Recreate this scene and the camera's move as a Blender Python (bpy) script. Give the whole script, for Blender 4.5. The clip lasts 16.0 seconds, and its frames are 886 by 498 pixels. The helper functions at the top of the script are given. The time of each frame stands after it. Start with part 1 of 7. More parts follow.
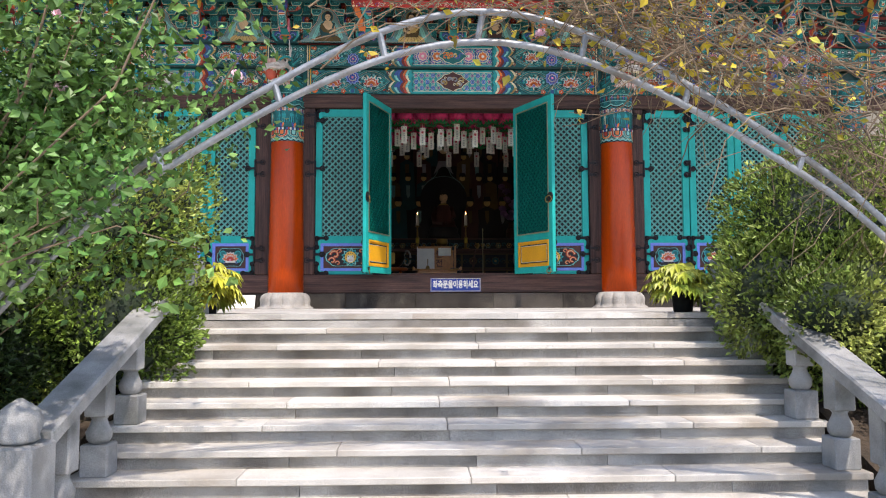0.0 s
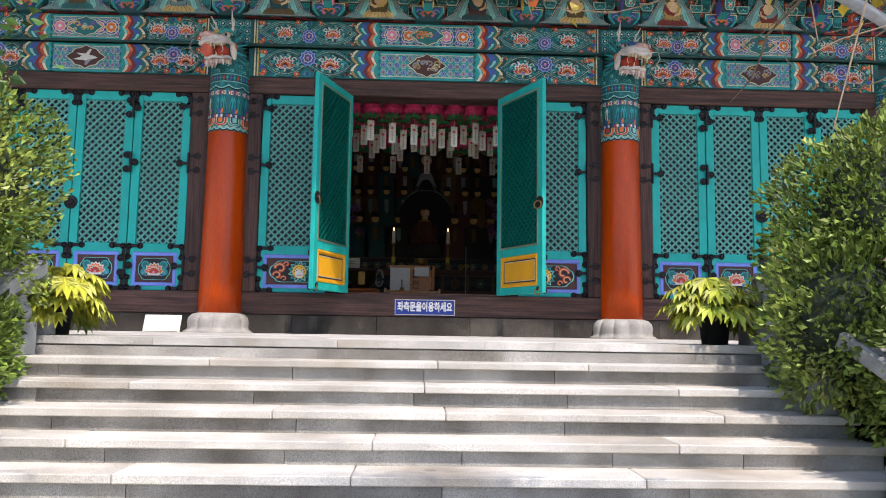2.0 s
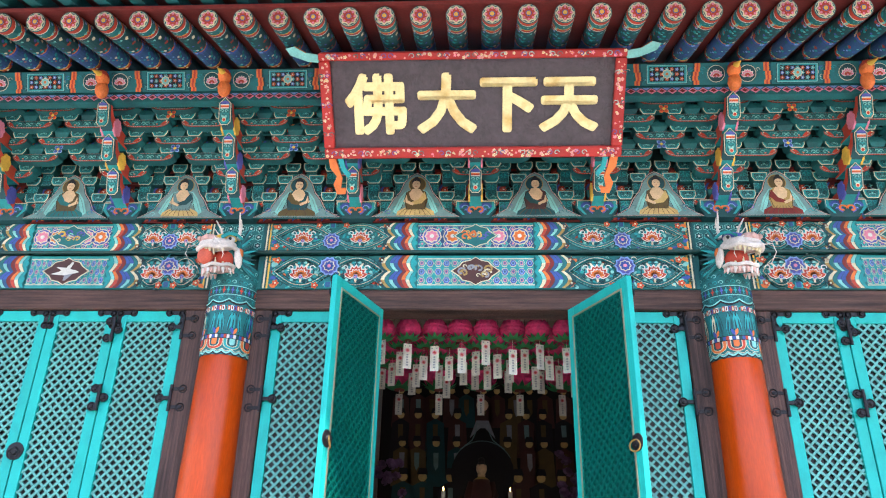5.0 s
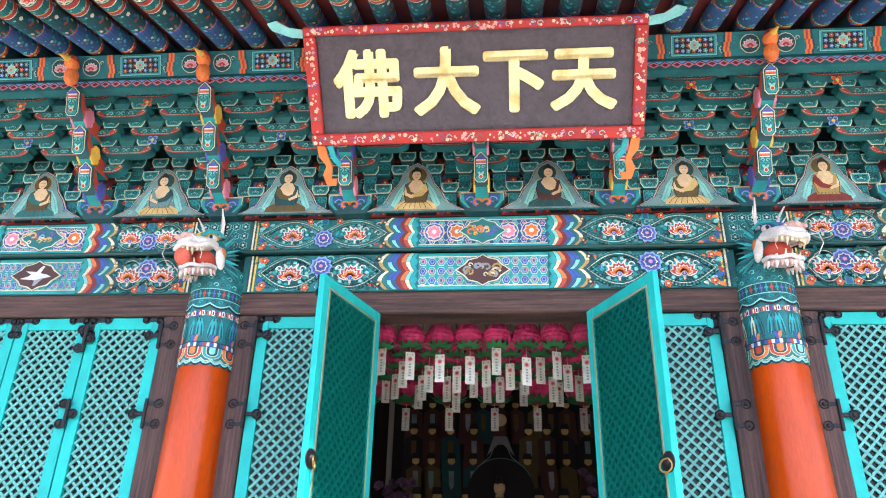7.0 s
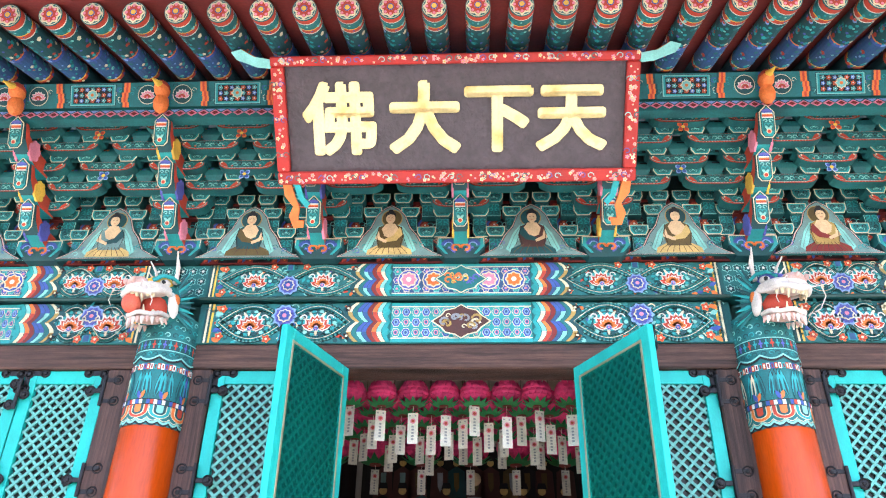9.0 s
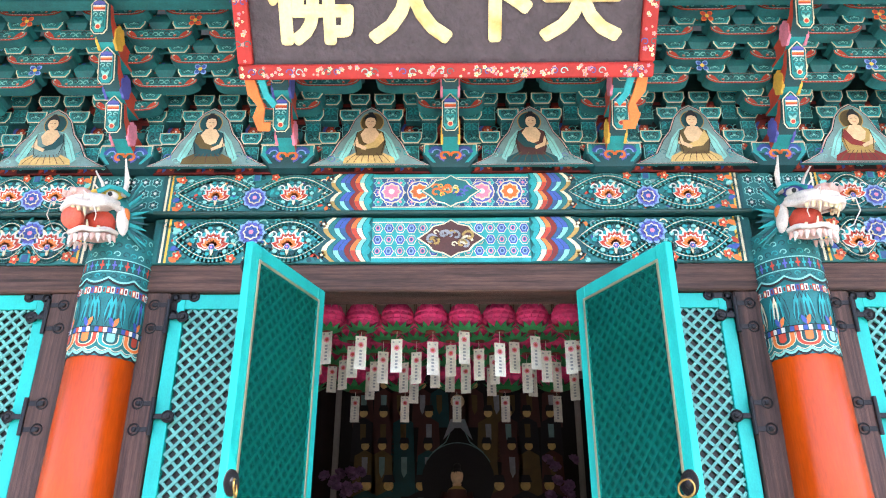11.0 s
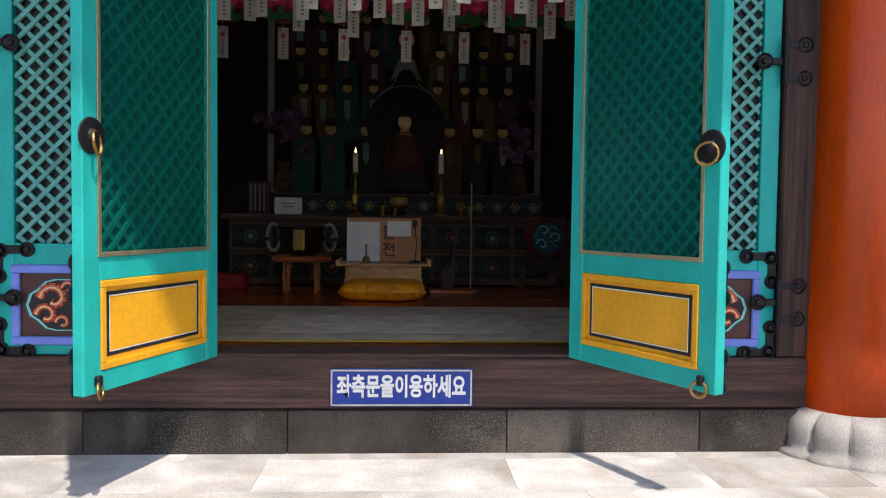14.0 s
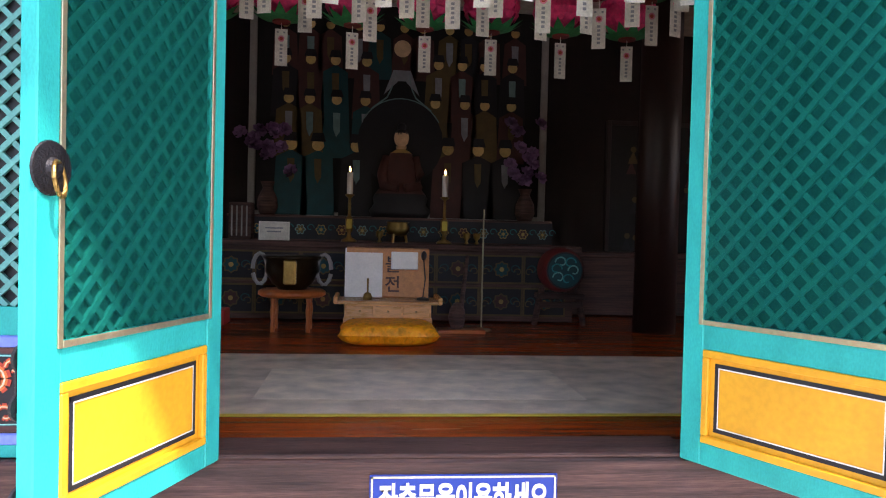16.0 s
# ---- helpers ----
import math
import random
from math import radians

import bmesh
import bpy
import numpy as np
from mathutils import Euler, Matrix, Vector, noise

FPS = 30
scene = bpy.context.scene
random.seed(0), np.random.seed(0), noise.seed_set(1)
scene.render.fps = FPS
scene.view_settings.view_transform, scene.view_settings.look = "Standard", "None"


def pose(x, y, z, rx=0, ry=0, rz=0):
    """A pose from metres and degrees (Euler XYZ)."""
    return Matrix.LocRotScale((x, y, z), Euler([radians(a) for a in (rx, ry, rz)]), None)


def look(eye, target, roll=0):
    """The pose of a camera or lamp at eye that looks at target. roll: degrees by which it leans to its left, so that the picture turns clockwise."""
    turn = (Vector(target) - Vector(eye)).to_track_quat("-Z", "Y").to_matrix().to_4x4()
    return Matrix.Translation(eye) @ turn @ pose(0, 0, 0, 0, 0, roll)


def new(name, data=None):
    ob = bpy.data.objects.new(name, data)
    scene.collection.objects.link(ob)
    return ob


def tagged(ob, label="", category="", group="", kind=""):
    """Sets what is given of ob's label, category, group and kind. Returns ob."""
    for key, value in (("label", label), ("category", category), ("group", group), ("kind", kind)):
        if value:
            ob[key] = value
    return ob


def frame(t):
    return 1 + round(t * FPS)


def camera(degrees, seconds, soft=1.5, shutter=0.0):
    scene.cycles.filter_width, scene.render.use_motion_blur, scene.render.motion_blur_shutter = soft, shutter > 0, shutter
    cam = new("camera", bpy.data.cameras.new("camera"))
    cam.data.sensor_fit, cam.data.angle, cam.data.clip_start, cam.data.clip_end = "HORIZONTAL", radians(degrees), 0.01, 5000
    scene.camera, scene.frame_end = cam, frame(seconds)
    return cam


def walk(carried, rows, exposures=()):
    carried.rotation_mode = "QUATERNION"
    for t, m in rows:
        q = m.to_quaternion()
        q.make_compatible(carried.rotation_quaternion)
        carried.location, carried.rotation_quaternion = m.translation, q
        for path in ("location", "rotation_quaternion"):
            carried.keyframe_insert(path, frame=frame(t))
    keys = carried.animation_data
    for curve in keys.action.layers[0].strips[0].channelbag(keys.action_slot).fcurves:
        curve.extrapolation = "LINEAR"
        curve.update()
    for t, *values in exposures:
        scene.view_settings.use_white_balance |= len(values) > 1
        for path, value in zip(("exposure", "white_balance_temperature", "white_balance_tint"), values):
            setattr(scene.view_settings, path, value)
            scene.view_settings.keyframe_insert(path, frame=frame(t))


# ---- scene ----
cam = camera(60.7, 16.0, soft=1.1)
PATH = [
    (0, (0.59, 0.312, 1.914), (0.647, 2.306, 2.05), -0.2),
    (0.5, (0.69, 0.829, 1.882), (0.732, 2.822, 2.052), 0.2),
    (1, (0.843, 1.284, 1.872), (0.925, 3.272, 2.069), -0.2),
    (1.5, (0.964, 1.731, 1.887), (1.053, 3.717, 2.1), 0.4),
    (2, (1.01, 2.217, 1.868), (1.074, 4.204, 2.082), 0.9),
    (2.5, (1.052, 2.695, 1.898), (1.095, 4.66, 2.269), 0.7),
    (3, (0.995, 3.124, 1.923), (1.005, 5.077, 2.353), 0.2),
    (3.5, (1.047, 3.491, 1.951), (1.031, 5.437, 2.41), 0.2),
    (4, (1.068, 3.844, 2.034), (1.023, 5.729, 2.699), 0.3),
    (4.2, (1.056, 3.992, 2.048), (1.003, 5.854, 2.778), 0.4),
    (6.3, (1.257, 5.065, 2.174), (1.097, 6.844, 3.073), 2.3),
    (6.5, (1.254, 5.125, 2.188), (1.1, 6.908, 3.082), 2.0),
    (7, (1.265, 5.292, 2.286), (1.105, 7.073, 3.18), 1.4),
    (7.5, (1.265, 5.402, 2.326), (1.09, 7.179, 3.228), 1.6),
    (8, (1.246, 5.564, 2.408), (1.07, 7.299, 3.387), 2.3),
    (8.2, (1.238, 5.601, 2.414), (1.092, 7.321, 3.422), 2.2),
    (10.3, (1.076, 6.151, 2.738), (1.025, 7.889, 3.727), 0.7),
    (10.5, (1.064, 6.228, 2.741), (1.023, 7.987, 3.693), 0.7),
    (11, (1.087, 6.429, 2.821), (1.06, 8.253, 3.641), 0.1),
    (11.5, (1.052, 6.668, 2.8), (1.031, 8.614, 3.262), -0.3),
    (12, (1.085, 6.878, 2.77), (1.207, 8.868, 2.929), -0.2),
    (12.5, (1.129, 7.089, 2.825), (1.252, 9.085, 2.826), -0.0),
    (13, (1.073, 7.299, 2.879), (1.193, 9.294, 2.83), 0.2),
    (13.5, (1.083, 7.484, 2.946), (1.202, 9.479, 2.867), 0.6),
    (14, (1.087, 7.668, 3.047), (1.199, 9.663, 2.965), 0.7),
    (14.5, (0.982, 7.887, 3.119), (1.095, 9.882, 3.035), 0.8),
    (15, (0.908, 8.053, 3.19), (1.024, 10.048, 3.098), 0.6),
    (15.5, (0.853, 8.356, 3.23), (0.977, 10.35, 3.142), 0.7),
    (16, (0.683, 8.669, 3.217), (0.889, 10.658, 3.17), 1.4),
]
walk(cam, [(t, look(eye, target, roll)) for t, eye, target, roll in PATH],
     [(0, 1.07, 6750, 17), (2, 1.02, 6700, 17), (3, 1.2, 6600, 17), (3.5, 1.25, 6500, 17), (4.2, 1.75, 6400, 18), (6.5, 2.35, 6350, 18), (8, 2.6, 6400, 18), (11, 2.7, 6450, 18), (11.5, 2.65, 6500, 18),
      (12, 1.9, 6750, 18), (12.5, 0.9, 6750, 17), (14, 1.1, 6700, 17), (15, 1.85, 6650, 21), (16, 2.4, 6700, 26)])

# ---- light ----
SUN = Vector((0.26, -0.56, 1.0)).normalized()      # towards the sun
world = bpy.data.worlds.new("sky")
scene.world = world
world.use_nodes = True
sky = world.node_tree.nodes.new("ShaderNodeTexSky")
sky.sky_type, sky.sun_disc = "NISHITA", False
sky.sun_elevation = math.asin(SUN.z)
sky.sun_rotation = math.atan2(SUN.x, SUN.y)
world.node_tree.links.new(sky.outputs[0], world.node_tree.nodes["Background"].inputs[0])
world.node_tree.nodes["Background"].inputs[1].default_value = 0.15
sun = new("sun", bpy.data.lights.new("sun", "SUN"))
sun.data.energy, sun.data.angle, sun.data.color = 2.4, radians(1.2), (1.0, 0.95, 0.87)
sun.matrix_basis = look(SUN * 50, (0, 0, 0))

# ---- helpers of this place ----
XC, YF, P = 1.07, 11.68, 1.80          # middle of the hall, its front, the terrace


def srgb(h):
    """A hex colour as linear RGBA."""
    v = [int(h[i:i + 2], 16) / 255 for i in (0, 2, 4)]
    return (*[c / 12.92 if c <= 0.04045 else ((c + 0.055) / 1.055) ** 2.4 for c in v], 1.0)


def mat(name, col, rough=0.6, metal=0.0, vary=0.25, scale=6.0, fine=60.0, bump=0.15, second=None, stretch=(1, 1, 1), amount=0.5, col_attr=False, spec=0.5, grain=0.6, stain=None, speck=None, wood=None, island=0.0):
    """A surface: a base colour with broad stains, fine grain, a little change from piece to piece, and relief."""
    m = bpy.data.materials.new(name)
    m.use_nodes = True
    nt = m.node_tree
    N, L = nt.nodes, nt.links
    b = N["Principled BSDF"]
    b.inputs["Metallic"].default_value = metal
    b.inputs["Specular IOR Level"].default_value = spec
    tc = N.new("ShaderNodeTexCoord")
    mp = N.new("ShaderNodeMapping")
    mp.inputs["Scale"].default_value = stretch
    L.new(tc.outputs["Object"], mp.inputs["Vector"])
    info = N.new("ShaderNodeObjectInfo")
    shift = N.new("ShaderNodeVectorMath")
    shift.operation = "ADD"
    rv = N.new("ShaderNodeMath")
    rv.operation = "MULTIPLY"
    rv.inputs[1].default_value = 37.0
    L.new(info.outputs["Random"], rv.inputs[0])
    L.new(mp.outputs[0], shift.inputs[0])
    L.new(rv.outputs[0], shift.inputs[1])
    n1 = N.new("ShaderNodeTexNoise")
    n1.inputs["Scale"].default_value, n1.inputs["Detail"].default_value = scale, 6
    n2 = N.new("ShaderNodeTexNoise")
    n2.inputs["Scale"].default_value, n2.inputs["Detail"].default_value = fine, 3
    for n in (n1, n2):
        L.new(shift.outputs[0], n.inputs["Vector"])
    r1 = N.new("ShaderNodeMapRange")
    r1.inputs[1].default_value, r1.inputs[2].default_value = 0.3, 0.7
    r1.inputs[3].default_value, r1.inputs[4].default_value = 1 - vary, 1 + vary * 0.6
    L.new(n1.outputs["Fac"], r1.inputs[0])
    r2 = N.new("ShaderNodeMapRange")
    r2.inputs[1].default_value, r2.inputs[2].default_value = 0.3, 0.7
    r2.inputs[3].default_value, r2.inputs[4].default_value = 1 - vary * grain, 1 + vary * grain * 0.85
    L.new(n2.outputs["Fac"], r2.inputs[0])
    r3 = N.new("ShaderNodeMapRange")
    r3.inputs[3].default_value, r3.inputs[4].default_value = 1 - vary * 0.5, 1 + vary * 0.4
    L.new(info.outputs["Random"], r3.inputs[0])
    m1, m2 = N.new("ShaderNodeMath"), N.new("ShaderNodeMath")
    m1.operation = m2.operation = "MULTIPLY"
    L.new(r1.outputs[0], m1.inputs[0]), L.new(r2.outputs[0], m1.inputs[1])
    L.new(m1.outputs[0], m2.inputs[0]), L.new(r3.outputs[0], m2.inputs[1])
    mx = N.new("ShaderNodeMixRGB")
    mx.blend_type = "MULTIPLY"
    mx.inputs[0].default_value = 1.0
    if col_attr:
        at = N.new("ShaderNodeAttribute")
        at.attribute_name = "pigment"
        L.new(at.outputs["Color"], mx.inputs[1])
    elif second:
        n3 = N.new("ShaderNodeTexNoise")
        n3.inputs["Scale"].default_value, n3.inputs["Detail"].default_value = scale * 0.6, 8
        L.new(shift.outputs[0], n3.inputs["Vector"])
        r4 = N.new("ShaderNodeMapRange")
        r4.inputs[1].default_value, r4.inputs[2].default_value = 0.6 - amount * 0.3, 0.85 - amount * 0.3
        L.new(n3.outputs["Fac"], r4.inputs[0])
        m3 = N.new("ShaderNodeMixRGB")
        m3.inputs[1].default_value, m3.inputs[2].default_value = srgb(col), srgb(second)
        L.new(r4.outputs[0], m3.inputs[0])
        L.new(m3.outputs[0], mx.inputs[1])
    else:
        mx.inputs[1].default_value = srgb(col)
    L.new(m2.outputs[0], mx.inputs[2])
    last = mx.outputs[0]
    def blend(fac, colour):
        q = N.new("ShaderNodeMixRGB")
        q.inputs[2].default_value = srgb(colour)
        L.new(fac, q.inputs[0]), L.new(last, q.inputs[1])
        return q.outputs[0]
    def patch(size, lo, hi, top, rough_detail=8):
        t, r = N.new("ShaderNodeTexNoise"), N.new("ShaderNodeMapRange")
        t.inputs["Scale"].default_value, t.inputs["Detail"].default_value, t.inputs["Distortion"].default_value = size, rough_detail, 0.6
        r.inputs[1].default_value, r.inputs[2].default_value, r.inputs[4].default_value = lo, hi, top
        L.new(shift.outputs[0], t.inputs["Vector"]), L.new(t.outputs["Fac"], r.inputs[0])
        return r.outputs[0]
    if island:
        geo, ir, im = N.new("ShaderNodeNewGeometry"), N.new("ShaderNodeMapRange"), N.new("ShaderNodeMixRGB")
        ir.inputs[3].default_value, ir.inputs[4].default_value = 1 - island, 1 + island
        im.blend_type, im.inputs[0].default_value = "MULTIPLY", 1.0
        L.new(geo.outputs["Random Per Island"], ir.inputs[0]), L.new(last, im.inputs[1]), L.new(ir.outputs[0], im.inputs[2])
        last = im.outputs[0]
    if stain:
        last = blend(patch(stain[1], stain[2], stain[3], stain[4]), stain[0])
    if speck:
        both = N.new("ShaderNodeMath")
        both.operation = "MULTIPLY"
        L.new(patch(speck[1], 0.52, 0.66, speck[2], 2), both.inputs[0]), L.new(patch(2.2, 0.38, 0.62, 1.0), both.inputs[1])
        last = blend(both.outputs[0], speck[0])
    if wood:
        wv, wr = N.new("ShaderNodeTexWave"), N.new("ShaderNodeMapRange")
        wv.wave_profile, wv.bands_direction = "SAW", wood
        wv.inputs["Scale"].default_value, wv.inputs["Distortion"].default_value, wv.inputs["Detail"].default_value = 1.1, 5.0, 3
        wr.inputs[3].default_value, wr.inputs[4].default_value = 0.76, 1.1
        wm = N.new("ShaderNodeMixRGB")
        wm.blend_type, wm.inputs[0].default_value = "MULTIPLY", 1.0
        L.new(shift.outputs[0], wv.inputs["Vector"]), L.new(wv.outputs["Fac"], wr.inputs[0]), L.new(wr.outputs[0], wm.inputs[2]), L.new(last, wm.inputs[1])
        last = wm.outputs[0]
    L.new(last, b.inputs["Base Color"])
    rr = N.new("ShaderNodeMapRange")
    rr.inputs[3].default_value, rr.inputs[4].default_value = max(rough - 0.1, 0.02), min(rough + 0.12, 1)
    L.new(n1.outputs["Fac"], rr.inputs[0])
    L.new(rr.outputs[0], b.inputs["Roughness"])
    if bump:
        bp = N.new("ShaderNodeBump")
        bp.inputs["Strength"].default_value, bp.inputs["Distance"].default_value = bump, 0.02
        L.new(n2.outputs["Fac"], bp.inputs["Height"])
        L.new(bp.outputs[0], b.inputs["Normal"])
    return m


M = dict(
    granite=mat("granite_tread", "d0ccc3", 0.75, vary=0.26, scale=2.2, fine=190, bump=0.12, second="a79e90", amount=0.45, grain=1.0, stain=("8b7a62", 1.1, 0.52, 0.72, 0.55), speck=("77726a", 210, 0.55)),
    slab=mat("granite_slab", "c8c5be", 0.85, vary=0.32, scale=3.0, fine=150, bump=0.25, second="a5a097", amount=0.45, grain=0.6, stain=("8d7a62", 1.5, 0.52, 0.68, 0.6), speck=("6f6a62", 170, 0.4)),
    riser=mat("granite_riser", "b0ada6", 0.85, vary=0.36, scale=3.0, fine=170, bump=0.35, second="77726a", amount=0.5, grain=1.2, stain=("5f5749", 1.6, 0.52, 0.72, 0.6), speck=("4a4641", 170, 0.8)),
    carved=mat("carved_granite", "aaa59d", 0.8, vary=0.25, scale=5, fine=170, bump=0.35, second="8d8a84", amount=0.4, grain=1.0, speck=("5f5b56", 190, 0.6)),
    rail=mat("weathered_granite", "a3a3a0", 0.8, vary=0.25, scale=5, fine=140, bump=0.25, second="71736f", amount=0.5),
    darkstone=mat("dark_stone", "4b453f", 0.85, vary=0.55, scale=2.5, fine=190, bump=0.3, second="2a2622", amount=0.7, spec=0.25, grain=1.0, speck=("8d8577", 150, 0.4), stain=("6b6458", 2.6, 0.52, 0.7, 0.5)),
    darkwood=mat("dark_brown_wood", "5e443c", 0.65, vary=0.4, scale=4, fine=30, bump=0.35, stretch=(0.5, 4, 9), second="3b2d29", amount=0.5, spec=0.3, wood="Z"),
    darkpost=mat("dark_brown_post", "573f38", 0.65, vary=0.4, scale=4, fine=30, bump=0.35, stretch=(9, 4, 0.5), second="352825", amount=0.5, spec=0.3, wood="X"),
    red=mat("red_column_paint", "c24500", 0.3, vary=0.22, scale=1.5, fine=25, bump=0.05, stretch=(3, 3, 0.5), second="a83a02", amount=0.5, spec=0.3),
    teal=mat("teal_paint", "02a69c", 0.5, vary=0.14, scale=4, fine=70, bump=0.1, stretch=(2, 2, 1), spec=0.3),
    lattice=mat("lattice_paint", "549c92", 0.6, vary=0.2, scale=5, fine=60, bump=0.1),
    inlat=mat("teal_lattice_paint", "006a61", 0.45, vary=0.18, scale=5, fine=60, bump=0.1),
    iron=mat("black_iron", "17161a", 0.5, metal=0.3, vary=0.3, scale=20, fine=120, bump=0.3),
    brass=mat("old_brass", "9a7c45", 0.35, metal=0.9, vary=0.2),
    strip=mat("aluminium_strip", "a89f80", 0.35, metal=0.7, vary=0.15),
    yellow=mat("yellow_paint", "e0a11b", 0.5, vary=0.12, scale=4, fine=40, bump=0.05),
    paint=mat("pigment_paint", "ffffff", 0.65, vary=0.22, scale=9, fine=90, bump=0.1, col_attr=True),
    green=mat("green_paint", "0f6261", 0.65, vary=0.25, scale=6, fine=70, bump=0.1, second="0b4a4d", amount=0.5),
    maroon=mat("maroon_paint", "7c2a24", 0.7, vary=0.25, scale=4, fine=40, bump=0.1),
    board=mat("black_lacquer_board", "473d41", 0.42, vary=0.25, scale=9, fine=30, bump=0.9),
    gold=mat("gilt", "ecd99c", 0.45, metal=0.05, vary=0.12, scale=8, fine=50, bump=0.1, second="c79a3f", amount=0.25),
    white=mat("white_paint", "e8e6df", 0.6, vary=0.08),
    paper=mat("white_paper", "ebe6dc", 0.8, vary=0.08, bump=0.03),
    blue=mat("blue_enamel", "163a94", 0.6, vary=0.1, bump=0.02),
    plaster=mat("plaster", "b9ad99", 0.9, vary=0.2),
    # wall brown taken down to carry the dimness inside the hall
    inwall=mat("dimmed_inner_wall", "2b211d", 0.9, vary=0.3),
    floorwood=mat("varnished_floor", "b0501f", 0.22, vary=0.3, scale=3, fine=25, bump=0.1, stretch=(0.6, 5, 5), second="7d3315", amount=0.5),
    carpet=mat("grey_carpet", "e2cdb0", 0.95, vary=0.3, scale=5, fine=260, bump=0.6),
    mat2=mat("light_grey_mat", "ead9bd", 0.95, vary=0.3, scale=5, fine=260, bump=0.6),
    tape=mat("yellow_tape", "d6b93a", 0.6, vary=0.15),
    cushion=mat("gold_brocade", "ffa00a", 0.5, vary=0.28, scale=14, fine=28, bump=0.9),
    wood=mat("honey_wood", "cf9350", 0.28, vary=0.25, scale=4, fine=30, bump=0.12, stretch=(1, 6, 6)),
    redwood=mat("orange_varnish_wood", "b0602a", 0.3, vary=0.2, scale=5, fine=30),
    tube=mat("galvanised_tube", "979b9e", 0.45, metal=0.6, vary=0.2, scale=9, fine=60, bump=0.1, second="7b766e", amount=0.4),
    soil=mat("soil", "4a3f33", 0.95, vary=0.4, scale=4, fine=40, bump=0.8),
    paving=mat("courtyard_granite", "aaa69e", 0.85, vary=0.3, scale=1.5, fine=120, bump=0.2),
    pot=mat("black_plastic", "1b1b1c", 0.45, vary=0.15),
    bark=mat("grey_bark", "6d5f4e", 0.9, vary=0.35, scale=10, fine=80, bump=0.6),
    twig=mat("dry_twig", "82705a", 0.9, vary=0.3, scale=10, fine=60, island=0.45),
    hedge=mat("hedge_leaf", "697f33", 0.5, vary=0.4, scale=1.6, fine=9, bump=0.0, second="b9c164", amount=0.55, spec=0.35, island=0.65),
    hedge2=mat("dark_hedge_leaf", "33491f", 0.5, vary=0.4, scale=1.6, fine=9, bump=0.0, second="5b5a2c", amount=0.4, spec=0.3, island=0.55),
    rose=mat("shrub_leaf", "4f7a35", 0.45, vary=0.3, scale=2.0, fine=9, bump=0.0, second="80a050", amount=0.5, spec=0.35, island=0.5),
    yleaf=mat("yellow_leaf", "c0a82c", 0.5, vary=0.3, scale=3, fine=12, bump=0.0, second="8a9a35", amount=0.4, island=0.4),
    fatsia=mat("yellow_green_leaf", "b4b33c", 0.5, vary=0.25, scale=4, fine=14, bump=0.0, second="8a9f38", amount=0.45, island=0.35),
    petal=mat("pale_pink_petal", "eac9d3", 0.6, vary=0.15, bump=0.0),
    pinkpaper=mat("pink_paper_petal", "f2407e", 0.7, vary=0.25, scale=9, fine=40, bump=0.0),
    greenpaper=mat("green_paper_leaf", "1f7a44", 0.7, vary=0.25, scale=9, fine=40, bump=0.0),
    tile=mat("grey_roof_tile", "4b4e52", 0.8, vary=0.3),
    candle=mat("white_wax", "e9e3d5", 0.5, vary=0.05),
)

M["periwinkle"] = mat("periwinkle_paint", "6f86d6", 0.55, vary=0.15, bump=0.05)
# near-black stand-in for the shade behind the shut leaves' lattice
M["dark_sheet"] = mat("lattice_shade_sheet", "060f10", 0.5, vary=0.3, scale=3, fine=20, bump=0.1)
# column paint darkened to near-black: the hall's dimness is in the colour
M["darkcolumn"] = mat("dimmed_column_paint", "2c1712", 0.5, vary=0.25, scale=2, fine=25, bump=0.05)
M["cable"] = mat("dark_green_paint", "12403c", 0.5, vary=0.2)
M["maroon_red"] = mat("red_frame_paint", "b02a22", 0.55, vary=0.15, scale=6, fine=50, bump=0.1)
M["darkred_canvas"] = mat("dark_canvas", "191716", 0.8, vary=0.3, scale=3, fine=30)
M["greyframe"] = mat("grey_frame", "8f8c86", 0.6, vary=0.15)
M["purple"] = mat("purple_paper", "8d6a94", 0.7, vary=0.3, scale=9, fine=30)
M["redwood2"] = mat("box_wood", "cc874a", 0.45, vary=0.2, scale=4, fine=30, stretch=(5, 1, 5))
M["bronze"] = mat("dark_bronze", "3d3324", 0.3, metal=0.85, vary=0.25)
# near-black green for shrub cores: the shade between leaves, put into colour
M["shade_leaf"] = mat("leaf_gap_shade", "1d2c13", 0.8, vary=0.4, scale=7, fine=30, bump=0.6)


M["inback"] = mat("teal_sheet", "00433e", 0.5, vary=0.3, scale=3, fine=20, bump=0.1)


def flame_material():
    m = bpy.data.materials.new("candle_flame")
    m.use_nodes = True
    b = m.node_tree.nodes["Principled BSDF"]
    b.inputs["Base Color"].default_value = (1, 0.5, 0.15, 1)
    b.inputs["Emission Color"].default_value = (1, 0.5, 0.15, 1)
    b.inputs["Emission Strength"].default_value = 6
    return m


M["flame"] = flame_material()


def part(name, bm, material, parent=None, label="", m=None, smooth=False):
    """Links a bmesh as one mesh object, under a thing or a part."""
    if isinstance(bm, bpy.types.Mesh):
        me = bm
    else:
        me = bpy.data.meshes.new(name)
        if smooth:
            for f in bm.faces:
                f.smooth = True
        bm.to_mesh(me)
        bm.free()
        me.materials.append(M[material] if isinstance(material, str) else material)
    ob = new(name, me)
    if parent is not None:
        ob.parent = parent
    if m is not None:
        ob.matrix_basis = m
    return tagged(ob, label) if label else ob


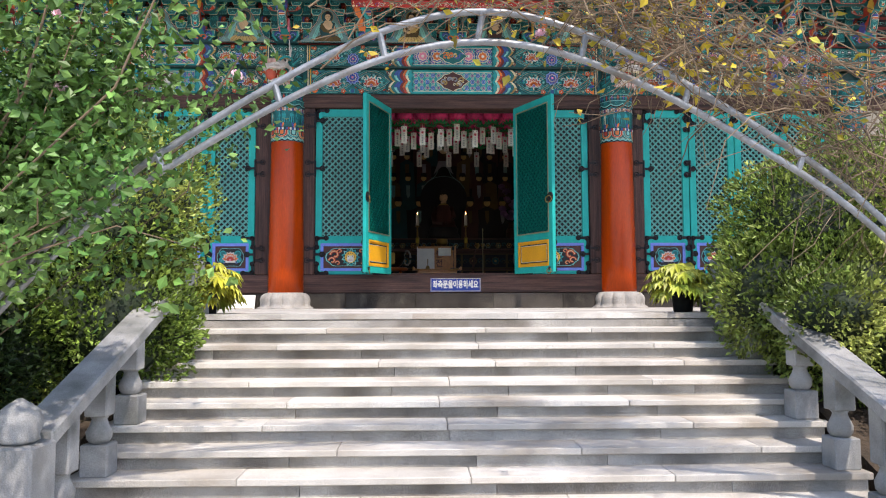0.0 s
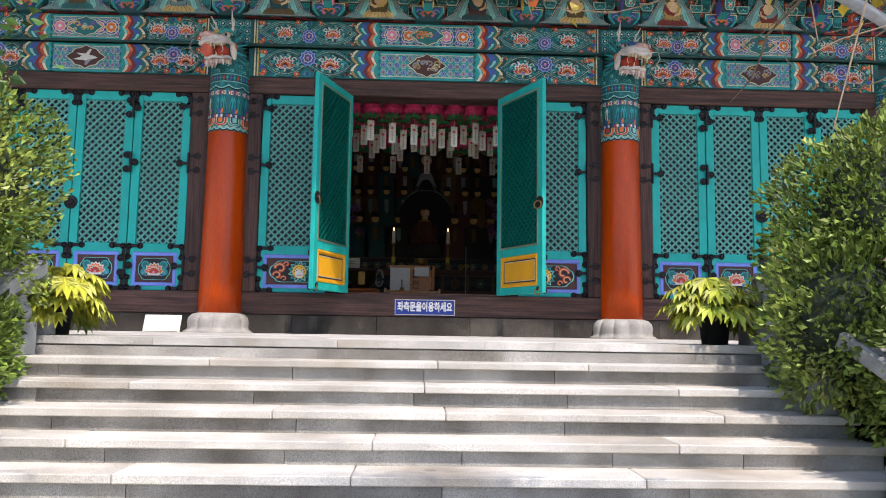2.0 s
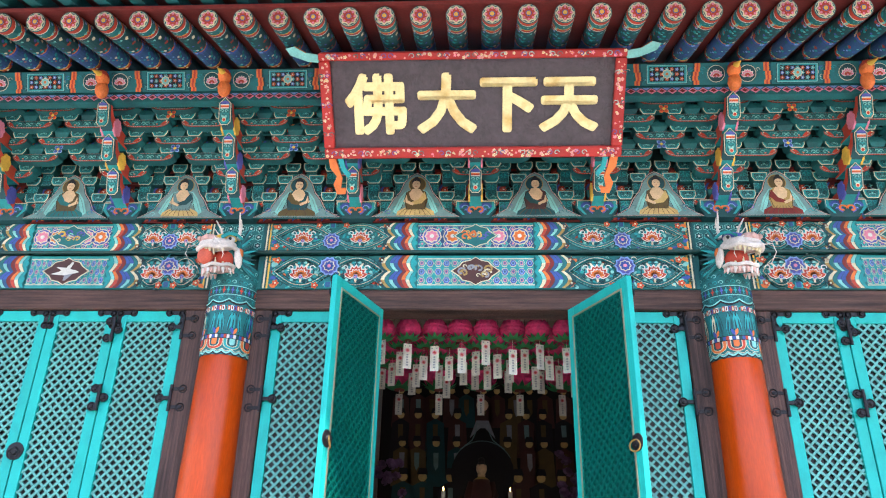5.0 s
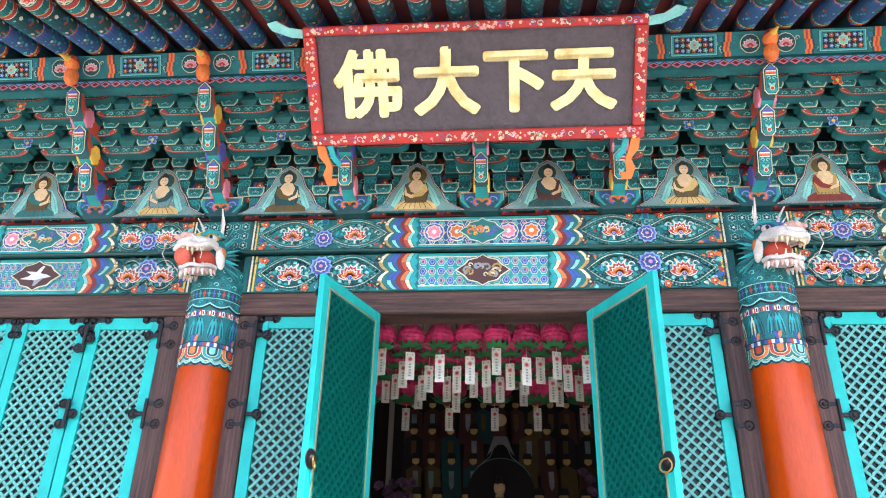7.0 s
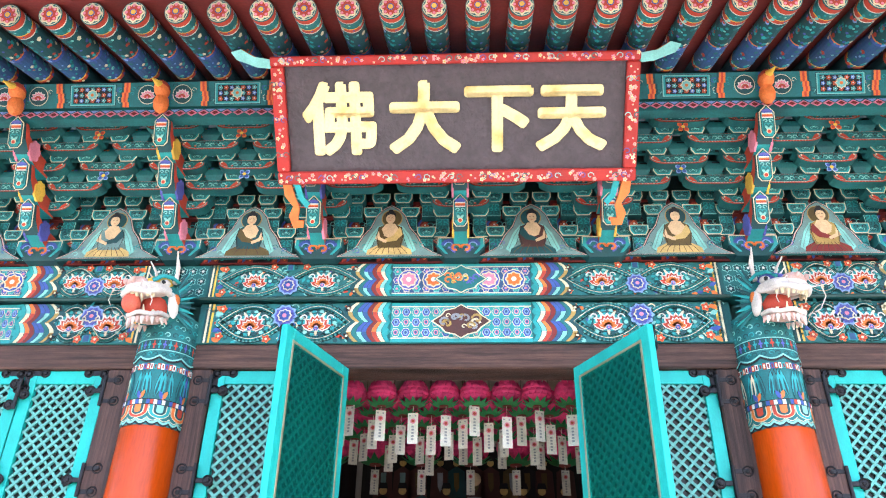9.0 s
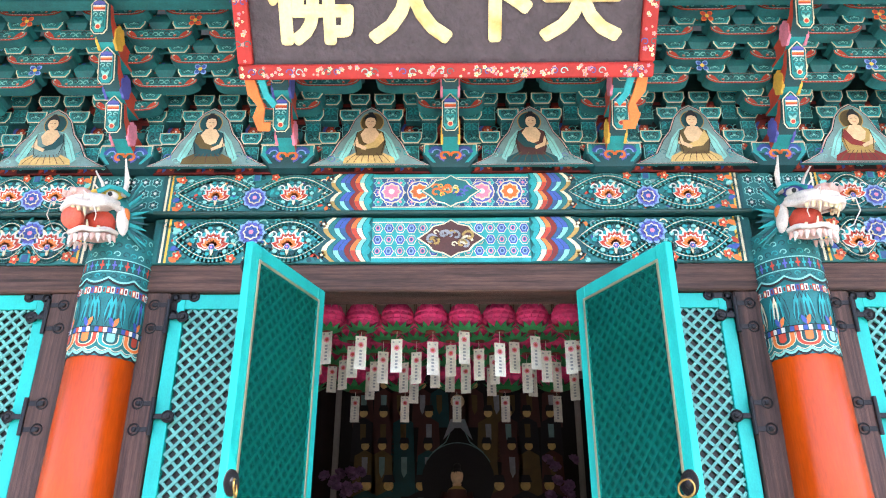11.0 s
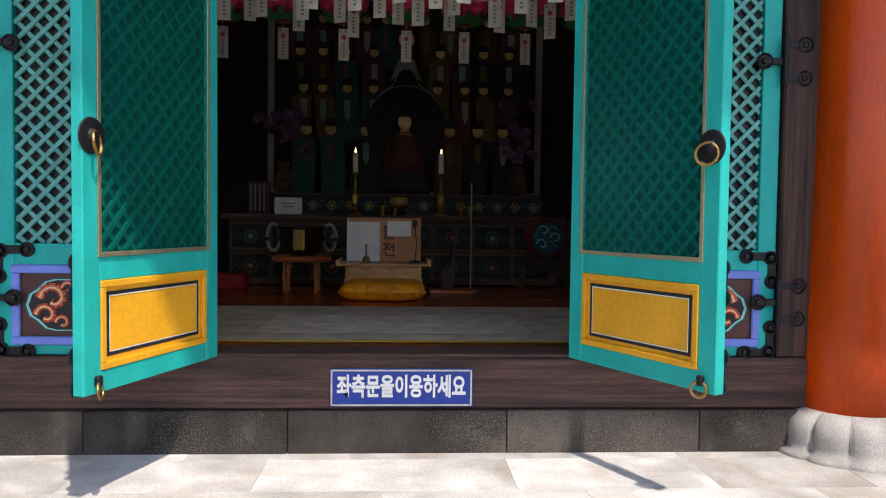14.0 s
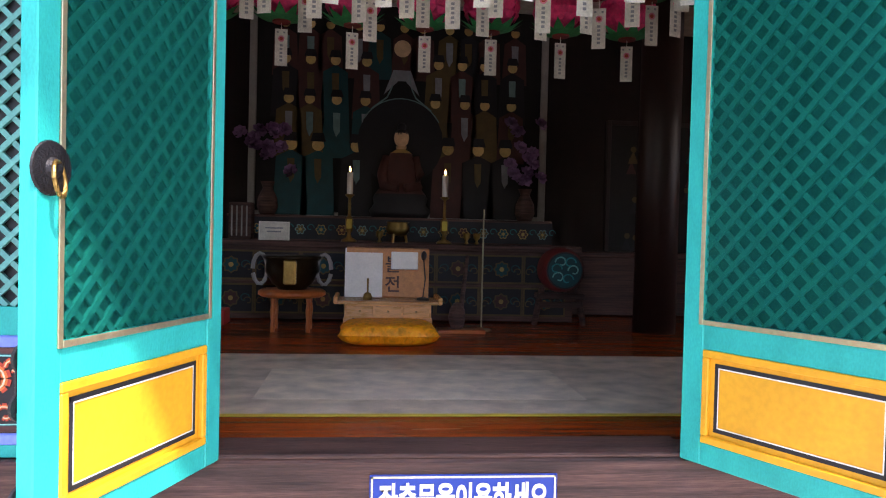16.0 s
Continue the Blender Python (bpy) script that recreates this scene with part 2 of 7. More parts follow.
def empty(name, m, label, category, group="", kind=""):
    e = new(name)
    e.empty_display_size = 0.1
    e.matrix_basis = m
    return tagged(e, label, category, group, kind)


def box(x0, x1, y0, y1, z0, z1, bevel=0.0, bm=None):
    """A box between two corners, its edges broken by a bevel."""
    b = bm or bmesh.new()
    r = bmesh.ops.create_cube(b, size=1.0)
    for v in r["verts"]:
        v.co = Vector(((x0 + x1) / 2 + v.co.x * (x1 - x0), (y0 + y1) / 2 + v.co.y * (y1 - y0), (z0 + z1) / 2 + v.co.z * (z1 - z0)))
    if bevel:
        es = list({e for v in r["verts"] for e in v.link_edges})
        bmesh.ops.bevel(b, geom=es, offset=bevel, segments=1, affect="EDGES", profile=0.5)
    return b


def prism(pts, y0, y1, bm=None, bevel=0.0):
    """An outline in x and z, drawn out from y0 to y1."""
    b = bm or bmesh.new()
    lo = [b.verts.new((x, y0, z)) for x, z in pts]
    hi = [b.verts.new((x, y1, z)) for x, z in pts]
    fs = [b.faces.new(lo), b.faces.new(hi[::-1])]
    n = len(pts)
    for i in range(n):
        fs.append(b.faces.new((lo[(i + 1) % n], lo[i], hi[i], hi[(i + 1) % n])))
    bmesh.ops.recalc_face_normals(b, faces=fs)
    if bevel:
        bmesh.ops.bevel(b, geom=[e for e in b.edges], offset=bevel, segments=1, affect="EDGES")
    return b


def lathe(profile, n=24, bm=None, at=(0, 0, 0), wave=None):
    """A turned form from (radius, z) pairs. wave(angle, i): the factor on the radius."""
    b = bm or bmesh.new()
    rings = []
    for i, (r, z) in enumerate(profile):
        ring = []
        for k in range(n):
            a = 2 * math.pi * k / n
            f = wave(a, i) if wave else 1
            ring.append(b.verts.new((at[0] + r * f * math.cos(a), at[1] + r * f * math.sin(a), at[2] + z)))
        rings.append(ring)
    for a, c in zip(rings, rings[1:]):
        for k in range(n):
            b.faces.new((a[k], a[(k + 1) % n], c[(k + 1) % n], c[k]))
    b.faces.new(rings[0][::-1]), b.faces.new(rings[-1])
    return b


def rod(p, q, r0, r1=None, n=8, bm=None):
    """A straight tapered rod from p to q."""
    b = bm or bmesh.new()
    p, q = Vector(p), Vector(q)
    r1 = r0 if r1 is None else r1
    t = (q - p).to_track_quat("Z", "Y").to_matrix()
    A, B = [], []
    for k in range(n):
        d = t @ Vector((math.cos(2 * math.pi * k / n), math.sin(2 * math.pi * k / n), 0))
        A.append(b.verts.new(p + d * r0)), B.append(b.verts.new(q + d * r1))
    for k in range(n):
        b.faces.new((A[k], A[(k + 1) % n], B[(k + 1) % n], B[k]))
    b.faces.new(A[::-1]), b.faces.new(B)
    return b


def pipe(pts, r, n=8, bm=None, taper=1.0):
    """A tube along points."""
    b = bm or bmesh.new()
    rings = []
    pts = [Vector(p) for p in pts]
    for i, p in enumerate(pts):
        d = (pts[min(i + 1, len(pts) - 1)] - pts[max(i - 1, 0)])
        t = d.to_track_quat("Z", "Y").to_matrix()
        rr = r * (1 + (taper - 1) * i / (len(pts) - 1))
        rings.append([b.verts.new(p + t @ Vector((rr * math.cos(2 * math.pi * k / n), rr * math.sin(2 * math.pi * k / n), 0))) for k in range(n)])
    for a, c in zip(rings, rings[1:]):
        # the ring that turns least against its neighbour
        s = min(range(n), key=lambda q: (a[0].co - c[q].co).length)
        for k in range(n):
            b.faces.new((a[k], a[(k + 1) % n], c[(k + 1 + s) % n], c[(k + s) % n]))
    b.faces.new(rings[0][::-1]), b.faces.new(rings[-1])
    return b


def ball(c, r, bm=None, sub=2, squash=(1, 1, 1)):
    b = bm or bmesh.new()
    g = bmesh.ops.create_icosphere(b, subdivisions=sub, radius=1.0)
    for v in g["verts"]:
        v.co = Vector((c[0] + v.co.x * r * squash[0], c[1] + v.co.y * r * squash[1], c[2] + v.co.z * r * squash[2]))
    return b


# colours of the painted woodwork
C = {k: srgb(v) for k, v in dict(green="11696a", dgreen="0b474b", teal="159494", lteal="7cc2b8", red="b8402a", dred="7a231d", orange="dd7434", yellow="e2b545",
     blue="3a549a", navy="2a527c", lblue="7fa2d8", violet="5358a6", white="d9d6ca", cream="d8cca8", pink="e0859a", black="17171b", brown="4c2a25", skin="d9b78d", olive="5d4c26", bone="d6cbc1", blush="cfa598", coral="cf5d45", gilt="cfae6c", grey="8b8f94", mist="6c8d8a", ochre="a98a4a").items()}


class Paint:
    """Flat painted shapes in x and z, facing -y, each layer a little before the last. One mesh with its pigments."""

    def __init__(self, step=0.0022):
        self.v, self.f, self.c, self.step = [], [], [], step

    def poly(self, pts, col, layer=1):
        n = len(self.v)
        area = sum(a[0] * b[1] - b[0] * a[1] for a, b in zip(pts, pts[1:] + pts[:1]))
        if area < 0:
            pts = pts[::-1]
        self.v += [(x, -layer * self.step, z) for x, z in pts]
        self.f.append(list(range(n, n + len(pts))))
        self.c.append(C[col])
        return self

    def rect(self, x0, x1, z0, z1, col, layer=1):
        return self.poly([(x0, z0), (x1, z0), (x1, z1), (x0, z1)], col, layer)

    def disc(self, x, z, r, col, layer=1, n=14, rz=None):
        return self.poly([(x + r * math.cos(2 * math.pi * k / n), z + (rz or r) * math.sin(2 * math.pi * k / n)) for k in range(n)], col, layer)

    def ringband(self, x, z, r0, r1, a0, a1, col, layer=1, n=8, sz=1.0):
        for k in range(n):
            a, b = a0 + (a1 - a0) * k / n, a0 + (a1 - a0) * (k + 1) / n
            self.poly([(x + r0 * math.cos(a), z + sz * r0 * math.sin(a)), (x + r1 * math.cos(a), z + sz * r1 * math.sin(a)),
                       (x + r1 * math.cos(b), z + sz * r1 * math.sin(b)), (x + r0 * math.cos(b), z + sz * r0 * math.sin(b))], col, layer)
        return self

    def petal(self, x, z, a, r0, r1, w, col, layer=1):
        u, t = (math.cos(a), math.sin(a)), (-math.sin(a), math.cos(a))
        q = [(r0, 0), (r0 + (r1 - r0) * 0.35, w), (r0 + (r1 - r0) * 0.75, w * 0.8), (r1, 0), (r0 + (r1 - r0) * 0.75, -w * 0.8), (r0 + (r1 - r0) * 0.35, -w)]
        return self.poly([(x + u[0] * p + t[0] * s, z + u[1] * p + t[1] * s) for p, s in q], col, layer)

    def flower(self, x, z, r, cols=("white", "red", "yellow"), n=8, layer=1, turn=0.0):
        for k in range(n):
            a = turn + 2 * math.pi * k / n
            self.petal(x, z, a, r * 0.15, r, r * 0.36, cols[0], layer)
            self.petal(x, z, a, r * 0.2, r * 0.82, r * 0.26, cols[1], layer + 1)
        self.disc(x, z, r * 0.28, cols[2], layer + 2, 8)
        return self

    def lotus(self, x, z, r, layer=1, col="red"):
        for i, a in enumerate((0.3, 0.75, 1.2, 1.57, 1.94, 2.39, 2.84)):
            self.petal(x, z, a, 0.0, r * (1 if 0 < i < 6 else 0.9), r * 0.24, "white", layer)
            self.petal(x, z, a, 0.0, r * 0.86, r * 0.17, col, layer + 1)
        self.disc(x, z + r * 0.1, r * 0.2, "pink", layer + 2, 8)
        return self

    def scroll(self, x, z, r, col="lteal", layer=1, side=1, turns=1.2, fat=0.11):
        pts = [(x + side * r * (1 - 0.62 * i / 9) * math.cos(turns * 2 * math.pi * i / 9 * 0.7), z + r * (1 - 0.62 * i / 9) * math.sin(turns * 2 * math.pi * i / 9 * 0.7)) for i in range(10)]
        for a, b in zip(pts, pts[1:]):
            d = Vector((b[0] - a[0], b[1] - a[1])).normalized() * r * fat
            self.poly([(a[0] - d.y, a[1] + d.x), (b[0] - d.y, b[1] + d.x), (b[0] + d.y, b[1] - d.x), (a[0] + d.y, a[1] - d.x)], col, layer)
        return self

    def stripe(self, pts, w, col, layer=1):
        """A band of width w along points."""
        for a, b in zip(pts, pts[1:]):
            d = Vector((b[0] - a[0], b[1] - a[1]))
            if d.length > 1e-6:
                d = d.normalized()
                e, d = d * w * 0.2, d * w / 2
                self.poly([(a[0] - d.y - e.x, a[1] + d.x - e.y), (b[0] - d.y + e.x, b[1] + d.x + e.y), (b[0] + d.y + e.x, b[1] - d.x + e.y), (a[0] + d.y - e.x, a[1] - d.x - e.y)], col, layer)
        return self

    def mesh(self, name):
        me = bpy.data.meshes.new(name)
        me.from_pydata(self.v, [], self.f)
        at = me.color_attributes.new("pigment", "FLOAT_COLOR", "CORNER")
        cols = [c for f, c in zip(self.f, self.c) for _ in f]
        at.data.foreach_set("color", np.array(cols, dtype=np.float32).ravel())
        me.materials.append(M["paint"])
        return me


def pigment(bm, pick):
    """Colours the faces of a bmesh by pick(face centre, normal), for the painted material."""
    lay = bm.loops.layers.float_color.get("pigment") or bm.loops.layers.float_color.new("pigment")
    for f in bm.faces:
        c = C[pick(f.calc_center_median(), f.normal)]
        for l in f.loops:
            l[lay] = c
    return bm

# ---- the ground, the stairs, the terrace ----
RISE, TREAD, EDGE, STEPS = 0.1215, 0.25, 7.08, 11
GROUND = P - RISE * STEPS
SX0, SX1 = -1.62, 3.42                              # the stairs' sides


def structure(name, bm, material, label, category):
    return tagged(part(name, bm, material), label, category, kind="structure")


structure("ground", box(-60, 60, -60, 60, GROUND - 0.3, GROUND), "paving", "pale granite courtyard below the stone stairs", "ground")
# earth banks beside the stairs, and the core of the terrace
bank = bmesh.new()
for x0, x1 in ((-9, SX0 - 0.12), (SX1 + 0.12, 11)):
    vs = [(x0, 4.3, GROUND - 0.05), (x0, EDGE - 0.06, P - 0.25), (x0, EDGE - 0.06, GROUND - 0.05)]
    a = [bank.verts.new(v) for v in vs]
    b = [bank.verts.new((x1, v[1], v[2])) for v in vs]
    bank.faces.new(a), bank.faces.new(b[::-1])
    for i in range(3):
        bank.faces.new((a[i], b[i], b[(i + 1) % 3], a[(i + 1) % 3]))
bmesh.ops.recalc_face_normals(bank, faces=bank.faces[:])
structure("planting_bank", bank, "soil", "sloping brown earth bank beside the stairs", "earth bank")

rnd = random.Random(5)
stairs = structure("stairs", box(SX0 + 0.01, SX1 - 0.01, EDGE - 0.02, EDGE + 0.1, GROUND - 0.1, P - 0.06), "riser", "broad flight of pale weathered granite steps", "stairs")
for k in range(STEPS):
    yk, zk = EDGE - k * TREAD, P - k * RISE
    xs, x = [SX0], SX0 + rnd.uniform(0.8, 1.9)
    while x < SX1 - 0.5:
        xs.append(x)
        x += rnd.uniform(0.9, 1.7)
    xs.append(SX1)
    depth = TREAD + 0.03 if k else 0.46
    if k:
        for a, b in zip(xs, xs[1:]):
            part("tread_slab", box(a + 0.002, b - 0.002, yk - 0.028, yk + depth, zk - 0.043 + rnd.uniform(-.001, .001), zk + rnd.uniform(-.002, .002), 0.005), "granite", stairs)
    xs2, x = [SX0 + 0.015], SX0 + rnd.uniform(0.5, 1.6)
    while x < SX1 - 0.4:
        xs2.append(x)
        x += rnd.uniform(0.6, 1.5)
    xs2.append(SX1 - 0.015)
    for a, b in zip(xs2, xs2[1:]):
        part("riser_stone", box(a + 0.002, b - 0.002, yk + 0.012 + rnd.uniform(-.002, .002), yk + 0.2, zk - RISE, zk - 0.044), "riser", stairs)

terrace = structure("terrace", box(-14, 16, EDGE + 0.08, 24, GROUND - 0.1, P - 0.0035), "slab", "raised stone terrace in front of the hall", "terrace")
row_y, r = EDGE - 0.02, 0
while row_y < 11.9:
    dep = 0.42 if r == 0 else 0.45
    x = -5.2 - rnd.uniform(0, 0.8)
    while x < 7.6:
        w = rnd.uniform(0.75, 1.25)
        part("paving_slab", box(x + 0.001, x + w - 0.001, row_y + 0.001, row_y + dep - 0.001, P - 0.05, P + rnd.uniform(-0.001, 0.0003), 0.0007), "slab", terrace)
        x += w
    row_y += dep
    r += 1

# ---- the hall: walls, floor, ceiling ----
HALF = 2.50                                         # half the middle bay
COLS = [XC - HALF - 3.62, XC - HALF, XC + HALF, XC + HALF + 3.62]
FLOOR = 2.2
wall_x0, wall_x1 = COLS[0] - 3.6, COLS[3] + 3.6
stone = structure("stone_plinth", box(wall_x0, wall_x1, YF + 0.06, YF + 0.5, P - 0.1, 2.03), "darkstone", "dark grey granite plinth under the hall's front", "plinth")
x = wall_x0
while x < wall_x1:
    w = rnd.uniform(0.9, 1.5)
    part("plinth_stone", box(x + .002, x + w - .002, YF - 0.05 + rnd.uniform(-.002, .002), YF + 0.07, P - 0.02, 2.025, 0.004), "darkstone", stone)
    x += w
def end_wall(x0, x1):
    """An end wall with an unseen doorway, added to let daylight into the hall."""
    b = box(x0, x1, YF + 0.1, 12.4, P - 0.1, 7.0)
    box(x0, x1, 15.6, 20.6, P - 0.1, 7.0, 0.0, b), box(x0, x1, 12.4, 15.6, P - 0.1, FLOOR, 0.0, b), box(x0, x1, 12.4, 15.6, 5.0, 7.0, 0.0, b)
    return b


structure("wall_side_left", end_wall(wall_x0 - 0.3, wall_x0), "plaster", "plain end wall of the hall", "wall")
structure("wall_side_right", end_wall(wall_x1, wall_x1 + 0.3), "plaster", "plain end wall of the hall", "wall")
structure("wall_back", box(wall_x0, wall_x1, 20.3, 20.6, P - 0.1, 7.0), "inwall", "back wall of the hall, its brown darkened for dimness", "wall")
floor = structure("floor", box(wall_x0, wall_x1, YF + 0.25, 20.3, P, FLOOR - 0.02), "floorwood", "glossy red-brown varnished board floor", "floor")
for i in range(30):
    y = 12.0 + i * 0.16
    part("floor_board", box(-3.0, 5.2, y + 0.001, y + 0.159, FLOOR - 0.03, FLOOR + rnd.uniform(-0.001, 0.001), 0.002), "floorwood", floor)
# plaster stands in for a painted ceiling, to bounce light down inside
structure("ceiling", box(wall_x0, wall_x1, YF + 0.2, 20.3, 6.4, 6.6), "plaster", "ceiling of the hall, made pale to bounce light", "ceiling")


def timber(name, x0, x1, y0, y1, z0, z1, material="darkwood", label="dark brown weathered timber beam", bev=0.012):
    return structure(name, box(x0, x1, y0, y1, z0, z1, bev), material, label, "beam")


BAYS = [(COLS[0] + 0.2, COLS[1] - 0.2), (COLS[1] + 0.2, COLS[2] - 0.2), (COLS[2] + 0.2, COLS[3] - 0.2)]
for i, (a, b) in enumerate([(wall_x0, COLS[0] - 0.2), *BAYS, (COLS[3] + 0.2, wall_x1)]):
    timber("sill_beam", a, b, YF - 0.03, YF + 0.27, 2.028, 2.305)
    timber("lintel_beam", a, b, YF - 0.035, YF + 0.27, 4.83, 5.045)
# posts beside the columns
PANEL_X = {0: (COLS[0] + 0.275, COLS[1] - 0.475), 1: (-1.01, 3.14), 2: (COLS[2] + 0.415, COLS[3] - 0.36)}
for i, (a, b) in enumerate(BAYS):
    for p, q in ((a, PANEL_X[i][0] - 0.003), (PANEL_X[i][1] + 0.003, b)):
        timber("door_post", p, q, YF - 0.02, YF + 0.22, 2.306, 4.829, "darkpost", "dark brown weathered door post")
for a, b in ((wall_x0, COLS[0] - 0.2), (COLS[3] + 0.2, wall_x1)):
    structure("wall_front", box(a, b, YF, YF + 0.2, 2.306, 4.829), "plaster", "plain plaster front wall", "wall")
structure("wall_above", box(wall_x0, wall_x1, YF + 0.06, YF + 0.3, 5.046, 7.3), "cable", "dark green board wall behind the brackets", "wall")

# ---- columns on lotus bases ----
SHARE = {}


def bent(paint, radius, width, cuts, turn=0.0):
    """Wraps painted shapes round a cylinder: x runs round it."""
    me = paint.mesh("painting")
    bm = bmesh.new()
    bm.from_mesh(me)
    for k in range(1, cuts):
        bmesh.ops.bisect_plane(bm, geom=bm.verts[:] + bm.edges[:] + bm.faces[:], plane_co=(width * k / cuts, 0, 0), plane_no=(1, 0, 0))
    for v in bm.verts:
        a, r = v.co.x / radius + turn, radius - v.co.y
        v.co = Vector((r * math.cos(a), r * math.sin(a), v.co.z))
    bm.to_mesh(me), bm.free()
    return me


def collar_art():
    """Bands, tongues and leaves, once round the column, 0.95 high."""
    p, W, n = Paint(0.0012), 2 * math.pi * 0.243, 9
    p.rect(0, W, 0, 0.95, "green", 1)
    u = W / n
    def arc(x, z, w, d, c, l, t=0.008, m=10):
        p.stripe([(x + w * (k / m - 0.5), z - d * math.sin(math.pi * k / m)) for k in range(m + 1)], t, c, l)
    for k in range(2 * n):
        x = u / 2 * (k + 0.5)
        arc(x, 0.03, u / 2, 0.025, "black", 2, 0.02), arc(x, 0.045, u / 2, 0.025, "lteal", 3, 0.016), arc(x, 0.062, u / 2, 0.025, "cream", 4, 0.005)
    for k in range(n):
        x = u * (k + 0.5)
        a, b = (("red", "orange"), ("teal", "lteal"), ("orange", "red"))[k % 3]
        # short hanging tongues under a row of coloured blocks
        for f, col, l in ((0.49, "cream", 5), (0.46, a, 6), (0.31, "cream", 7), (0.27, "dgreen", 8), (0.15, b, 9)):
            q = [(x - u * f, 0.165)] + [(x - u * f * math.cos(t * math.pi / 8), 0.115 - 0.06 * f / 0.49 * math.sin(t * math.pi / 8)) for t in range(9)] + [(x + u * f, 0.165)]
            p.poly(q, col, l)
        for q, col in ((-0.42, "red"), (-0.26, "white"), (-0.09, "blue"), (0.09, "white"), (0.26, "dgreen"), (0.42, "blue")):
            p.rect(x + u * q - u * 0.07, x + u * q + u * 0.07, 0.165, 0.203, col, 11)
        p.rect(x - u * 0.5, x + u * 0.5, 0.16, 0.166, "black", 12), p.rect(x - u * 0.5, x + u * 0.5, 0.202, 0.208, "black", 12)
        # upright leaves and buds
        for q in (-0.36, -0.12, 0.12, 0.36):
            c = ("teal", "green", "cream", "teal", "violet", "green", "teal", "skin")[(3 * k + int(q * 8 + 4)) % 8]
            p.petal(x + u * q, 0.205, 1.57 + q * 0.3, 0, 0.25, u * 0.14, "black", 5), p.petal(x + u * q, 0.21, 1.57 + q * 0.3, 0, 0.235, u * 0.115, c, 6), p.petal(x + u * q, 0.215, 1.57 + q * 0.3, 0, 0.17, u * 0.05, "dgreen" if c != "dgreen" else "lteal", 7)
        p.petal(x, 0.205, 1.2, 0, 0.08, u * 0.09, "orange", 8), p.petal(x, 0.205, 1.94, 0, 0.08, u * 0.09, "blue", 8)
        for q, col in ((-0.42, "red"), (-0.25, "white"), (-0.08, "blue"), (0.08, "red"), (0.25, "white"), (0.42, "teal")):
            p.rect(x + u * q - 0.012, x + u * q + 0.012, 0.455, 0.505, col, 8), p.rect(x + u * q - 0.006, x + u * q + 0.006, 0.462, 0.495, "dred" if col != "red" else "cream", 9)
        arc(x, 0.56, u, 0.035, "black", 9, 0.02), arc(x, 0.575, u, 0.035, "lteal", 10, 0.012)
        for j in range(3):
            p.scroll(x + u * (-0.3 + 0.3 * j), 0.585, u * 0.13, "teal" if j % 2 else "dgreen", 11, 1 if j % 2 else -1, fat=0.16)
        # a woven band
        p.rect(x - u * 0.5, x + u * 0.5, 0.62, 0.628, "lteal", 5), p.rect(x - u * 0.5, x + u * 0.5, 0.628, 0.715, "dgreen", 4), p.rect(x - u * 0.5, x + u * 0.5, 0.715, 0.723, "lteal", 5)
        for j in range(4):
            xx, c = x + u * (-0.375 + 0.25 * j), ("violet", "teal", "red", "teal")[j]
            p.rect(xx - u * 0.03, xx + u * 0.03, 0.638, 0.706, c, 6), p.rect(xx - u * 0.09, xx + u * 0.09, 0.664, 0.68, c, 6)
        for z in (0.76, 0.83, 0.90):
            for j in range(3):
                p.scroll(x + u * (-0.33 + 0.33 * j), z, u * 0.15, ("teal", "lteal", "dgreen")[(int(z * 100) + j) % 3], 4, 1 if j % 2 else -1, fat=0.16)
    return p


def column(x):
    c = empty("column", pose(x, YF, P), "round vermilion-painted timber column with a painted collar", "column", "columns of the hall front")
    part("shaft", lathe([(0.265, 0.24), (0.262, 0.6), (0.25, 1.6), (0.24, 2.485), (0.238, 2.49)], 40), "red", c, smooth=True)
    def wave(a, i):
        return 1 + (0.12 * abs(math.sin(a * 6)) ** 0.45 - 0.03 if 3 < i < 8 else 0.075 * abs(math.sin(a * 6)) ** 0.6 - 0.02 if i < 4 else 0.0)
    base = part("lotus_base", lathe([(0.40, -0.02), (0.405, 0.008), (0.392, 0.022), (0.362, 0.036), (0.345, 0.07), (0.35, 0.13), (0.335, 0.185), (0.295, 0.225), (0.262, 0.24)], 168, wave=wave), "carved", c, "pale carved granite lotus base", smooth=True)
    if "collar" not in SHARE:
        SHARE["collar"] = bent(collar_art(), 0.243, 2 * math.pi * 0.243, 64)
    part("painted_collar", SHARE["collar"], None, c, "collar painted with tongues and leaves in green, red and blue", m=pose(0, 0, 2.485))
    return c


for x in COLS:
    column(x)


# ---- door leaves with diagonal lattice ----
LEAF_Z0, LEAF_Z1 = 2.31, 4.825
LAT_Z0, LAT_Z1, PAN_Z0, PAN_Z1 = 2.89 - 2.31, 4.71 - 2.31, 0.05, 0.47


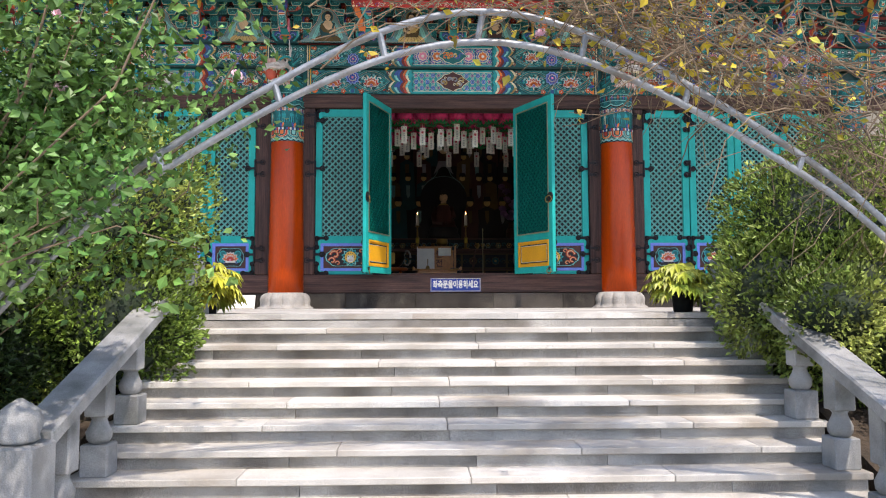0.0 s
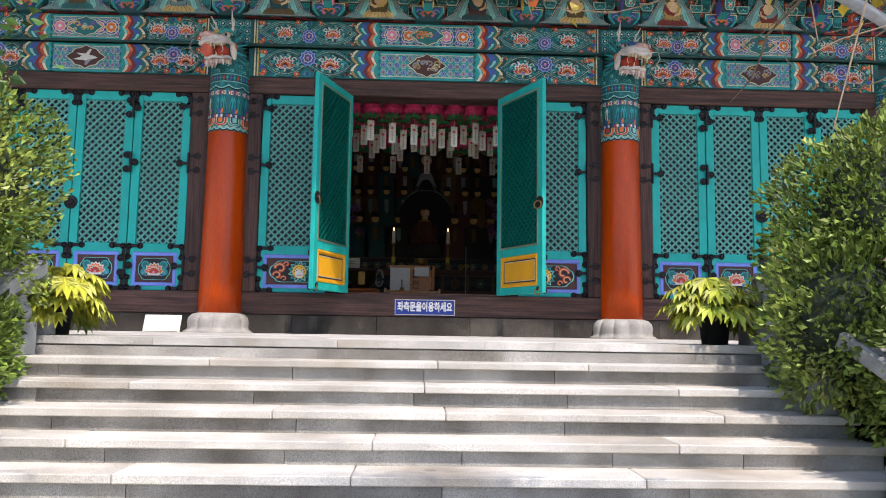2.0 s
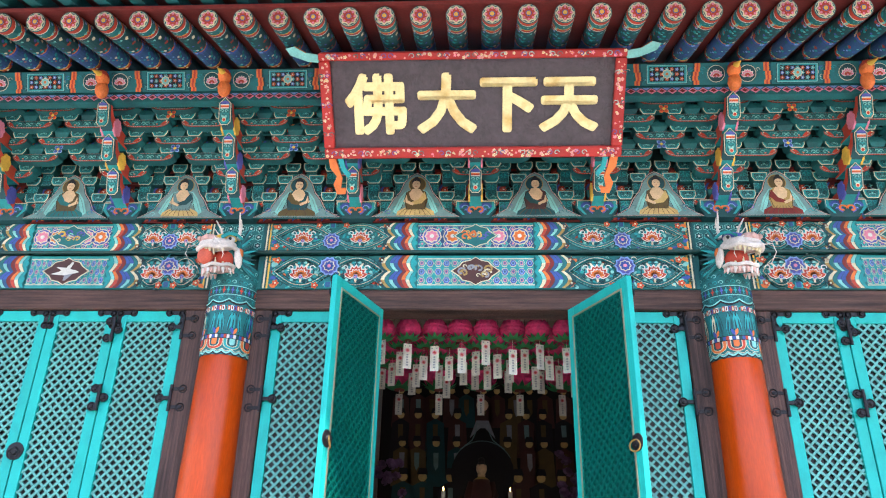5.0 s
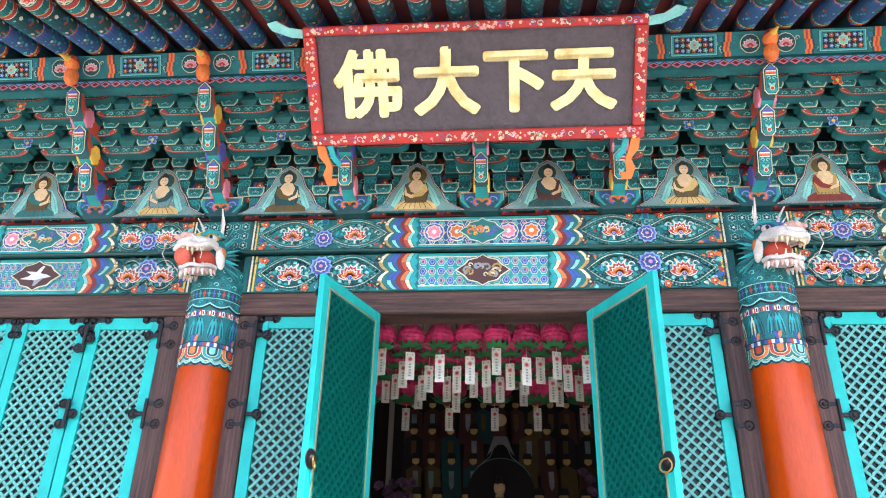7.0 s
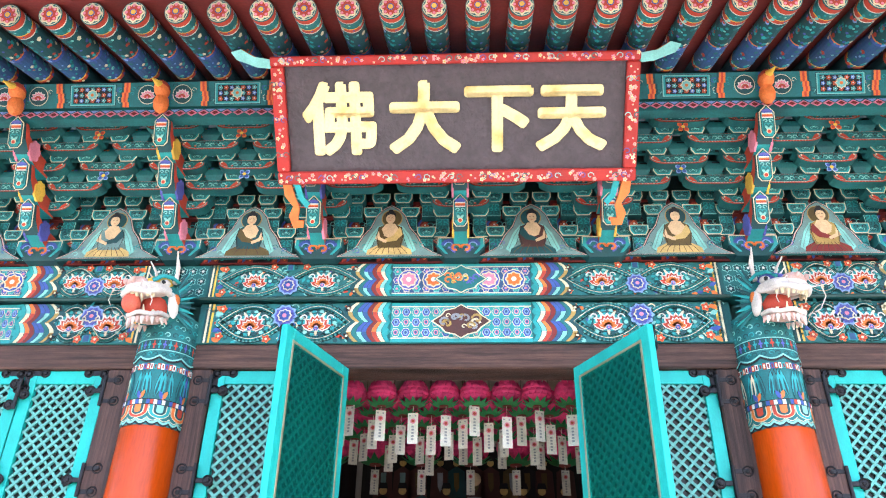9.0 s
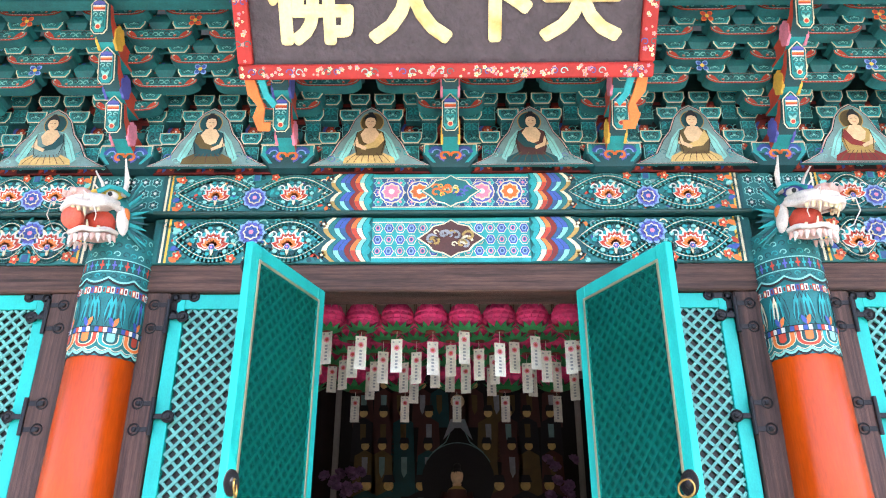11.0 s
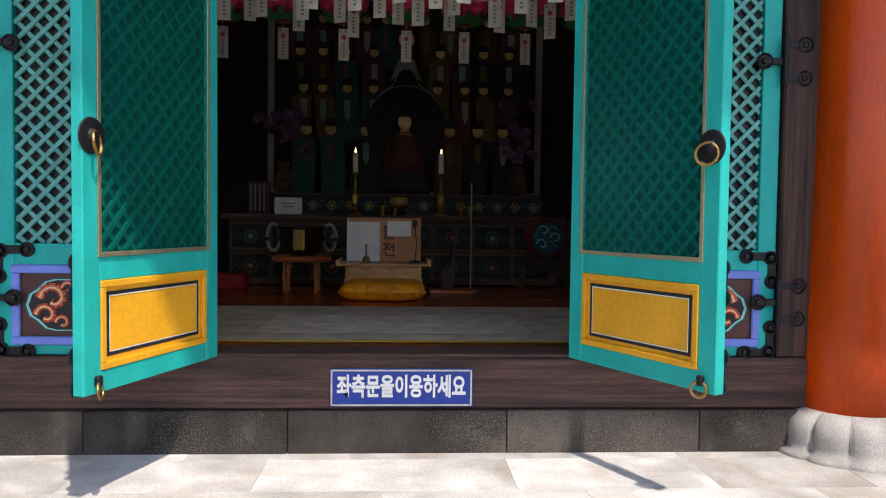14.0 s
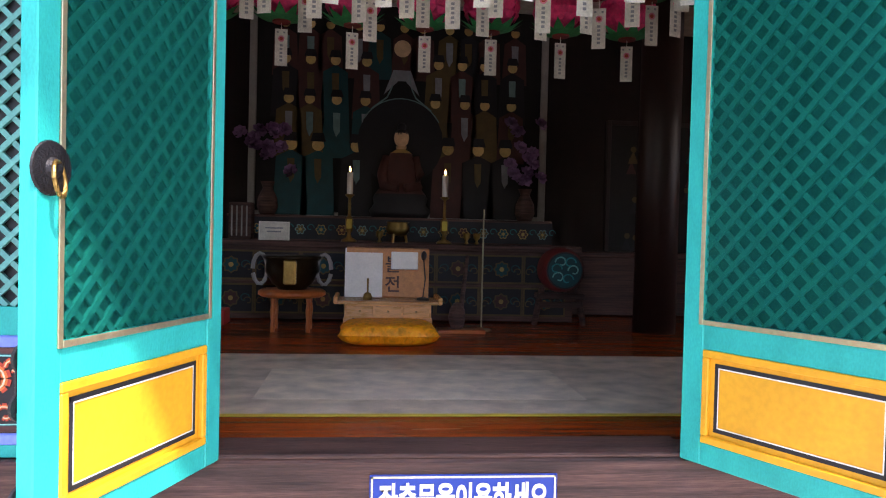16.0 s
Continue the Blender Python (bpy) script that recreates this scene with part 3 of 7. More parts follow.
def lattice(parent, x0, x1, z0, z1, material, y, pitch=0.092, w=0.0115, d=0.02):
    """Crossing slats, each a piece of its own, cut off at the frame."""
    for s in (1, -1):
        c = (x0 - z1 if s == 1 else x0 + z0) + pitch * 0.5
        while c < (x1 - z0 if s == 1 else x1 + z1):
            # the line x - s * z = c
            za, zb = sorted(((x0 - c) * s, (x1 - c) * s))
            za, zb = max(za, z0), min(zb, z1)
            if zb - za > 0.02:
                xa, xb, h = c + s * za, c + s * zb, w * 0.707
                yy = y - (0.004 if s == 1 else 0)
                b = bmesh.new()
                vs = [(xa - s * h, za + h), (xa + s * h, za - h), (xb + s * h, zb - h), (xb - s * h, zb + h)]
                vs = [(min(max(px, x0 - .005), x1 + .005), min(max(pz, z0 - .005), z1 + .005)) for px, pz in vs]
                prism(vs, yy - d / 2, yy + d / 2, b)
                part("lattice_slat", b, material, parent)
            c += pitch


def panel_art(w, kind):
    """The painted field at the foot of a leaf, w wide."""
    p, z0, z1, mx = Paint(), PAN_Z0 + 0.05, PAN_Z1 - 0.05, w / 2
    a, b = 0.05, w - 0.05
    p.rect(a, b, z0, z1, "brown", 1)
    zc, hw, hh = (z0 + z1) / 2, (b - a) / 2 - 0.02, (z1 - z0) / 2 - 0.015
    def lobed(f):
        q = []
        for k in range(28):
            t = 2 * math.pi * k / 28
            g = f * (1 + 0.05 * math.cos(6 * t))
            q.append((mx + hw * g * math.copysign(abs(math.cos(t)) ** 0.6, math.cos(t)), zc + hh * g * math.copysign(abs(math.sin(t)) ** 0.6, math.sin(t))))
        return q
    p.poly(lobed(0.98), "dgreen", 2), p.poly(lobed(0.95), "lteal", 3), p.poly(lobed(0.91), "black" if kind else "brown", 4)
    if kind == "lotus":
        for s in (1, -1):
            p.disc(mx + s * hw * 0.55, zc + hh * 0.35, hh * 0.36, "teal", 5), p.disc(mx + s * hw * 0.55, zc + hh * 0.35, hh * 0.24, "green", 6)
            p.disc(mx + s * hw * 0.62, zc - hh * 0.25, hh * 0.3, "teal", 5), p.scroll(mx + s * hw * 0.5, zc - hh * 0.45, hh * 0.28, "lblue", 6, s)
        p.lotus(mx, zc - hh * 0.35, hh * 0.95, 7, "orange"), p.lotus(mx, zc - hh * 0.35, hh * 0.62, 10, "red")
        p.rect(mx - hh * 0.5, mx + hh * 0.5, zc - hh * 0.55, zc - hh * 0.33, "white", 9)
    else:
        for k in range(13):
            p.petal(mx, zc, 2 * math.pi * k / 13, 0.0, hh * 0.98, hh * 0.2, "lteal" if k % 2 else "teal", 5), p.petal(mx, zc, 2 * math.pi * k / 13, 0.0, hh * 0.85, hh * 0.12, "dgreen", 6)
        p.disc(mx, zc, hh * 0.6, "yellow", 7), p.disc(mx, zc - hh * 0.2, hh * 0.36, "white", 8)
        for k in range(7):
            p.disc(mx + hh * 0.42 * math.cos(k * 0.52), zc + hh * 0.42 * math.sin(k * 0.52), hh * 0.06, "brown", 8, 6)
        for sx in (1, -1):
            p.disc(mx + sx * hh * 0.22, zc + hh * 0.1, hh * 0.11, "white", 9, 8), p.disc(mx + sx * hh * 0.2, zc + hh * 0.1, hh * 0.06, "black", 10, 8), p.rect(mx - hh * 0.2, mx + hh * 0.2, zc - hh * 0.34, zc - hh * 0.28, "red", 10)
        for s in (1, -1):
            for fx, fz, fr in ((0.62, 0.25, 0.5), (0.72, -0.35, 0.38), (0.5, -0.62, 0.26), (0.42, 0.62, 0.24)):
                p.scroll(mx + s * hw * fx, zc + hh * fz, hh * fr, "red", 6, s, 1.2, 0.3), p.scroll(mx + s * hw * fx, zc + hh * fz, hh * fr * 0.97, "orange", 7, s, 1.2, 0.16), p.scroll(mx + s * hw * fx, zc + hh * fz, hh * fr * 0.95, "cream", 8, s, 1.2, 0.05)
    return p.mesh("flower_painting")


def iron_corner(sx, sz, arms=(0.15, 0.10)):
    """A black iron corner strap with round bosses, its corner at the origin."""
    b = bmesh.new()
    ax, az = arms
    box(min(0, sx * ax), max(0, sx * ax), -0.006, 0, min(0, sz * 0.045), max(0, sz * 0.045), 0.002, b)
    box(min(0, sx * 0.045), max(0, sx * 0.045), -0.006, 0, min(0, sz * az), max(0, sz * az), 0.002, b)
    for px, pz in ((sx * ax, sz * 0.022), (sx * 0.022, sz * az), (sx * 0.03, sz * 0.03)):
        b2 = lathe([(0.04, 0), (0.04, 0.009), (0.034, 0.013), (0.027, 0.006), (0.019, 0.006), (0.015, 0.015), (0.004, 0.018)], 14)
        for v in b2.verts:
            v.co = Vector((px + v.co.x, -v.co.z, pz + v.co.y))
        me = bpy.data.meshes.new("tmp")
        b2.to_mesh(me), b2.free()
        b.from_mesh(me)
    return b


def leaf(name, w, m, label, group, kind="lotus", inside=False, flip=False):
    """A leaf, hinged at its x = 0, its outer face towards -y, 5 cm thick."""
    e = empty(name, m, label, "door leaf", group)
    st, H = 0.105, LEAF_Z1 - LEAF_Z0
    for x0, x1 in ((0.004, st), (w - st, w - 0.004)):
        part("stile", box(x0, x1, 0, 0.055, 0, H, 0.005), "teal", e)
    yz0, yz1 = (0.09, 0.462) if inside else (PAN_Z0, PAN_Z1)
    for z0, z1, n in ((0, yz0, "bottom_rail"), (yz1, LAT_Z0, "lock_rail"), (LAT_Z1, H, "top_rail")):
        part(n, box(st, w - st, 0.003, 0.052, z0, z1, 0.003), "teal", e)
    lattice(e, st + 0.001, w - st - 0.001, LAT_Z0, LAT_Z1, "inlat" if inside else "lattice", 0.040 if inside else 0.028)
    if inside:
        part("clear_sheet", box(st - 0.012, w - st + 0.012, 0.056, 0.0585, LAT_Z0 - 0.012, LAT_Z1 + 0.012), M["film"], e, "clear plastic sheet tacked over the lattice")
        b = bmesh.new()
        for x0, x1, z0, z1 in ((st - .02, st, LAT_Z0 - .02, LAT_Z1 + .02), (w - st, w - st + .02, LAT_Z0 - .02, LAT_Z1 + .02), (st, w - st, LAT_Z0 - .02, LAT_Z0), (st, w - st, LAT_Z1, LAT_Z1 + .02)):
            box(x0, x1, 0.0555, 0.062, z0, z1, 0.0015, b)
        part("metal_edging", b, "strip", e, "thin dull metal edging strip")
        part("backing", box(st, w - st, 0.034, 0.038, LAT_Z0, LAT_Z1), "inback", e, "teal sheet behind the lattice")
        # the yellow panel with a raised border
        part("yellow_panel", box(st, w - st, 0.02, 0.038, yz0, yz1), "yellow", e, "yellow panel edged with black and white lines")
        f = bmesh.new()
        x0, x1, z0, z1, t = st, w - st, yz0, yz1, 0.03
        for a0, a1, c0, c1 in ((x0, x1, z0, z0 + t), (x0, x1, z1 - t, z1), (x0, x0 + t, z0 + t, z1 - t), (x1 - t, x1, z0 + t, z1 - t)):
            box(a0, a1, 0.036, 0.058, c0, c1, 0.004, f)
        part("panel_moulding", f, "yellow", e)
        pl = Paint()
        for i, (ins, th, col) in enumerate(((t + 0.02, 0.016, "black"), (t + 0.036, 0.005, "white"))):
            X0, X1, Z0, Z1 = x0 + ins, x1 - ins, z0 + ins, z1 - ins
            pl.rect(X0, X1, Z0, Z0 + th, col).rect(X0, X1, Z1 - th, Z1, col).rect(X0, X0 + th, Z0, Z1, col).rect(X1 - th, X1, Z0, Z1, col)
        part("line_painting", pl.mesh("line_painting"), None, e, m=pose(w, 0.0385, 0, 0, 0, 180))
        # ring pull on a round plate near the free edge, and a ring at the foot
        pm = lathe([(0.075, 0), (0.072, 0.006), (0.03, 0.01), (0.022, 0.022), (0.01, 0.026)], 24)
        ring_plate = part("handle_plate", pm, "iron", e, m=pose(0.055 if flip else w - 0.055, 0.056, 1.05, -90, 0, 0))
        for nm, rx, rz, rr in (("pull_ring", 0.055 if flip else w - 0.055, 1.02, 0.048), ("foot_ring", 0.075 if flip else w - 0.075, 0.015, 0.034)):
            c = [(rr * math.cos(2 * math.pi * k / 18), 0, rr * math.sin(2 * math.pi * k / 18)) for k in range(19)]
            part(nm, pipe(c, 0.0065, 8), "brass", e, m=pose(rx, 0.085 if nm == "pull_ring" else 0.075, rz, 8, 0, 25))
        part("ring_staple", box(0.058 if flip else w - 0.092, 0.092 if flip else w - 0.058, 0.055, 0.08, 0.03, 0.075, 0.006), "iron", e)
    else:
        # this sheet is added to darken the openings, as shade would
        part("backing", box(st, w - st, 0.046, 0.049, LAT_Z0, LAT_Z1), "dark_sheet", e, "near-black sheet for the shade in the lattice openings")
    part("painted_panel", box(st - 0.002, w - st + 0.002, 0.012, 0.018, PAN_Z0, PAN_Z1), "darkwood", e)
    f = bmesh.new()
    x0, x1, z0, z1, t = st - 0.02, w - st + 0.02, PAN_Z0 - 0.0, PAN_Z1 + 0.0, 0.045
    for a0, a1, c0, c1 in ((x0, x1, z0, z0 + t), (x0, x1, z1 - t, z1), (x0, x0 + t, z0 + t, z1 - t), (x1 - t, x1, z0 + t, z1 - t)):
        box(a0, a1, -0.006, 0.012, c0, c1, 0.006, f)
    part("panel_frame", f, "periwinkle", e, "periwinkle blue panel frame")
    k = ("art", round(w, 3), kind)
    if k not in SHARE:
        SHARE[k] = panel_art(w - 2 * st + 0.04, kind)
    part("flower_painting", SHARE[k], None, e, m=pose(st - 0.02, 0.0115, 0))
    for sx, sz, px, pz in ((1, 1, 0.004, -0.002), (-1, 1, w - 0.004, -0.002), (1, -1, 0.004, PAN_Z1 + 0.1), (-1, -1, w - 0.004, PAN_Z1 + 0.1), (1, -1, 0.004, H), (-1, -1, w - 0.004, H)):
        kk = ("iron", sx, sz, pz > 1)
        if kk not in SHARE:
            ob = part("iron_corner", iron_corner(sx, sz, (0.165, 0.16)), "iron", e, m=pose(px, 0.0, pz))
            SHARE[kk] = ob.data
        else:
            part("iron_corner", SHARE[kk], None, e, m=pose(px, 0.0, pz))
    return e


def hinge(x, z, wide=0.11):
    """A pair of round-ended iron straps across a stile and the post beside it."""
    h = empty("hinge", pose(x, YF - 0.006, z), "black wrought-iron strap hinge with round bosses", "hinge", "door hinges")
    for s, zz in ((1, 0.0), (-1, 0.09), (-1, -0.09)):
        b = box(min(0, s * wide), max(0, s * wide), -0.018, -0.002, zz - 0.018, zz + 0.018, 0.003)
        for d in (wide,):
            q = lathe([(0.044, 0), (0.044, 0.013), (0.037, 0.018), (0.029, 0.009), (0.02, 0.009), (0.016, 0.021), (0.005, 0.025)], 16)
            for v in q.verts:
                v.co = Vector((s * d + v.co.x, -0.004 - v.co.z, zz + v.co.y))
            me = bpy.data.meshes.new("tmp")
            q.to_mesh(me), q.free()
            b.from_mesh(me)
        part("strap", b, "iron", h)
    part("knuckle", rod((0, -0.02, -0.13), (0, -0.02, 0.13), 0.016, n=10), "iron", h)
    return h



def film_material():
    m = bpy.data.materials.new("clear_plastic_film")
    m.use_nodes = True
    nt = m.node_tree
    t, g, mx = nt.nodes.new("ShaderNodeBsdfTransparent"), nt.nodes.new("ShaderNodeBsdfGlossy"), nt.nodes.new("ShaderNodeMixShader")
    t.inputs[0].default_value = (0.35, 0.9, 0.88, 1)
    g.inputs["Roughness"].default_value = 0.3
    fr = nt.nodes.new("ShaderNodeFresnel")
    fr.inputs[0].default_value = 1.45
    n = nt.nodes.new("ShaderNodeTexNoise")
    n.inputs["Scale"].default_value, n.inputs["Detail"].default_value = 7, 3
    tc = nt.nodes.new("ShaderNodeTexCoord")
    nt.links.new(tc.outputs["Object"], n.inputs["Vector"])
    bp = nt.nodes.new("ShaderNodeBump")
    bp.inputs["Strength"].default_value, bp.inputs["Distance"].default_value = 0.35, 0.03
    nt.links.new(n.outputs["Fac"], bp.inputs["Height"])
    nt.links.new(bp.outputs[0], g.inputs["Normal"]), nt.links.new(bp.outputs[0], fr.inputs["Normal"])
    sc = nt.nodes.new("ShaderNodeMath")
    sc.operation = "MULTIPLY"
    sc.inputs[1].default_value = 0.07
    nt.links.new(fr.outputs[0], sc.inputs[0]), nt.links.new(sc.outputs[0], mx.inputs[0]), nt.links.new(t.outputs[0], mx.inputs[1]), nt.links.new(g.outputs[0], mx.inputs[2])
    nt.links.new(mx.outputs[0], nt.nodes["Material Output"].inputs[0])
    return m


M["film"] = film_material()
YL = YF + 0.012
closed = "closed teal door leaf with pale diagonal lattice and panel"
# the middle bay: two shut leaves and two that stand open
a, b = PANEL_X[1]
OPEN_L, OPEN_R = 0.06, 2.065
leaf("door_leaf", OPEN_L - 0.0 - a, pose(a, YL, LEAF_Z0), closed + " of clouds", "leaves of the middle bay", "beast")
leaf("door_leaf", b - OPEN_R, pose(OPEN_R, YL, LEAF_Z0), closed + " of clouds", "leaves of the middle bay", "beast")
opened = "open teal door leaf, plastic-covered lattice over a yellow panel"
WL = 0.965
angL = math.degrees(math.atan2(10.80 - YF, -0.246 - OPEN_L))
# the leaf's inner face shows to the right of it as it stands swung out
mL = pose(OPEN_L + 0.03, YF - 0.01, LEAF_Z0 - 0.0, 0, 0, angL)
leaf("open_door_leaf", WL, mL, opened, "leaves of the middle bay", "beast", True)
WR = 0.985
dR = Vector((2.498 - OPEN_R, 10.80 - YF, 0)).normalized()
oR = Vector((OPEN_R - 0.03, YF - 0.01, LEAF_Z0)) + dR * WR
leaf("open_door_leaf", WR, pose(*oR, 0, 0, math.degrees(math.atan2(-dR.y, -dR.x))), opened, "leaves of the middle bay", "beast", True, True)
# four shut leaves in each side bay, with a ring plate where the middle ones meet
for i in (0, 2):
    a, b = PANEL_X[i]
    w = (b - a) / 4
    for k in range(4):
        leaf("door_leaf", w - 0.004, pose(a + k * w, YL, LEAF_Z0), closed + " of lotus", "leaves of the side bays", "lotus")
    r = empty("ring_plate", pose((a + b) / 2, YL - 0.001, LEAF_Z0 + 1.08), "round black iron ring plate where two leaves meet", "door plate", "ring plates")
    part("plate", lathe([(0.085, 0), (0.082, 0.007), (0.04, 0.012), (0.03, 0.03), (0.01, 0.034)], 28), "iron", r, m=pose(0, 0, 0, 90))
    c = [(0.05 * math.cos(2 * math.pi * k / 18), 0, 0.05 * math.sin(2 * math.pi * k / 18)) for k in range(19)]
    part("ring", pipe(c, 0.007, 8), "iron", r, m=pose(0, -0.035, -0.03))
for x, f in ((PANEL_X[1][0], 1), (PANEL_X[1][1], -1), (PANEL_X[0][1], -1), (PANEL_X[2][0], 1)):
    for z in (2.31 + 0.30, 2.31 + 1.60, 2.31 + 2.33):
        h = hinge(x, z)
        if f == -1:
            h.matrix_basis = pose(x, YF - 0.006, z) @ Matrix.Diagonal((-1, 1, 1, 1))
# folding hinges between the outer pairs of leaves in the side bays
for i in (0, 2):
    a, b = PANEL_X[i]
    for k in (1, 3):
        for z in (2.31 + 0.30, 2.31 + 1.60, 2.31 + 2.3):
            hinge(a + (b - a) * k / 4, z, 0.05)

# ---- painted beams above the doors ----
Z1, Z2, Z3, Z4 = 5.047, 5.425, 5.445, 5.775       # lower beam, rail, upper beam
YB = YF - 0.045


def beam_art(w, h, centre, seed):
    """The painting along one beam, from 0 to w: end bands, lotuses in twined bands, scalloped rainbow bands, a middle field."""
    p, rn = Paint(), random.Random(seed)
    low = centre == "blue"
    p.rect(0, w, 0, h, "green", 1)
    m0, m1 = w * 0.365, w * 0.635
    mx = (m0 + m1) / 2
    # the field: a mesh of stars between pale lines, and a pointed medallion
    p.rect(m0, m1, 0, h, "teal" if low else "navy", 2), p.rect(m0, m1, 0, h * 0.09, "teal", 4), p.rect(m0, m1, h * 0.91, h, "teal", 4), p.rect(m0, m1, h * 0.09, h * 0.115, "cream", 4), p.rect(m0, m1, h * 0.885, h * 0.91, "cream", 4)
    nx = 14
    du = (m1 - m0) / nx
    for i in range(nx):
        for j in range(3):
            x, z = m0 + du * (i + 0.5), h * (0.24 + 0.26 * j)
            odd = (i + j) % 2
            if low:
                p.disc(x, z, du * 0.47, "cream", 3, 6, h * 0.125), p.disc(x, z, du * 0.41, "blue" if odd else "teal", 4, 6, h * 0.108), p.disc(x, z, du * 0.25, "lblue" if odd else "pink", 5, 6, h * 0.07), p.disc(x, z, du * 0.15, "navy", 6, 6, h * 0.045)
            else:
                p.flower(x, z, h * 0.125, ("cream" if odd else "lteal", "blue" if odd else "teal", "pink"), 6, 3)
    if not low:
        for k in range(4):
            x = m0 + (m1 - m0) * (0.12, 0.30, 0.70, 0.88)[k]
            p.disc(x, h / 2, h * 0.31, "cream", 7, 12), p.disc(x, h / 2, h * 0.28, "blue" if k % 2 else "violet", 8, 12), p.flower(x, h / 2, h * 0.25, ("cream", "orange" if k % 2 else "pink", "white"), 8, 9)
    med = [(0.74, 0), (0.5, 0.17), (0.4, 0.3), (0.16, 0.36), (0, 0.46)]
    med = med + [(-x, z) for x, z in med[-2::-1]]
    med = med + [(x, -z) for x, z in med[-2:0:-1]]
    for f, c, l in ((1.0, "teal", 12), (0.95, "cream", 13), (0.88, "brown" if low else "green", 14)):
        p.poly([(mx + h * x * f, h / 2 + h * z * f) for x, z in med], c, l)
    if low and seed == 4:
        # a pale bird in flight
        p.poly([(mx + h * a, h * b) for a, b in ((-0.42, 0.40), (-0.2, 0.47), (-0.12, 0.52), (-0.3, 0.62), (0.0, 0.6), (0.14, 0.78), (0.2, 0.76), (0.12, 0.56), (0.3, 0.52), (0.42, 0.46), (0.26, 0.42), (0.0, 0.36))], "white", 16)
        p.poly([(mx + h * a, h * b) for a, b in ((0.0, 0.36), (0.24, 0.42), (0.05, 0.2), (-0.02, 0.2))], "grey", 17)
    for k in range(0 if low and seed == 4 else 16):
        p.scroll(mx + h * rn.uniform(-0.42, 0.42), h * rn.uniform(0.36, 0.64), h * rn.uniform(0.06, 0.13), rn.choice(["grey", "cream", "grey", "ochre"] if low else ["orange", "violet", "cream", "yellow", "lteal"]), 15 + k % 3, rn.choice((1, -1)), fat=0.22)
    # leaf scrolls over the ground
    for k in range(640):
        x, z = rn.uniform(0.03, w - 0.03), rn.uniform(h * 0.06, h * 0.94)
        if m0 - h * 0.9 < x < m1 + h * 0.9:
            continue
        if k % 3:
            p.petal(x, z, rn.uniform(0, 6.28), 0, h * rn.uniform(0.1, 0.2), h * rn.uniform(0.03, 0.055), rn.choice(["teal", "teal", "dgreen", "teal", "lteal", "mist", "red", "orange", "blue", "mist"]), 2)
        else:
            p.scroll(x, z, h * rn.uniform(0.06, 0.11), rn.choice(["lteal", "lteal", "teal", "cream", "dgreen"]), 3, rn.choice((1, -1)), fat=0.16)
    for side in (0, 1):
        X = (lambda t: t) if side == 0 else (lambda t: w - t)
        def box2(a, b, z0, z1, c, l):
            p.rect(min(X(a), X(b)), max(X(a), X(b)), z0, z1, c, l)
        # end bands and a dark-edged triangle of leaves
        for i, col in enumerate(("dgreen", "cream", "dgreen", "yellow", "green")):
            box2(h * 0.05 * i, h * 0.05 * (i + 1), 0, h, col, 3)
        for i in range(5):
            z = h * (0.1 + 0.2 * i)
            p.petal(X(h * 0.28), z, 0.5 if i % 2 else -0.5, -h * 0.05, h * 0.16, h * 0.06, ("orange", "blue", "red", "lteal", "orange")[i], 4)
        # two twined bands; each loop holds a lotus, and a star sits where they cross
        x0, x1 = h * 0.35, m0 - h * 0.95
        L = x1 - x0
        for s in (1, -1):
            pts = [(X(x0 + L * k / 40), h * (0.5 + s * 0.41 * math.sin(2 * math.pi * k / 40))) for k in range(41)]
            p.stripe(pts, h * 0.19, "dgreen", 5), p.stripe(pts, h * 0.165, "lteal", 6), p.stripe(pts, h * 0.12, "teal", 7), p.stripe(pts, h * 0.05, "green", 8), p.stripe(pts, h * 0.014, "cream", 8.5)
        for f in (0.25, 0.75):
            x, z = X(x0 + L * f), h * 0.48
            for k in range(14):
                a = k * 0.449
                p.petal(x + h * 0.36 * math.cos(a), z + h * 0.24 * math.sin(a), a, 0, h * 0.11, h * 0.05, ("lteal", "teal", "dgreen")[k % 3], 8)
            p.disc(x, z, h * 0.36, "dgreen", 9, 16, h * 0.27), p.disc(x, z, h * 0.33, "teal", 10, 16, h * 0.24)
            for k in range(10):
                p.petal(x, z, k * 0.628 + 0.31, h * 0.12, h * 0.34, h * 0.035, "cream" if k % 2 else "dgreen", 11)
            p.lotus(x, z - h * 0.17, h * 0.4, 12, "red"), p.lotus(x, z - h * 0.16, h * 0.26, 15, "orange"), p.flower(x, z - h * 0.17, h * 0.08, ("white", "blue", "pink"), 6, 18)
            for s2 in (1, -1):
                p.scroll(x + s2 * h * 0.3, z + h * 0.12, h * 0.09, "white", 12, s2, fat=0.16)
        x, zs = X(x0 + L * 0.5), h * (0.66 if low else 0.34)
        p.disc(x, zs, h * 0.3, "dgreen", 9, 16), p.flower(x, zs, h * 0.3, ("lblue", "violet", "white"), 10, 10), p.flower(x, zs, h * 0.18, ("cream", "blue", "pink"), 8, 13)
        zr = h * (0.1 if low else 0.9)
        p.rect(x - h * 0.1, x + h * 0.1, zr - h * 0.09, zr + h * 0.09, "teal", 9), p.rect(x - h * 0.07, x + h * 0.07, zr - h * 0.08, zr + h * 0.08, "navy", 10)
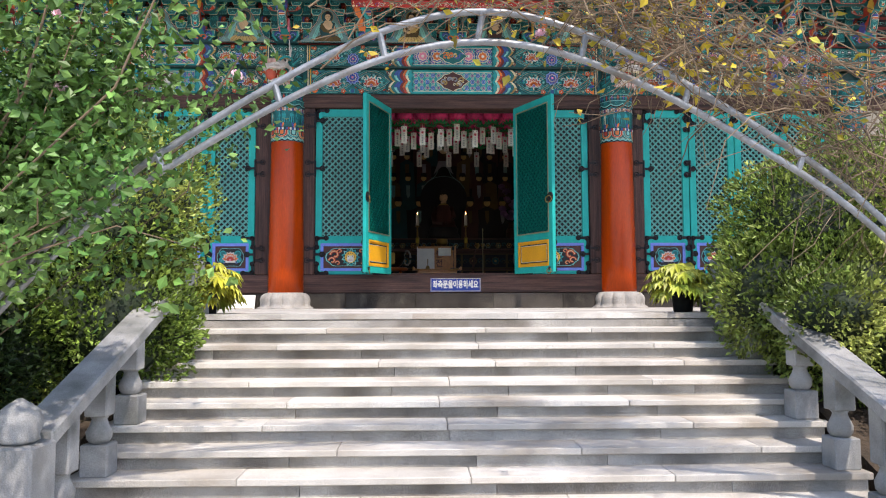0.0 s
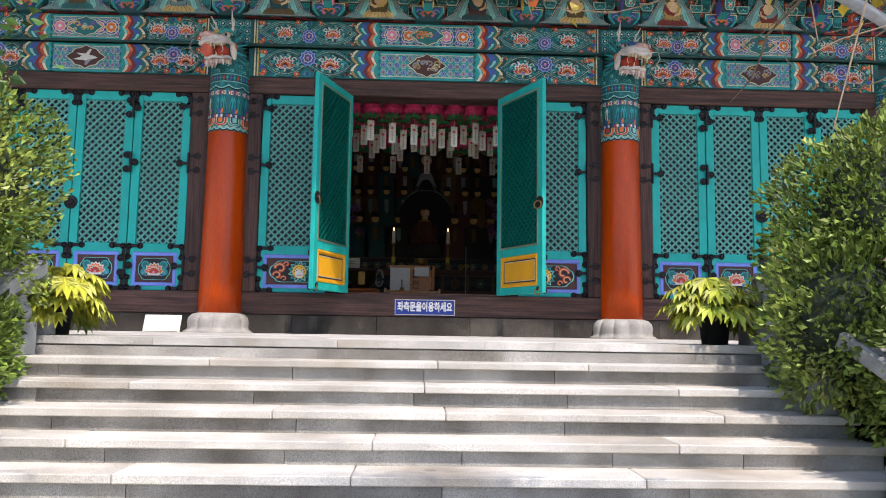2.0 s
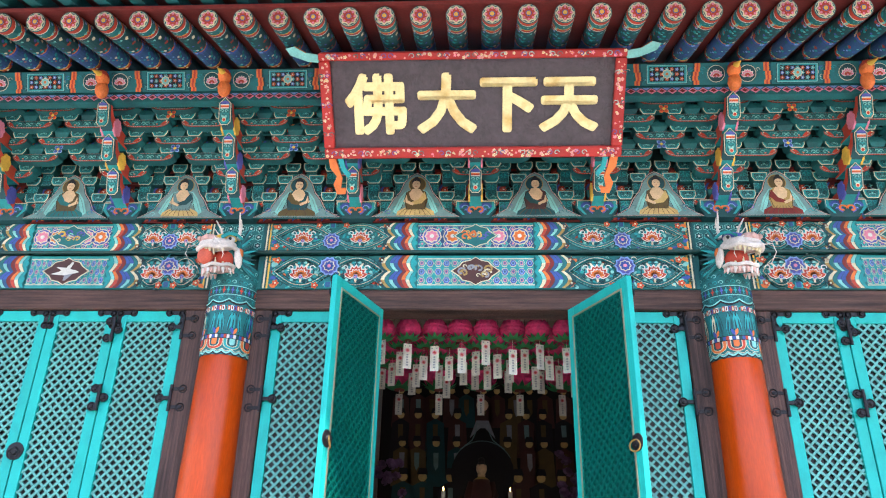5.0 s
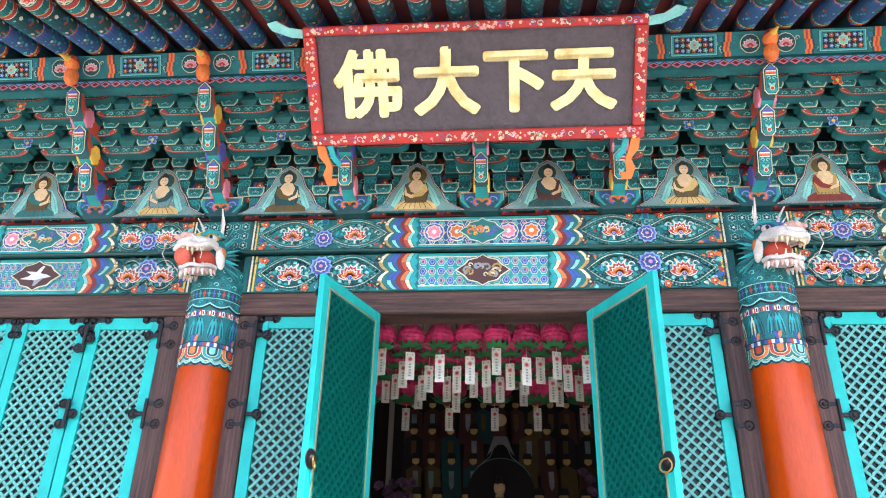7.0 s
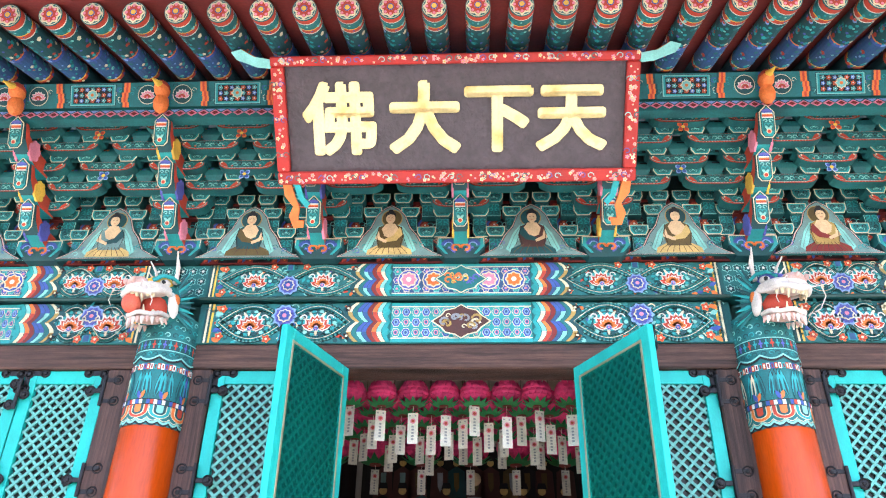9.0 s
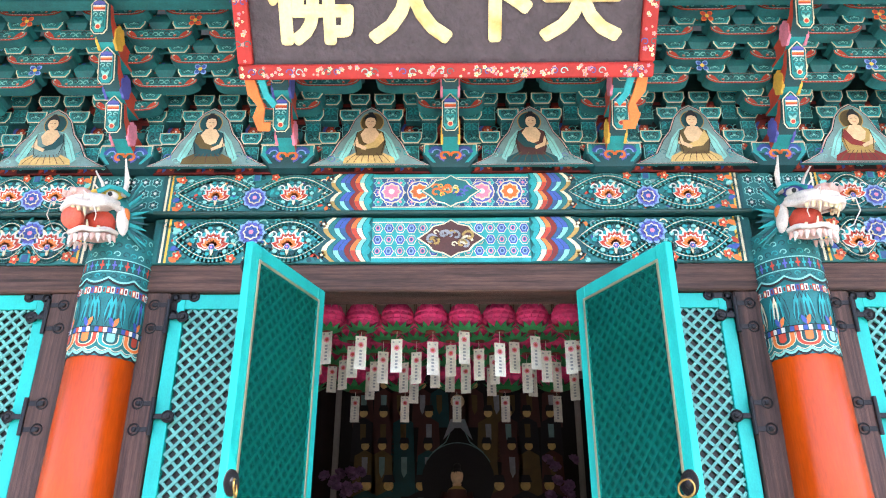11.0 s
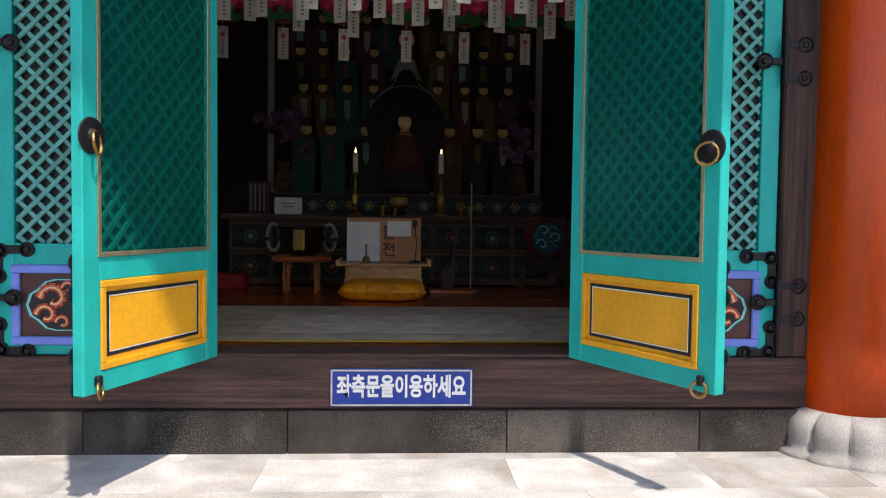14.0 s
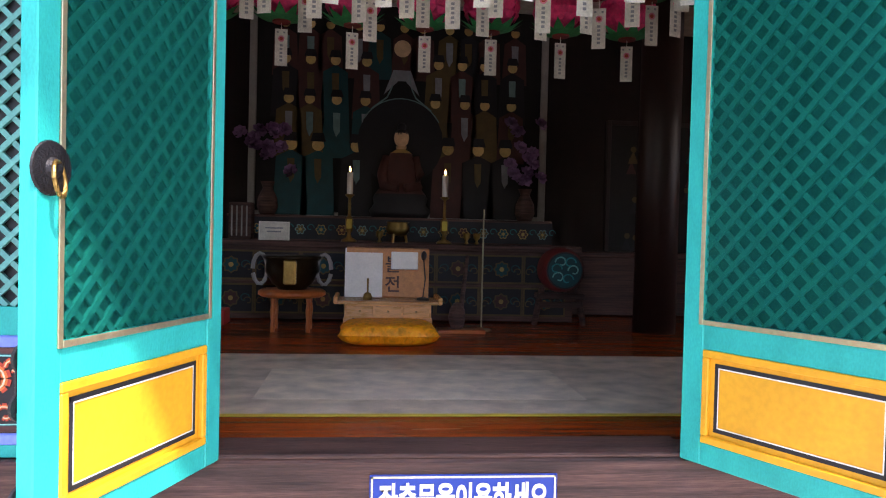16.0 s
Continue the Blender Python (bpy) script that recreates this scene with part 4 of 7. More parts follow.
        for f, z in ((0.02, 0.85), (0.02, 0.15), (0.98, 0.85), (0.98, 0.15), (0.38, 0.08 if low else 0.92), (0.62, 0.08 if low else 0.92)):
            p.flower(X(x0 + L * f), h * z, h * 0.11, ("orange", "red", "cream"), 5, 8)
        # scalloped bands that lead to the field
        def edge(i, k, m=12):
            return m0 - h * 0.105 * i - h * (0.10 + 0.012 * i) * abs(math.sin(2 * math.pi * k / m)), h * k / m
        bands = ("teal", "cream", "orange", "dred", "blue", "lteal", "green", "ochre", "dgreen")
        for i, col in enumerate(bands):
            for k in range(12):
                (a, z0), (b, z1), (c, _), (d, _) = edge(i, k), edge(i, k + 1), edge(i + 1, k + 1), edge(i + 1, k)
                p.poly([(X(a), z0), (X(b), z1), (X(c), z1), (X(d), z0)], col if (k // 3 + i) % 2 else {"cream": "lteal", "blue": "navy", "ochre": "cream", "orange": "red", "lteal": "blue"}.get(col, col), 9)
                e = h * 0.012
                p.poly([(X(d), z0), (X(c), z1), (X(c + e), z1), (X(d + e), z0)], "dgreen", 9.6)
        for z in (0.25, 0.75):
            p.petal(X(m0), h * z, math.pi if side == 0 else 0, 0, h * 0.16, h * 0.09, "teal", 10)
    return p.mesh("beam_painting")


SPANS = [(COLS[0] - 3.36, COLS[0] - 0.26), (COLS[0] + 0.26, COLS[1] - 0.26), (COLS[1] + 0.28, COLS[2] - 0.28), (COLS[2] + 0.26, COLS[3] - 0.26), (COLS[3] + 0.26, COLS[3] + 3.36)]
for i, (a, b) in enumerate(SPANS):
    low = structure("painted_beam", box(a - 0.06, b + 0.06, YB, YF + 0.25, Z1, Z2, 0.008), "green", "painted beam with lotus flowers, rainbow bands and stars", "beam")
    part("beam_painting", beam_art(b - a, Z2 - Z1 - 0.01, "blue", 3 + i), None, low, m=pose(a, YB - 0.001, Z1 + 0.005))
    up = structure("painted_plate_beam", box(a - 0.32, b + 0.32, YB - 0.06, YF + 0.25, Z3, Z4, 0.008), "green", "upper painted beam with flowers, bands and a starry field", "beam")
    part("beam_painting", beam_art(b - a, Z4 - Z3 - 0.01, "teal", 9 + i), None, up, m=pose(a, YB - 0.061, Z3 + 0.005))
    # star-patterned ends over the columns
    for xe in (a - 0.30, b + 0.02):
        p = Paint()
        p.rect(0, 0.28, 0, 0.32, "green", 1)
        for q in range(3):
            for s in range(3):
                p.flower(0.05 + 0.09 * q, 0.06 + 0.1 * s, 0.045, ("lteal", "dgreen", "white"), 6, 2, 0.5)
        part("star_painting", p.mesh("star_painting"), None, up, m=pose(xe, YB - 0.061, Z3 + 0.005))
    structure("beam_rail", rod((a - 0.05, YB - 0.075, Z2 + 0.012), (b + 0.05, YB - 0.075, Z2 + 0.012), 0.016, n=10), "cable", "dark green rail along the painted beams", "rail")


# ---- bracket clusters under the eaves ----
TIERS = 4
TY, TZ = 0.235, 0.262


def arm_outline(half, h):
    """A bracket arm seen from the front: flat on top, its ends swept up."""
    q = [(-half, h), (-half, h * 0.55), (-half * 0.9, h * 0.28), (-half * 0.75, h * 0.08), (-half * 0.55, 0)]
    return q + [(-x, z) for x, z in q[::-1]]


def arm_art(half, h):
    p = Paint(0.0016)
    q = arm_outline(half * 0.98, h * 0.96)
    p.poly([(x, z + h * 0.02) for x, z in q], "red", 1), p.poly([(x * 0.96, h * 0.14 + z * 0.84) for x, z in q], "lteal", 2), p.poly([(x * 0.94, h * 0.17 + z * 0.78) for x, z in q], "dgreen", 3), p.poly([(x * 0.9, h * 0.22 + z * 0.66) for x, z in q], "green", 3.5)
    for k in range(11):
        x = half * (-0.5 + 0.1 * k)
        p.disc(x, h * 0.085, h * 0.04, "cream" if k % 2 else "pink", 4, 6)
    for s in (1, -1):
        p.poly([(s * half * 0.62, h * 0.2), (s * half * 0.8, h * 0.3), (s * half * 0.92, h * 0.62), (s * half * 0.84, h * 0.85), (s * half * 0.72, h * 0.6)], "red", 4)
        for k in range(4):
            p.scroll(s * half * (0.08 + 0.15 * k), h * (0.45 + 0.12 * (k % 2)), h * 0.26, ("lteal", "black", "lteal", "teal")[k], 4, s, fat=0.15)
        p.disc(s * half * 0.88, h * 0.75, h * 0.09, "cream", 5, 7), p.flower(s * half * 0.5, h * 0.35, h * 0.13, ("orange", "red", "white"), 5, 5)
    return p.mesh("arm_painting")


def cup(w, d, h):
    """A cup block: square above, drawn in below."""
    b = bmesh.new()
    f = 0.68
    lv = []
    for sx, sd, z in ((f, f, 0), (1, 1, h * 0.45), (1, 1, h)):
        lv.append([b.verts.new((x * w / 2 * sx, y * d / 2 * sd, z)) for x, y in ((-1, -1), (1, -1), (1, 1), (-1, 1))])
    for a, c in zip(lv, lv[1:]):
        for k in range(4):
            b.faces.new((a[k], a[(k + 1) % 4], c[(k + 1) % 4], c[k]))
    b.faces.new(lv[0][::-1]), b.faces.new(lv[-1])
    return b


def cup_art(w, h):
    p, f = Paint(), 0.68
    o = [(-w / 2, h), (-w / 2, h * 0.45), (-w / 2 * f, 0), (w / 2 * f, 0), (w / 2, h * 0.45), (w / 2, h)]
    c = (0, h * 0.5)
    p.poly(o, "cream", 1), p.poly([(x * 0.9, c[1] + (z - c[1]) * 0.84) for x, z in o], "teal", 2), p.poly([(x * 0.72, c[1] + (z - c[1]) * 0.62) for x, z in o], "green", 3)
    for sx in (1, -1):
        p.scroll(sx * w * 0.19, h * 0.62, h * 0.19, "black", 4, sx, fat=0.16), p.scroll(sx * w * 0.14, h * 0.35, h * 0.14, "lteal", 4, -sx, fat=0.14)
    p.disc(0, h * 0.5, h * 0.09, "lteal", 4, 7)
    return p.mesh("cup_painting")


def tongue(i):
    """A projecting arm in side view (y forward is -), ending in an upswept beak."""
    y0 = 0.05
    q = [(y0, 0.0), (-0.16, -0.02), (-0.30, 0.02), (-0.40, 0.11), (-0.455, 0.235), (-0.415, 0.245), (-0.36, 0.17), (-0.25, 0.13), (y0, 0.13)]
    return q


def side_prism(q, hw):
    """An outline in y and z, hw to either side of x = 0."""
    b = bmesh.new()
    lo, hi = [b.verts.new((-hw, y, z)) for y, z in q], [b.verts.new((hw, y, z)) for y, z in q]
    n = len(q)
    b.faces.new(lo), b.faces.new(hi[::-1])
    for i in range(n):
        b.faces.new((lo[(i + 1) % n], lo[i], hi[i], hi[(i + 1) % n]))
    bmesh.ops.recalc_face_normals(b, faces=b.faces[:])
    return b


HALF_A, ARM_H = 0.25, 0.095
arm_art_mesh = arm_art(HALF_A, ARM_H)
cup_art_mesh = cup_art(0.165, 0.105)


ROWS_B = 8
STEP = HALF / 2


def arms(e, places):
    """Short bracket arms with a cup block on either end, row upon row, each row a little further out."""
    for r, x in places:
        y, z = -TY * r / 2 - 0.02, 0.14 + TZ * r / 2
        if "arm" not in SHARE:
            a = part("bracket_arm", prism(arm_outline(HALF_A, ARM_H), -0.05, 0.05), "green", e, m=pose(x, y, z))
            SHARE["arm"] = a.data
            SHARE["cup"] = part("cup_block", cup(0.165, 0.15, 0.105), "green", e, m=pose(x, y, z + ARM_H)).data
        else:
            a = part("bracket_arm", SHARE["arm"], None, e, m=pose(x, y, z))
            part("cup_block", SHARE["cup"], None, e, m=pose(x, y, z + ARM_H))
        part("arm_painting", arm_art_mesh, None, a, m=pose(0, -0.051, 0))
        for cx in (-0.185, 0.185):
            ob = part("cup_block", SHARE["cup"], None, e, m=pose(x + cx, y - 0.004, z + ARM_H - 0.02))
            part("cup_painting", cup_art_mesh, None, ob, m=pose(0, -0.0765, 0))


def tongue_colour(c, n):
    if abs(n.x) > 0.7:
        return "red"
    if n.y < -0.3:
        return "dgreen"
    return "teal"


def tip_art():
    """The painted end of a beak: a long pointed field with a few stripes at its head."""
    p = Paint()
    def shape(w, z0, z1, top, foot):
        return [(-w * 0.55, foot), (w * 0.55, foot), (w, z0), (w, z1), (0, top), (-w, z1), (-w, z0)]
    p.poly(shape(0.062, 0.035, 0.225, 0.29, 0.0), "cream", 1), p.poly(shape(0.055, 0.04, 0.22, 0.278, 0.006), "dgreen", 2), p.poly(shape(0.048, 0.045, 0.214, 0.265, 0.012), "teal", 3)
    for i, c in enumerate(("white", "red", "orange", "white", "blue", "violet")):
        z = 0.168 + 0.011 * i
        p.poly([(-0.043, z), (0.043, z), (0.043, z + 0.011), (0, z + 0.026), (-0.043, z + 0.011)], c, 4 + 0.4 * i)
    p.rect(-0.043, 0.043, 0.05, 0.166, "green", 7)
    for sx in (1, -1):
        p.scroll(sx * 0.02, 0.14, 0.018, "lteal", 8, sx, fat=0.2), p.scroll(sx * 0.02, 0.105, 0.02, "teal", 8, -sx, fat=0.22), p.petal(0, 0.06, 1.57 + sx * 0.6, 0, 0.05, 0.012, "lteal", 8)
    p.disc(0, 0.05, 0.022, "cream", 9, 10), p.disc(0, 0.048, 0.016, "red", 10, 8)
    return p.mesh("beak_painting")


tip_mesh = tip_art()
FLOWERS = ["violet", "yellow", "pink"]


def lotus_side(col):
    """A lobed lotus carved in relief on the side of a beaked arm, shared between arms of one colour."""
    key = ("lotus", col)
    if key not in SHARE:
        q = []
        for k in range(40):
            a = 2 * math.pi * k / 40
            r = 0.062 * (1 + 0.3 * abs(math.sin(3.5 * a + 0.6)) ** 0.6)
            q.append((r * math.cos(a), 1.25 * r * math.sin(a)))
        bm = side_prism(q, 0.009)
        me = bpy.data.meshes.new("carved_lotus")
        pigment(bm, lambda c, n: col).to_mesh(me), bm.free()
        me.materials.append(M["paint"])
        SHARE[key] = me
    return SHARE[key]


def bracket(x, head=True):
    e = empty("bracket_cluster", pose(x, YF - 0.1, Z4), "tiered wooden bracket cluster painted green, red and blue", "roof bracket", "bracket clusters under the eaves")
    base = part("bearing_block", pigment(cup(0.42, 0.34, 0.17), lambda c, n: "dgreen" if c.z < 0.07 else "green"), "paint", e, "blue and red bearing block")
    p = Paint()
    for s in (1, -1):
        p.poly([(s * 0.135, 0.005), (s * 0.2, 0.08), (s * 0.2, 0.165), (s * 0.17, 0.165), (s * 0.165, 0.08), (s * 0.11, 0.005)], "teal", 1), p.poly([(s * 0.2, 0.08), (s * 0.205, 0.165), (s * 0.195, 0.165)], "cream", 2)
        p.scroll(s * 0.1, 0.09, 0.06, "blue", 2, s, fat=0.24), p.scroll(s * 0.1, 0.085, 0.042, "lblue", 3, s, fat=0.12), p.scroll(s * 0.045, 0.06, 0.045, "orange", 4, -s, fat=0.24), p.petal(s * 0.05, 0.01, 1.2 if s > 0 else 1.94, 0, 0.1, 0.025, "violet", 3)
    p.rect(-0.2, 0.2, 0.16, 0.17, "cream", 2), p.disc(0, 0.13, 0.05, "orange", 5, 12, 0.03)
    p.flower(0, 0.135, 0.03, ("white", "pink", "red"), 6, 6)
    part("block_painting", p.mesh("block_painting"), None, base, m=pose(0, -0.172, 0))
    arms(e, [(r, x) for r in range(ROWS_B) if r != 1 for x in ((0,) if r % 2 == 0 else (-STEP / 4, STEP / 4))])
    part("red_shoe", box(-0.05, 0.05, -0.30, -0.02, 0.15, 0.20, 0.006), "maroon_red", e, "red foot of the lowest beaked arm")
    for k in range(TIERS):
        y, z = -TY * k - 0.02, 0.14 + TZ * k
        if k < 3:
            key = "tongue"
            if key not in SHARE:
                t = part("beaked_arm", pigment(side_prism(tongue(k), 0.062), tongue_colour), "paint", e, m=pose(0, y, z - 0.02))
                SHARE[key] = t.data
            else:
                t = part("beaked_arm", SHARE[key], None, e, m=pose(0, y, z - 0.02))
            part("beak_painting", tip_mesh, None, t, m=pose(0, -0.412, 0.0, 17))
            for s in (1, -1):
                part("carved_lotus", lotus_side(FLOWERS[(k + int(x * 7)) % 3]), None, t, m=pose(s * 0.064, -0.25, 0.09))
    if head:
        # a carved bird's head at the top
        bm = ball((0, -1.10, 1.09), 0.08, None, 2, (0.8, 1.1, 1))
        ball((0, -1.06, 0.97), 0.08, bm, 2, (0.8, 0.9, 1.2)), rod((0, -1.16, 1.09), (0, -1.29, 1.04), 0.035, 0.006, 8, bm)
        bm.normal_update()
        part("carved_bird_head", pigment(bm, lambda c, n: ("red" if c.z > 1.1 else "orange") if c.y > -1.2 else "yellow"), "paint", e)
    return e


for i in range(-6, 7):
    bracket(XC + i * STEP)


def neck_art():
    p = Paint()
    p.rect(-0.058, 0.058, 0, 0.12, "lteal", 1), p.rect(-0.054, 0.054, 0.004, 0.116, "black", 1.5), p.rect(-0.05, 0.05, 0.008, 0.112, "green", 2)
    for sx in (1, -1):
        for z in (0.03, 0.065, 0.1):
            p.scroll(sx * 0.024, z, 0.022, "dgreen" if z < 0.05 else "teal", 3, sx, fat=0.2)
    return p.mesh("neck_painting")


neck_mesh = neck_art()


def mid_arms(x):
    """The arms that fill the bay between two clusters, over the painted panel."""
    e = empty("bracket_infill", pose(x, YF - 0.1, Z4), "green painted bracket arms and cup blocks between two clusters", "roof bracket", "bracket arms between the clusters")
    arms(e, [(r, 0) for r in range(4, ROWS_B, 2)])
    # cup blocks and flowered blocks that flank the painted panel, close to the wall
    for cx, cz in ((-0.32, 0.20), (0.32, 0.20), (-0.17, 0.41), (0.17, 0.41), (-0.46, 0.41), (0.46, 0.41), (-0.33, 0.56), (0.33, 0.56), (-0.1, 0.56), (0.1, 0.56)):
        ob = part("cup_block", SHARE["cup"], None, e, m=pose(cx, -0.06, cz))
        part("cup_painting", cup_art_mesh, None, ob, m=pose(0, -0.0765, 0))
        nk = part("neck_block", SHARE.get("neck") or box(-0.06, 0.06, -0.05, 0.05, -0.13, 0), None if "neck" in SHARE else "green", e, m=pose(cx, -0.05, cz))
        SHARE["neck"] = nk.data
        part("neck_painting", neck_mesh, None, nk, m=pose(0, -0.051, -0.125))
    for k in range(2, TIERS):
        y, z = -TY * k - 0.02, 0.14 + TZ * k
        p = Paint()
        p.flower(0, 0, 0.06, ("orange" if k % 2 else "lblue", "red" if k % 2 else "blue", "yellow"), 4, 1, 0.785)
        part("flower_painting", p.mesh("flower_painting"), None, e, m=pose(0, y - 0.056, z - 0.06))


for i in range(-5, 5):
    mid_arms(XC + (i + 0.5) * STEP)


# ---- painted panels between the clusters, each with a seated figure ----
def bay_panel(x, robe, cloak, seed):
    e = empty("painted_panel", pose(x, YF - 0.24, Z4), "board between brackets painted with a seated robed figure", "painted panel", "painted panels under the eaves")
    q = [(-0.47, 0.0), (-0.40, 0.035), (-0.31, 0.09), (-0.25, 0.21), (-0.18, 0.30), (-0.13, 0.43), (-0.07, 0.50), (0, 0.54)]
    out = q + [(-a, z) for a, z in q[:-1][::-1]]
    part("board", prism(out, 0, 0.03), "green", e)
    p = Paint()
    s = 0.98
    p.poly([(a * s, z * s + 0.003) for a, z in out], "blush", 1), p.poly([(a * 0.945, z * 0.96 + 0.005) for a, z in out], "black", 2), p.poly([(a * 0.92, z * 0.945 + 0.006) for a, z in out], "mist", 3)
    rn = random.Random(200 + seed)
    f = 1 if seed % 2 else -1
    # clouds and plants on the ground of the panel
    for sx in (1, -1):
        for k in range(5):
            p.scroll(sx * rn.uniform(0.2, 0.34), rn.uniform(0.04, 0.13), rn.uniform(0.02, 0.035), rn.choice(["lteal", "green", "teal", "violet"]), 3.5, sx, fat=0.1)
    # a plain draped shape under a round halo: lap, robe, chest, pale shawl on both sides
    p.disc(0.01 * f, 0.385, 0.094, "ochre", 4, 20), p.disc(0.01 * f, 0.385, 0.086, "dgreen" if seed % 3 else "olive", 5, 20)
    for sx in (1, -1):
        p.poly([(sx * 0.04, 0.325), (sx * 0.11, 0.3), (sx * 0.17, 0.22), (sx * 0.235, 0.06), (sx * 0.2, 0.03), (sx * 0.13, 0.14), (sx * 0.07, 0.24)], "lteal", 6)
        p.stripe([(sx * 0.1, 0.29), (sx * 0.16, 0.19), (sx * 0.21, 0.06)], 0.006, "mist", 6.5), p.stripe([(sx * 0.05, 0.31), (sx * 0.115, 0.2), (sx * 0.15, 0.1)], 0.005, "black", 6.7)
    p.poly([(-0.2, 0.012), (-0.19, 0.06), (-0.1, 0.11), (0.1, 0.11), (0.19, 0.06), (0.2, 0.012)], "gilt" if seed % 2 else cloak, 7)
    p.poly([(-0.1, 0.08), (-0.125, 0.2), (-0.1, 0.29), (-0.04, 0.325), (0.04, 0.325), (0.1, 0.29), (0.125, 0.2), (0.1, 0.08)], robe, 8)
    p.poly([(-0.04, 0.325), (-0.075, 0.27), (-0.05, 0.2), (0.0, 0.175), (0.055, 0.2), (0.075, 0.27), (0.04, 0.325)], "skin", 9)
    p.poly([(f * 0.085, 0.29), (f * 0.03, 0.2), (-f * 0.07, 0.155), (-f * 0.06, 0.13), (f * 0.06, 0.15), (f * 0.12, 0.22)], cloak, 10)
    p.poly([(-f * 0.1, 0.25), (-f * 0.13, 0.17), (-f * 0.03, 0.125), (-f * 0.02, 0.15), (-f * 0.085, 0.185)], "skin", 10.5)
    for k in range(7):
        p.stripe([(-0.17 + 0.055 * k, 0.016), (-0.14 + 0.045 * k, 0.055), (-0.08 + 0.027 * k, 0.1)], 0.005, "brown" if k % 2 else "olive", 11)
    for sx in (1, -1):
        p.stripe([(sx * 0.1, 0.29), (sx * 0.115, 0.2), (sx * 0.095, 0.1)], 0.005, "black", 11)
    p.rect(-0.018, 0.018, 0.32, 0.35, "skin", 11), p.disc(0, 0.375, 0.042, "skin", 12, 14, 0.052), p.poly([(-0.047, 0.38), (-0.044, 0.425), (-0.024, 0.448), (-0.014, 0.468), (0.014, 0.468), (0.024, 0.448), (0.044, 0.425), (0.047, 0.38), (0.03, 0.412), (0, 0.42), (-0.03, 0.412)], "black", 13)
    p.stripe([(-0.022, 0.382), (-0.007, 0.384)], 0.004, "brown", 13), p.stripe([(0.007, 0.384), (0.022, 0.382)], 0.004, "brown", 13), p.stripe([(-0.009, 0.35), (0.009, 0.35)], 0.004, "red", 13)
    part("figure_painting", p.mesh("figure_painting"), None, e, m=pose(0, -0.001, 0))
    return e


robes = [("olive", "green"), ("mist", "dgreen"), ("dgreen", "olive"), ("olive", "gilt"), ("brown", "dgreen"), ("olive", "gilt"), ("ochre", "dred"), ("dred", "mist")]
for i in range(8):
    bay_panel(XC + (i - 3.5) * STEP, *robes[i], i)
# painted boards behind the arms, row upon row
BX0 = XC - 6 * STEP - 0.3
for r in range(ROWS_B):
    y, z = (YF - 0.1 - TY * r / 2 + 0.075, Z4 + 0.14 + TZ * r / 2) if r > 3 else (YF - 0.10 - 0.012 * r, Z4 + 0.02 + 0.155 * r)
    t = structure("row_board", box(BX0, 2 * XC - BX0, y, y + 0.02, z - 0.005, z + 0.135 + (0.02 if r < 4 else 0)), "maroon" if r < 4 else "green", "painted board between rows of bracket arms", "board")
    p, rn, x = Paint(0.0016), random.Random(60 + r), 0.0
    while x < 2 * (XC - BX0) - 0.32:
        p.rect(x, x + 0.17, 0.01, 0.125, "black", 1)
        for k in range(4):
            p.scroll(x + 0.025 + 0.04 * k, 0.068 + rn.uniform(-.02, .02), 0.032, ("teal", "lteal", "green", "teal")[k], 2, 1 if k % 2 else -1)
        p.poly([(x + 0.18, 0.01), (x + 0.215, 0.03), (x + 0.2, 0.07), (x + 0.235, 0.125), (x + 0.2, 0.125), (x + 0.175, 0.08)], "red", 1)
        p.poly([(x + 0.22, 0.01), (x + 0.245, 0.03), (x + 0.235, 0.07), (x + 0.27, 0.125), (x + 0.245, 0.125), (x + 0.215, 0.08)], "orange" if r % 2 else "blue", 1)
        p.flower(x + 0.285, 0.06, 0.035, ("lblue" if r % 2 else "orange", "blue" if r % 2 else "red", "white"), 4, 2)
        x += STEP / 4
    part("board_painting", p.mesh("board_painting"), None, t, m=pose(BX0, y - 0.0015, z - 0.003))

# ---- the eaves purlin, rafters, soffit and tiles ----
PY, PZ, PR = YF - 1.0, 6.93, 0.13
purlin = structure("eaves_purlin", rod((COLS[0] - 0.5, PY, PZ), (COLS[3] + 0.5, PY, PZ), PR, n=20), "green", "round painted eaves purlin with flower panels", "beam")


